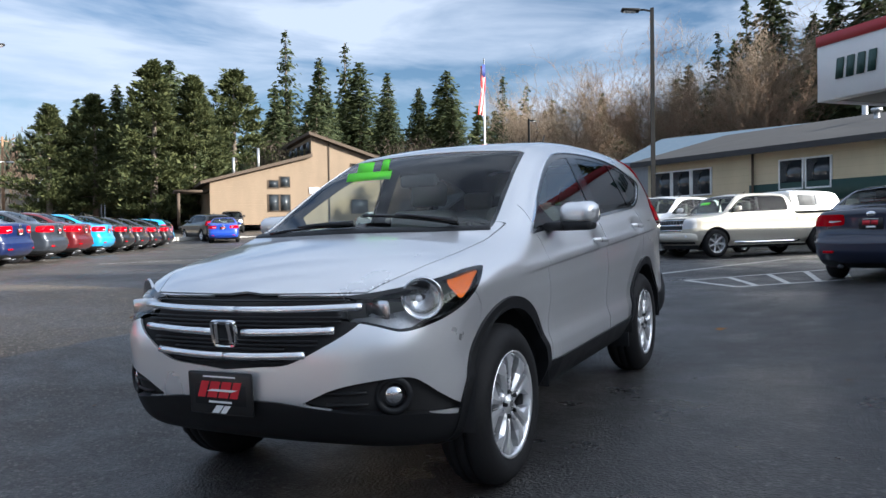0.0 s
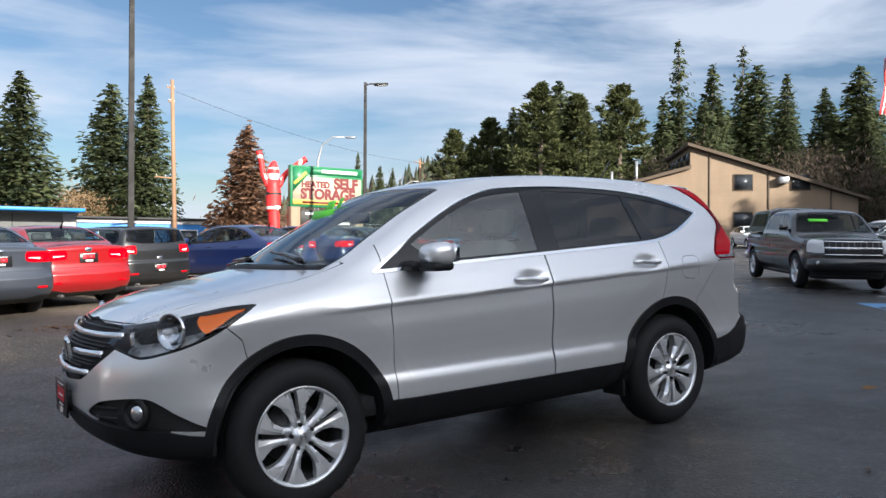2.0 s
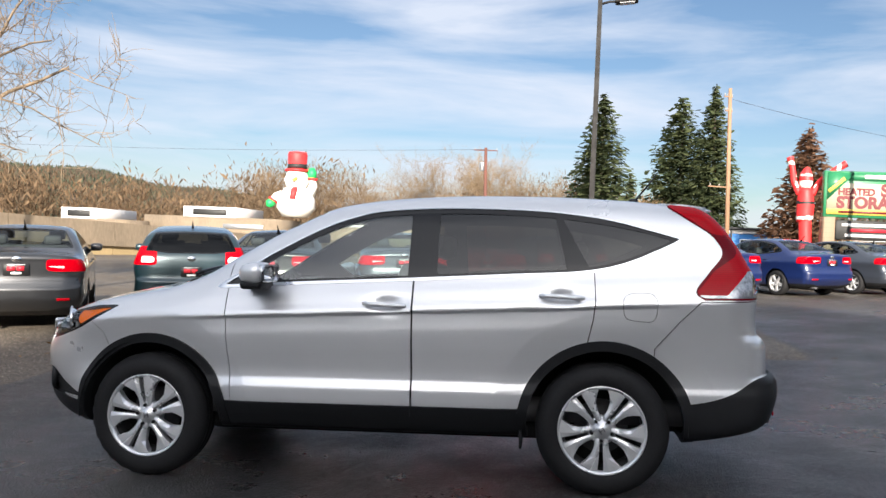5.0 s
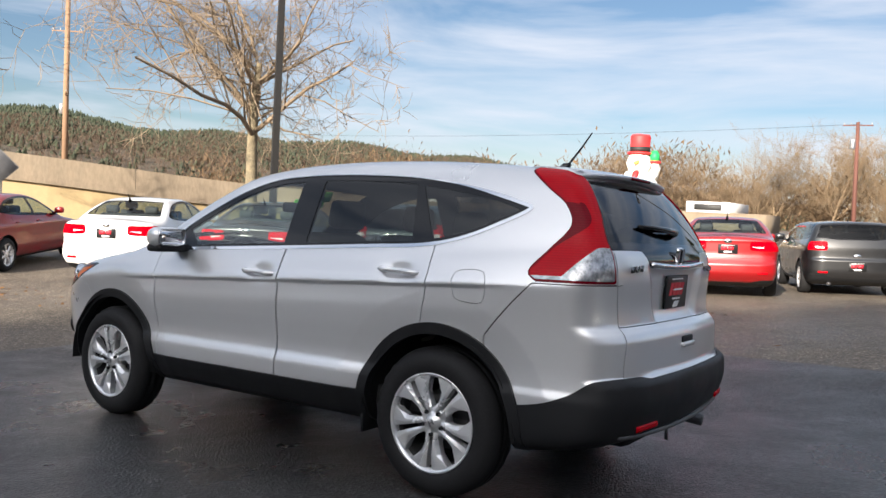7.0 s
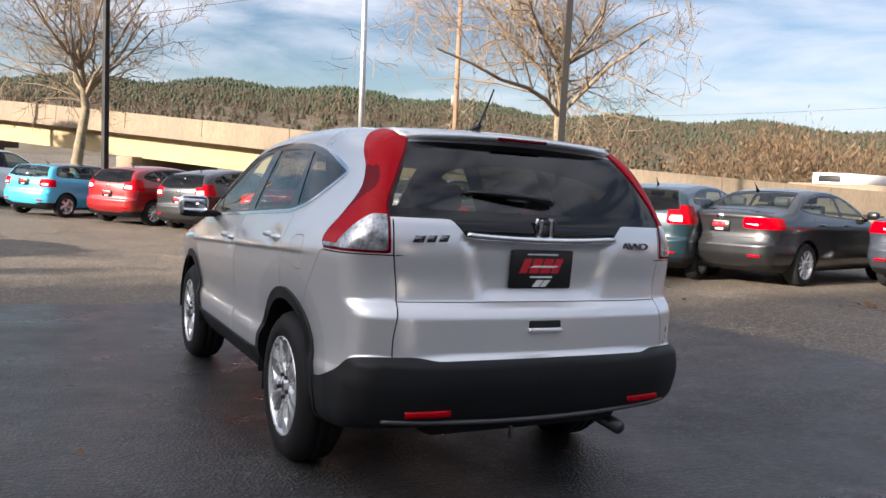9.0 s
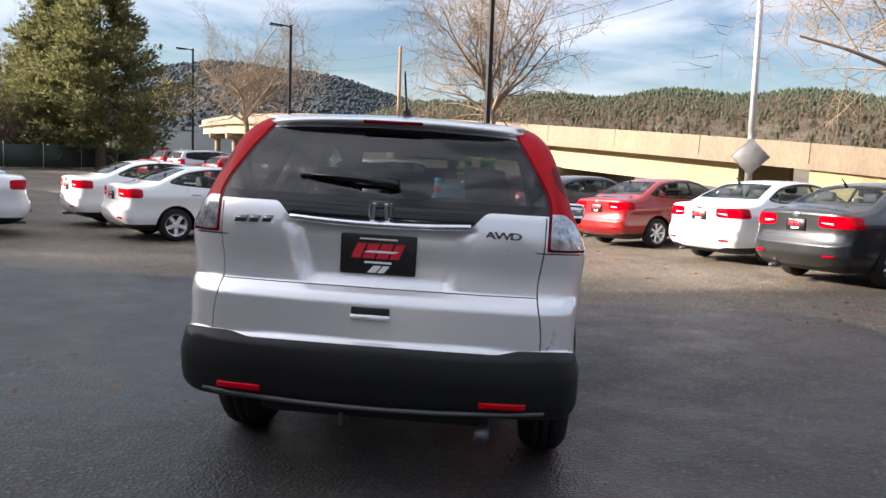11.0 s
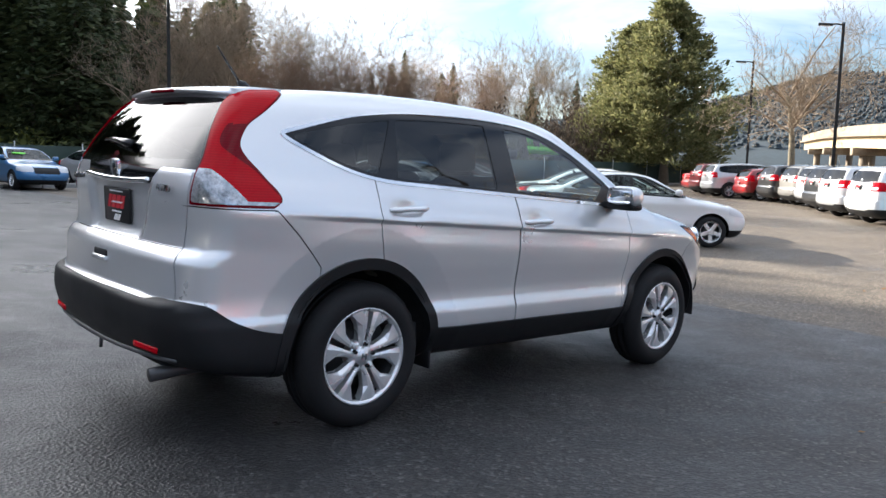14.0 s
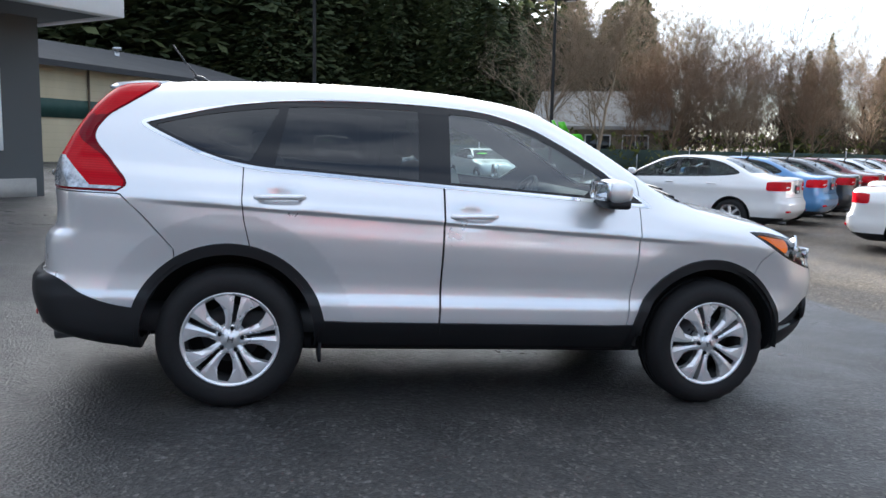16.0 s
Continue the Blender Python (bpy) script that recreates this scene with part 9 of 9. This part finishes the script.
            sh.cut(lambda x, y, z: 0.004 - np.abs(inside(o, x, z)), "gap", ("body", "lower"), lambda x, y, z: (y > 0.6) & (z < belt + 0.02))
    if k["gate"]:
        gz0 = k["gate"]
        g = lambda x, y, z: np.minimum(np.minimum(0.66 - y, z - gz0), (k["back"][0] if k["back"] else 1.3) + 0.05 - z)  # noqa: E731
        sh.cut(lambda x, y, z: 0.005 - np.abs(g(x, y, z)), "gap", ("body",), lambda x, y, z: (x < k["lamp"][3] + 0.1) & (y < 0.7) & (z > gz0 - 0.05))
    else:
        sh.cut(lambda x, y, z: 0.005 - np.abs(np.minimum(0.62 - y, z - 0.7)), "gap", ("body",), lambda x, y, z: (x < b1) & (y < 0.66) & (z > 0.66))
    rows = []

    def add(name, tags, material, painted=False, lift=0.0, skirt=0.012, side=0, label=""):
        P, Q, fs = sh.piece(tags, lift, skirt, side)
        if fs:
            rows.append((name, mesh_of(name, P, fs, material, True, Q), painted, label))

    add("body", "body", WHITE, True)
    add("window_trim", "trim", GLOSS_BLACK, lift=-0.003)
    add("windscreen", "screen", CABIN_GLASS, lift=-0.002, skirt=0)
    add("rear_window", "back", CABIN_GLASS if kind in ("sedan", "mini") else PRIVACY, lift=-0.002, skirt=0)
    for s in (1, -1):
        add("front_side_window", "glass_f", CABIN_GLASS, lift=-0.004, skirt=0, side=s)
        add("rear_side_window", "glass_r", CABIN_GLASS if kind != "suv" else PRIVACY, lift=-0.004, skirt=0, side=s)
        add("tail_lamp", "tail_lamp", RED_LENS, lift=0.004, side=s, label="red tail lamp")
        add("reversing_lamp", "reverse_lamp", CLEAR_LENS, lift=0.004, side=s)
        add("head_lamp", "head_lamp", CLEAR_LENS, lift=0.003, side=s, label="clear head lamp")
    add("grille", "grille", CLADDING, lift=-0.01, skirt=0.03)
    add("lower_trim", "lower", CLADDING)
    add("inner_shell", ("gap", "body", "lower"), DARK, lift=-0.02, skirt=0)
    add("bed_floor", "bed", DARK, lift=-0.01)
    rows.append(("underbody", kept_mesh("underbody", bm_box((x1 - x0 - 0.55, 1.24, 0.5), ((x0 + x1) / 2, 0, R * 0.62 + 0.28), 0.08, 2), DARK), False, ""))

    def skin_x(y, z, back):
        q = np.linspace(0.6, 3.2, 520) * (-1 if back else 1)
        out = fld(np.stack([q, np.full(520, y), np.full(520, z)], 1)) > 0
        return q[int(np.argmax(out))]

    def skin_y(x, z):
        q = np.linspace(0.3, 1.1, 400)
        return q[int(np.argmax(fld(np.stack([np.full(400, x), q, np.full(400, z)], 1)) > 0))]

    # cabin
    cab = (s1 - 0.15, zt - 0.42)
    for s in (1, -1):
        rows.append(("front_seat", kept_mesh("front_seat", bm_join(bm_box((0.14, 0.46, 0.5), (cab[0] - 0.42, s * 0.36, cab[1] - 0.08), 0.05, 2, None), bm_box((0.1, 0.24, 0.16), (cab[0] - 0.46, s * 0.36, cab[1] + 0.27), 0.04, 2)), INTERIOR), False, ""))
        if kind not in ("truck", "mini"):
            rows.append(("rear_headrest", kept_mesh("rear_headrest", bm_box((0.1, 0.24, 0.14), (cab[0] - 1.3, s * 0.36, cab[1] + 0.2), 0.04, 2), INTERIOR), False, ""))
    if kind != "truck":
        rows.append(("rear_bench", kept_mesh("rear_bench", bm_box((0.2, 1.2, 0.5), (cab[0] - 1.26, 0, cab[1] - 0.12), 0.06, 2), INTERIOR), False, ""))
    rows.append(("dashboard", kept_mesh("dashboard", bm_box((0.4, 1.25, 0.25), (s0 - 0.35, 0, k["dlo"][0][1] - 0.12), 0.08, 2), INTERIOR), False, ""))
    rows.append(("steering_wheel", kept_mesh("steering_wheel", bm_moved(bm_lathe([(0.165, -0.012), (0.19, -0.012), (0.19, 0.012), (0.165, 0.012), (0.165, -0.012)], 18), pose(s0 - 0.72, 0.36, k["dlo"][0][1] - 0.02, 0, 0, 90) @ pose(0, 0, 0, 25)), INTERIOR), False, ""))
    if kind == "truck":
        def across(z, half, out):
            return [(skin_x(abs(y), z, False) + out, y, z) for y in np.linspace(-half, half, 25)]

        for z, t in ((0.93, 0.05), (1.07, 0.03), (0.79, 0.03)):
            rows.append(("grille_bar", kept_mesh("grille_bar", ribbon(across(z, 0.6, -0.004), t, 0.02, (1, 0, 0)), CHROME), False, "chrome grille bar"))
        for y in np.linspace(-0.5, 0.5, 9):
            rows.append(("grille_slat", kept_mesh("grille_slat", bm_box((0.02, 0.014, 0.28), (skin_x(abs(float(y)), 0.93, False) - 0.01, float(y), 0.93)), ALLOY_SHADE), False, ""))
        rows.append(("front_bumper", kept_mesh("front_bumper", ribbon(across(0.6, 0.88, 0.0), 0.24, 0.07, (1, 0, 0.1)), WHITE), True, ""))
        rows.append(("air_dam", kept_mesh("air_dam", ribbon(across(0.47, 0.8, -0.04), 0.14, 0.03, (1, 0, -0.1)), CLADDING), False, "black plastic air dam"))
        for s in (1, -1):
            rows.append(("fog_lamp", kept_mesh("fog_lamp", bm_moved(bm_lathe([(0, 0.014), (0.04, 0.01), (0.055, 0.0), (0.055, -0.03)], 16), pose(skin_x(0.7, 0.6, False) + 0.055, s * 0.7, 0.6, 0, 0, -90 + s * 24)), CLEAR_LENS), False, ""))
        rows.append(("rear_bumper", kept_mesh("rear_bumper", bm_box((0.24, 1.8, 0.2), (-2.84, 0, 0.6), 0.04, 2), CHROME), False, "chrome rear bumper"))
    # outside fittings
    mz, mx = k["dlo"][0][1] + 0.07, k["doors"][0] - 0.14
    for s in (1, -1):
        w = skin_y(mx, mz)
        rows.append(("door_mirror", kept_mesh("door_mirror", bm_join(bm_box((0.13, 0.19, 0.13), (mx, s * (w + 0.12), mz + 0.03), 0.045, 2), bm_box((0.07, 0.12, 0.04), (mx + 0.03, s * (w + 0.02), mz - 0.02), 0.012, 1)), WHITE), True, ""))
        for x in (d1 + 0.12, d2 + 0.17) if d1 != d2 else (d1 + 0.12,):
            z = k["dlo"][0][1] - 0.07
            rows.append(("door_handle", kept_mesh("door_handle", bm_box((0.17, 0.03, 0.028), (x, s * (skin_y(x, z) + 0.014), z), 0.012, 2), WHITE), True, ""))
        xr = skin_x(0.58, 0.45, True)
        rows.append(("rear_reflector", kept_mesh("rear_reflector", bm_moved(bm_box((0.012, 0.17, 0.035), (0, 0, 0), 0.004, 1), pose(xr - 0.002, s * 0.58, 0.45 + (0.15 if kind in ("suv", "truck") else 0), 0, 0, s * -14)), RED_LENS), False, "red bumper reflector"))
    pz, pw = k["plate"]
    px = min(skin_x(0, pz + d, True) for d in (-0.07, 0, 0.07)) - 0.012
    rows.append(("number_plate", kept_mesh("number_plate", bm_box((0.012, pw, pw * 0.5), (px, 0, pz), 0.004, 1), PLATE_BLACK), False, "black dealer plate with red print"))
    for dy, w, dz, t, mm in ((-0.05, 0.09, 0.015, 0.06, PLATE_RED), (0.06, 0.1, 0.015, 0.06, PLATE_RED), (0.0, 0.22, 0.066, 0.008, WHITE), (0.0, 0.13, -0.05, 0.03, WHITE)):
        rows.append(("plate_print", kept_mesh("plate_print", bm_box((0.004, w, t), (px - 0.008, dy, pz + dz)), mm), False, ""))
    bz = pz + (0.14 if kind == "sedan" else 0.2)
    bx = skin_x(0, bz, True)
    rows.append(("badge", kept_mesh("badge", bm_moved(bm_lathe([(0, 0.008), (0.045, 0.006), (0.05, 0.0)], 16), pose(bx, 0, bz, 0, 0, 90) @ Matrix.Diagonal((1.3, 1, 0.8, 1))), CHROME), False, "plain chrome badge"))
    rows.append(("aerial", kept_mesh("aerial", bm_tube([(x0 * 0.55 if kind != "truck" else 0.2, 0, zt - 0.07), (x0 * 0.55 - 0.05 if kind != "truck" else 0.15, 0, zt), (x0 * 0.55 - 0.13 if kind != "truck" else 0.07, 0, zt + 0.07)], [0.03, 0.012, 0.004], 6), GLOSS_BLACK), False, ""))
    rows.append(("exhaust", kept_mesh("exhaust", bm_tube([(x0 + 0.5, 0.45, R * 0.72), (x0 + 0.1, 0.45, R * 0.72)], 0.03, 8), ALLOY_SHADE), False, ""))
    MADE[kind] = rows
    return rows


WHEEL_MADE = {}


def parked_car(kind, colour, x, y, fwd, style=0, extra="parked with its tail to the lot", size=1.0, roof=None, z=None, name=None, decal=False):
    """A car whose rear axle stands over (x, y) and which points along fwd."""
    k = KIND[kind]
    rows = kind_of_car(kind)
    f = Vector((*fwd, 0)).normalized()
    left = Vector((-f.y, f.x, 0))
    base = (k["axles"][0] - k["axles"][1]) * size
    p, q = Vector((x, y)), Vector((x, y)) + f.xy * base
    height = (lambda a: gz(max(-400, min(80, a.x)), max(-60, min(60, a.y)))) if z is None else (lambda a: z)
    zr, zf = height(p), height(q)
    zl, zs = height((p + q) / 2 + left.xy * 0.75), height((p + q) / 2 - left.xy * 0.75)
    fx = Vector((f.x, f.y, (zf - zr) / base)).normalized()
    ly = Vector((left.x, left.y, (zl - zs) / 1.5))
    up = fx.cross(ly).normalized()
    ly = up.cross(fx)
    o = Vector((x, y, zr)) - fx * k["axles"][1] * size
    m = Matrix(((fx.x, ly.x, up.x, o.x), (fx.y, ly.y, up.y, o.y), (fx.z, ly.z, up.z, o.z), (0, 0, 0, 1))) @ Matrix.Diagonal((size, size, size, 1))
    words = {"sedan": ("sedan", "four-door sedan"), "hatch": ("hatchback", "small hatchback"), "wagon": ("estate_car", "boxy compact estate car"), "mini": ("small_car", "small three-door car"), "suv": ("suv", "sport utility car"), "truck": ("pickup_truck", "crew-cab pickup truck")}[kind]
    car = thing(name or words[0], m, "%s %s %s" % (WORD[colour], words[1], extra), "car" if kind != "truck" else "pickup", "cars parked round the lot")
    for n, me, painted, label in rows:
        ob = part_mesh(n, me, car, label)
        if painted:
            ob.material_slots[0].link = "OBJECT"
            ob.material_slots[0].material = PAINT[colour]
    key = (round(k["R"], 3), style)
    if key not in WHEEL_MADE:
        t, r, d = plain_wheel(k["R"], style)
        WHEEL_MADE[key] = kept_mesh("tyre", t, RUBBER), kept_mesh("rim", r, ALLOY, False), kept_mesh("brake_disc", d, ALLOY_SHADE)
    for ax in k["axles"]:
        for s in (1, -1):
            w = new("wheel")
            w.parent = car
            w.matrix_basis = pose(ax, s * k["track"], k["R"], 0, 0, 0 if s > 0 else 180)
            for n, me in zip(("tyre", "rim", "brake_disc"), WHEEL_MADE[key]):
                part_mesh(n, me, w)
    if roof:
        rx = [(a, b) for a, b in k["top"]]
        T = spl(*rx)
        verts, faces = [], []
        xs, ys = np.linspace(k["screen"][1] - 0.06, k["axles"][1] - 0.15, 14), np.linspace(-0.56, 0.56, 9)
        for a in xs:
            for b in ys:
                verts.append((a, b, float(T(a)) - 0.09 * b * b + 0.006))
        faces = [(i * 9 + j, i * 9 + j + 1, (i + 1) * 9 + j + 1, (i + 1) * 9 + j) for i in range(13) for j in range(8)]
        part_mesh("roof_panel", mesh_of("roof_panel", verts, faces, PAINT[roof]), car, WORD[roof] + " roof")
    if decal:
        T = spl(*k["top"])
        s0, s1 = k["screen"]
        xm = s0 * 0.4 + s1 * 0.6
        t = math.degrees(math.atan2(float(T(xm - 0.1) - T(xm + 0.1)), 0.2))
        part("windscreen_decal", bm_moved(bm_box((0.1, 0.42, 0.004)), pose(xm, -0.28, float(T(xm)) + 0.006, 0, t, 0)), GREEN_DECAL, car, "fluorescent green price decal")
    return car


def canopy(car, colour="white"):
    """A canopy over a pickup's bed, with dark sliding windows."""
    prof = rounded([(-0.92, 1.26), (-0.92, 1.26), (-2.72, 1.28), (-2.72, 1.28), (-2.6, 1.7), (-2.5, 1.8), (-2.2, 1.85), (-1.2, 1.88), (-0.96, 1.86), (-0.9, 1.8)], 4)
    n = len(prof)
    bm = bmesh.new()
    cols = []
    for y in (-0.86, -0.84, -0.6, 0.0, 0.6, 0.84, 0.86):
        cols.append([bm.verts.new((x, y * (1 - 0.16 * max(0, (z - 1.26) / 0.6)), z - (0.05 if abs(y) > 0.8 else 0.0) * max(0, (z - 1.6) / 0.25))) for x, z in prof])
    for a, b in zip(cols, cols[1:]):
        for i in range(n):
            bm.faces.new((a[i], a[(i + 1) % n], b[(i + 1) % n], b[i]))
    bm.faces.new(cols[0][::-1])
    bm.faces.new(cols[-1])
    bmesh.ops.recalc_face_normals(bm, faces=bm.faces)
    c = part("canopy", bm, PAINT[colour], car, colour + " canopy over the bed", smooth=False)
    for s in (1, -1):
        for a, b in ((-1.15, -1.75), (-1.78, -2.4)):
            o = [(a, 1.4), (b, 1.4), (b + (0.08 if b < -2 else 0), 1.72), (a, 1.74)]
            bm = bmesh.new()
            bm.faces.new([bm.verts.new((x, s * (0.865 * (1 - 0.16 * (z - 1.26) / 0.6) + 0.006), z)) for x, z in o])
            part("canopy_window", bm, WINDOW_DARK, c)


def cars():
    ahead = (0.5, -0.86)
    # east row, tails to the lot
    for kind, col, x, y, f, st in (("hatch", "teal", 4.8, -6.9, (0.42, -0.9), 1), ("sedan", "graphite", 6.7, -5.45, ahead, 1), ("sedan", "white", 9.4, -4.7, (0.55, -0.83), 0), ("sedan", "red", 12.5, -3.25, (0.58, -0.81), 2),
                                   ("hatch", "graphite", 15.4, -1.7, (0.62, -0.78), 0), ("hatch", "red", 17.0, -0.2, (0.62, -0.78), 1)):
        parked_car(kind, col, x, y, f, st)
    parked_car("mini", "aqua", 18.8, 1.8, (0.66, -0.75), 0, "with a black roof", roof="black")
    far = (0.75, -0.65)
    for kind, col, x, y in (("suv", "white", 21.5, 4.2), ("suv", "silver", 23.6, 5.9), ("suv", "graphite", 25.6, 7.2), ("suv", "silver", 27.7, 8.4), ("suv", "greige", 29.6, 9.9), ("suv", "black", 31.2, 11.6), ("hatch", "red", 32.4, 13.5), ("suv", "silver", 33.4, 15.6), ("suv", "maroon", 35.4, 17.4), ("sedan", "red", 37.5, 19.0)):
        parked_car(kind, col, x, y, far, len(col) % 3, "in the far row under the viaduct")
    # south row going west
    for kind, col, x, y, f, st in (("sedan", "black", 3.75, -8.0, (0.2, -0.97), 1), ("sedan", "slate", 1.95, -10.0, (0.25, -0.96), 1), ("sedan", "red", 0.55, -11.2, (0.28, -0.95), 0), ("wagon", "black", -1.2, -13.3, (0.33, -0.94), 2), ("sedan", "deep", -4.7, -14.6, (0.45, -0.89), 1),
                                   ("sedan", "deep", -7.3, -16.4, (0.5, -0.86), 0), ("sedan", "slate", -9.7, -18.2, (0.55, -0.83), 2), ("sedan", "maroon", -12.0, -20.0, (0.55, -0.83), 1), ("sedan", "sky", -14.3, -21.7, (0.55, -0.83), 0), ("sedan", "black", -16.7, -23.4, (0.55, -0.83), 1),
                                   ("sedan", "graphite", -19.0, -25.1, (0.55, -0.83), 2), ("sedan", "black", -21.4, -26.9, (0.55, -0.83), 0), ("sedan", "black", -23.8, -28.6, (0.55, -0.83), 1), ("hatch", "sky", -26.3, -30.8, (0.55, -0.83), 0)):
        parked_car(kind, col, x, y, f, st, "in the long row along the road")
    parked_car("sedan", "royal", -30.5, -30, (-0.75, -0.65), 2, "standing by itself past the row")
    parked_car("suv", "black", -33.5, -33.5, (-0.4, -0.9), 1, "beside the blue sedan")
    parked_car("truck", "black", -48, -45, (0.76, 0.65), 0, "up by the wooden house")
    parked_car("suv", "white", -56.8, -43.6, (-0.9, 0.42), 0, "in front of the wooden house")
    parked_car("suv", "greige", -59.5, -39.6, (-0.9, 0.42), 0, "by the wooden house")
    parked_car("sedan", "white", -44, -28.5, (0.6, 0.8), 0, "low in front of the house")
    # north side
    parked_car("sedan", "white", 9.08, 6.0, (0.69, -0.72), 0, "standing on its own across the lane", 0.94)
    parked_car("sedan", "white", 11.1, 8.0, (0.69, -0.72), 2, "beside another white sedan across the lane", 0.97)
    for kind, col, x, y in (("sedan", "white", 8.1, 9.2), ("sedan", "blue", 10.25, 10.95), ("sedan", "graphite", 12.4, 12.7), ("sedan", "maroon", 14.55, 14.4), ("sedan", "white", 16.7, 16.1), ("sedan", "silver", 18.8, 17.8), ("sedan", "red", 20.9, 19.5)):
        parked_car(kind, col, x, y, (-0.63, 0.78), len(col) % 3, "in the row by the fence")
    for kind, col, x, y in (("suv", "graphite", 1.0, 27.4), ("suv", "white", -5.6, 23.4), ("sedan", "blue", 4.4, 28.2), ("sedan", "silver", 7.6, 29.0), ("suv", "navy", -2.4, 27.2)):
        parked_car(kind, col, x, y, (0.12, -0.99), len(col) % 3, "facing the lot before the trees", decal=True)
    # west
    parked_car("sedan", "navy", -9.2, 2.8, (-0.95, 0.3), 0, "at the corner of the office")
    t = parked_car("truck", "beige", -21.8, 0.86, (0.71, -0.7), 2, "with a white canopy and side steps", decal=True)
    canopy(t)
    for s in (1, -1):
        part("side_step", bm_tube([(1.25, s * 0.95, 0.42), (0.9, s * 0.98, 0.4), (-0.7, s * 0.98, 0.4), (-1.0, s * 0.95, 0.42)], 0.045, 8), CHROME, t, "chrome side step")
    parked_car("truck", "white", -23.4, -1.6, (0.83, -0.56), 0, "beside the champagne pickup")
    canopy(parked_car("truck", "black", -23.4, -4.8, (0.9, -0.43), 1, "with a black canopy", decal=True), "black")
    canopy(parked_car("truck", "black", -15.0, -7.0, (0.66, 0.75), 0, "with a black canopy", 0.9, decal=True), "black")
    parked_car("suv", "white", -26.5, -8.0, (0.9, -0.43), 0, "past the pickups")
    parked_car("suv", "white", -29.5, -10.5, (0.9, -0.43), 0, "past the pickups")


cars()
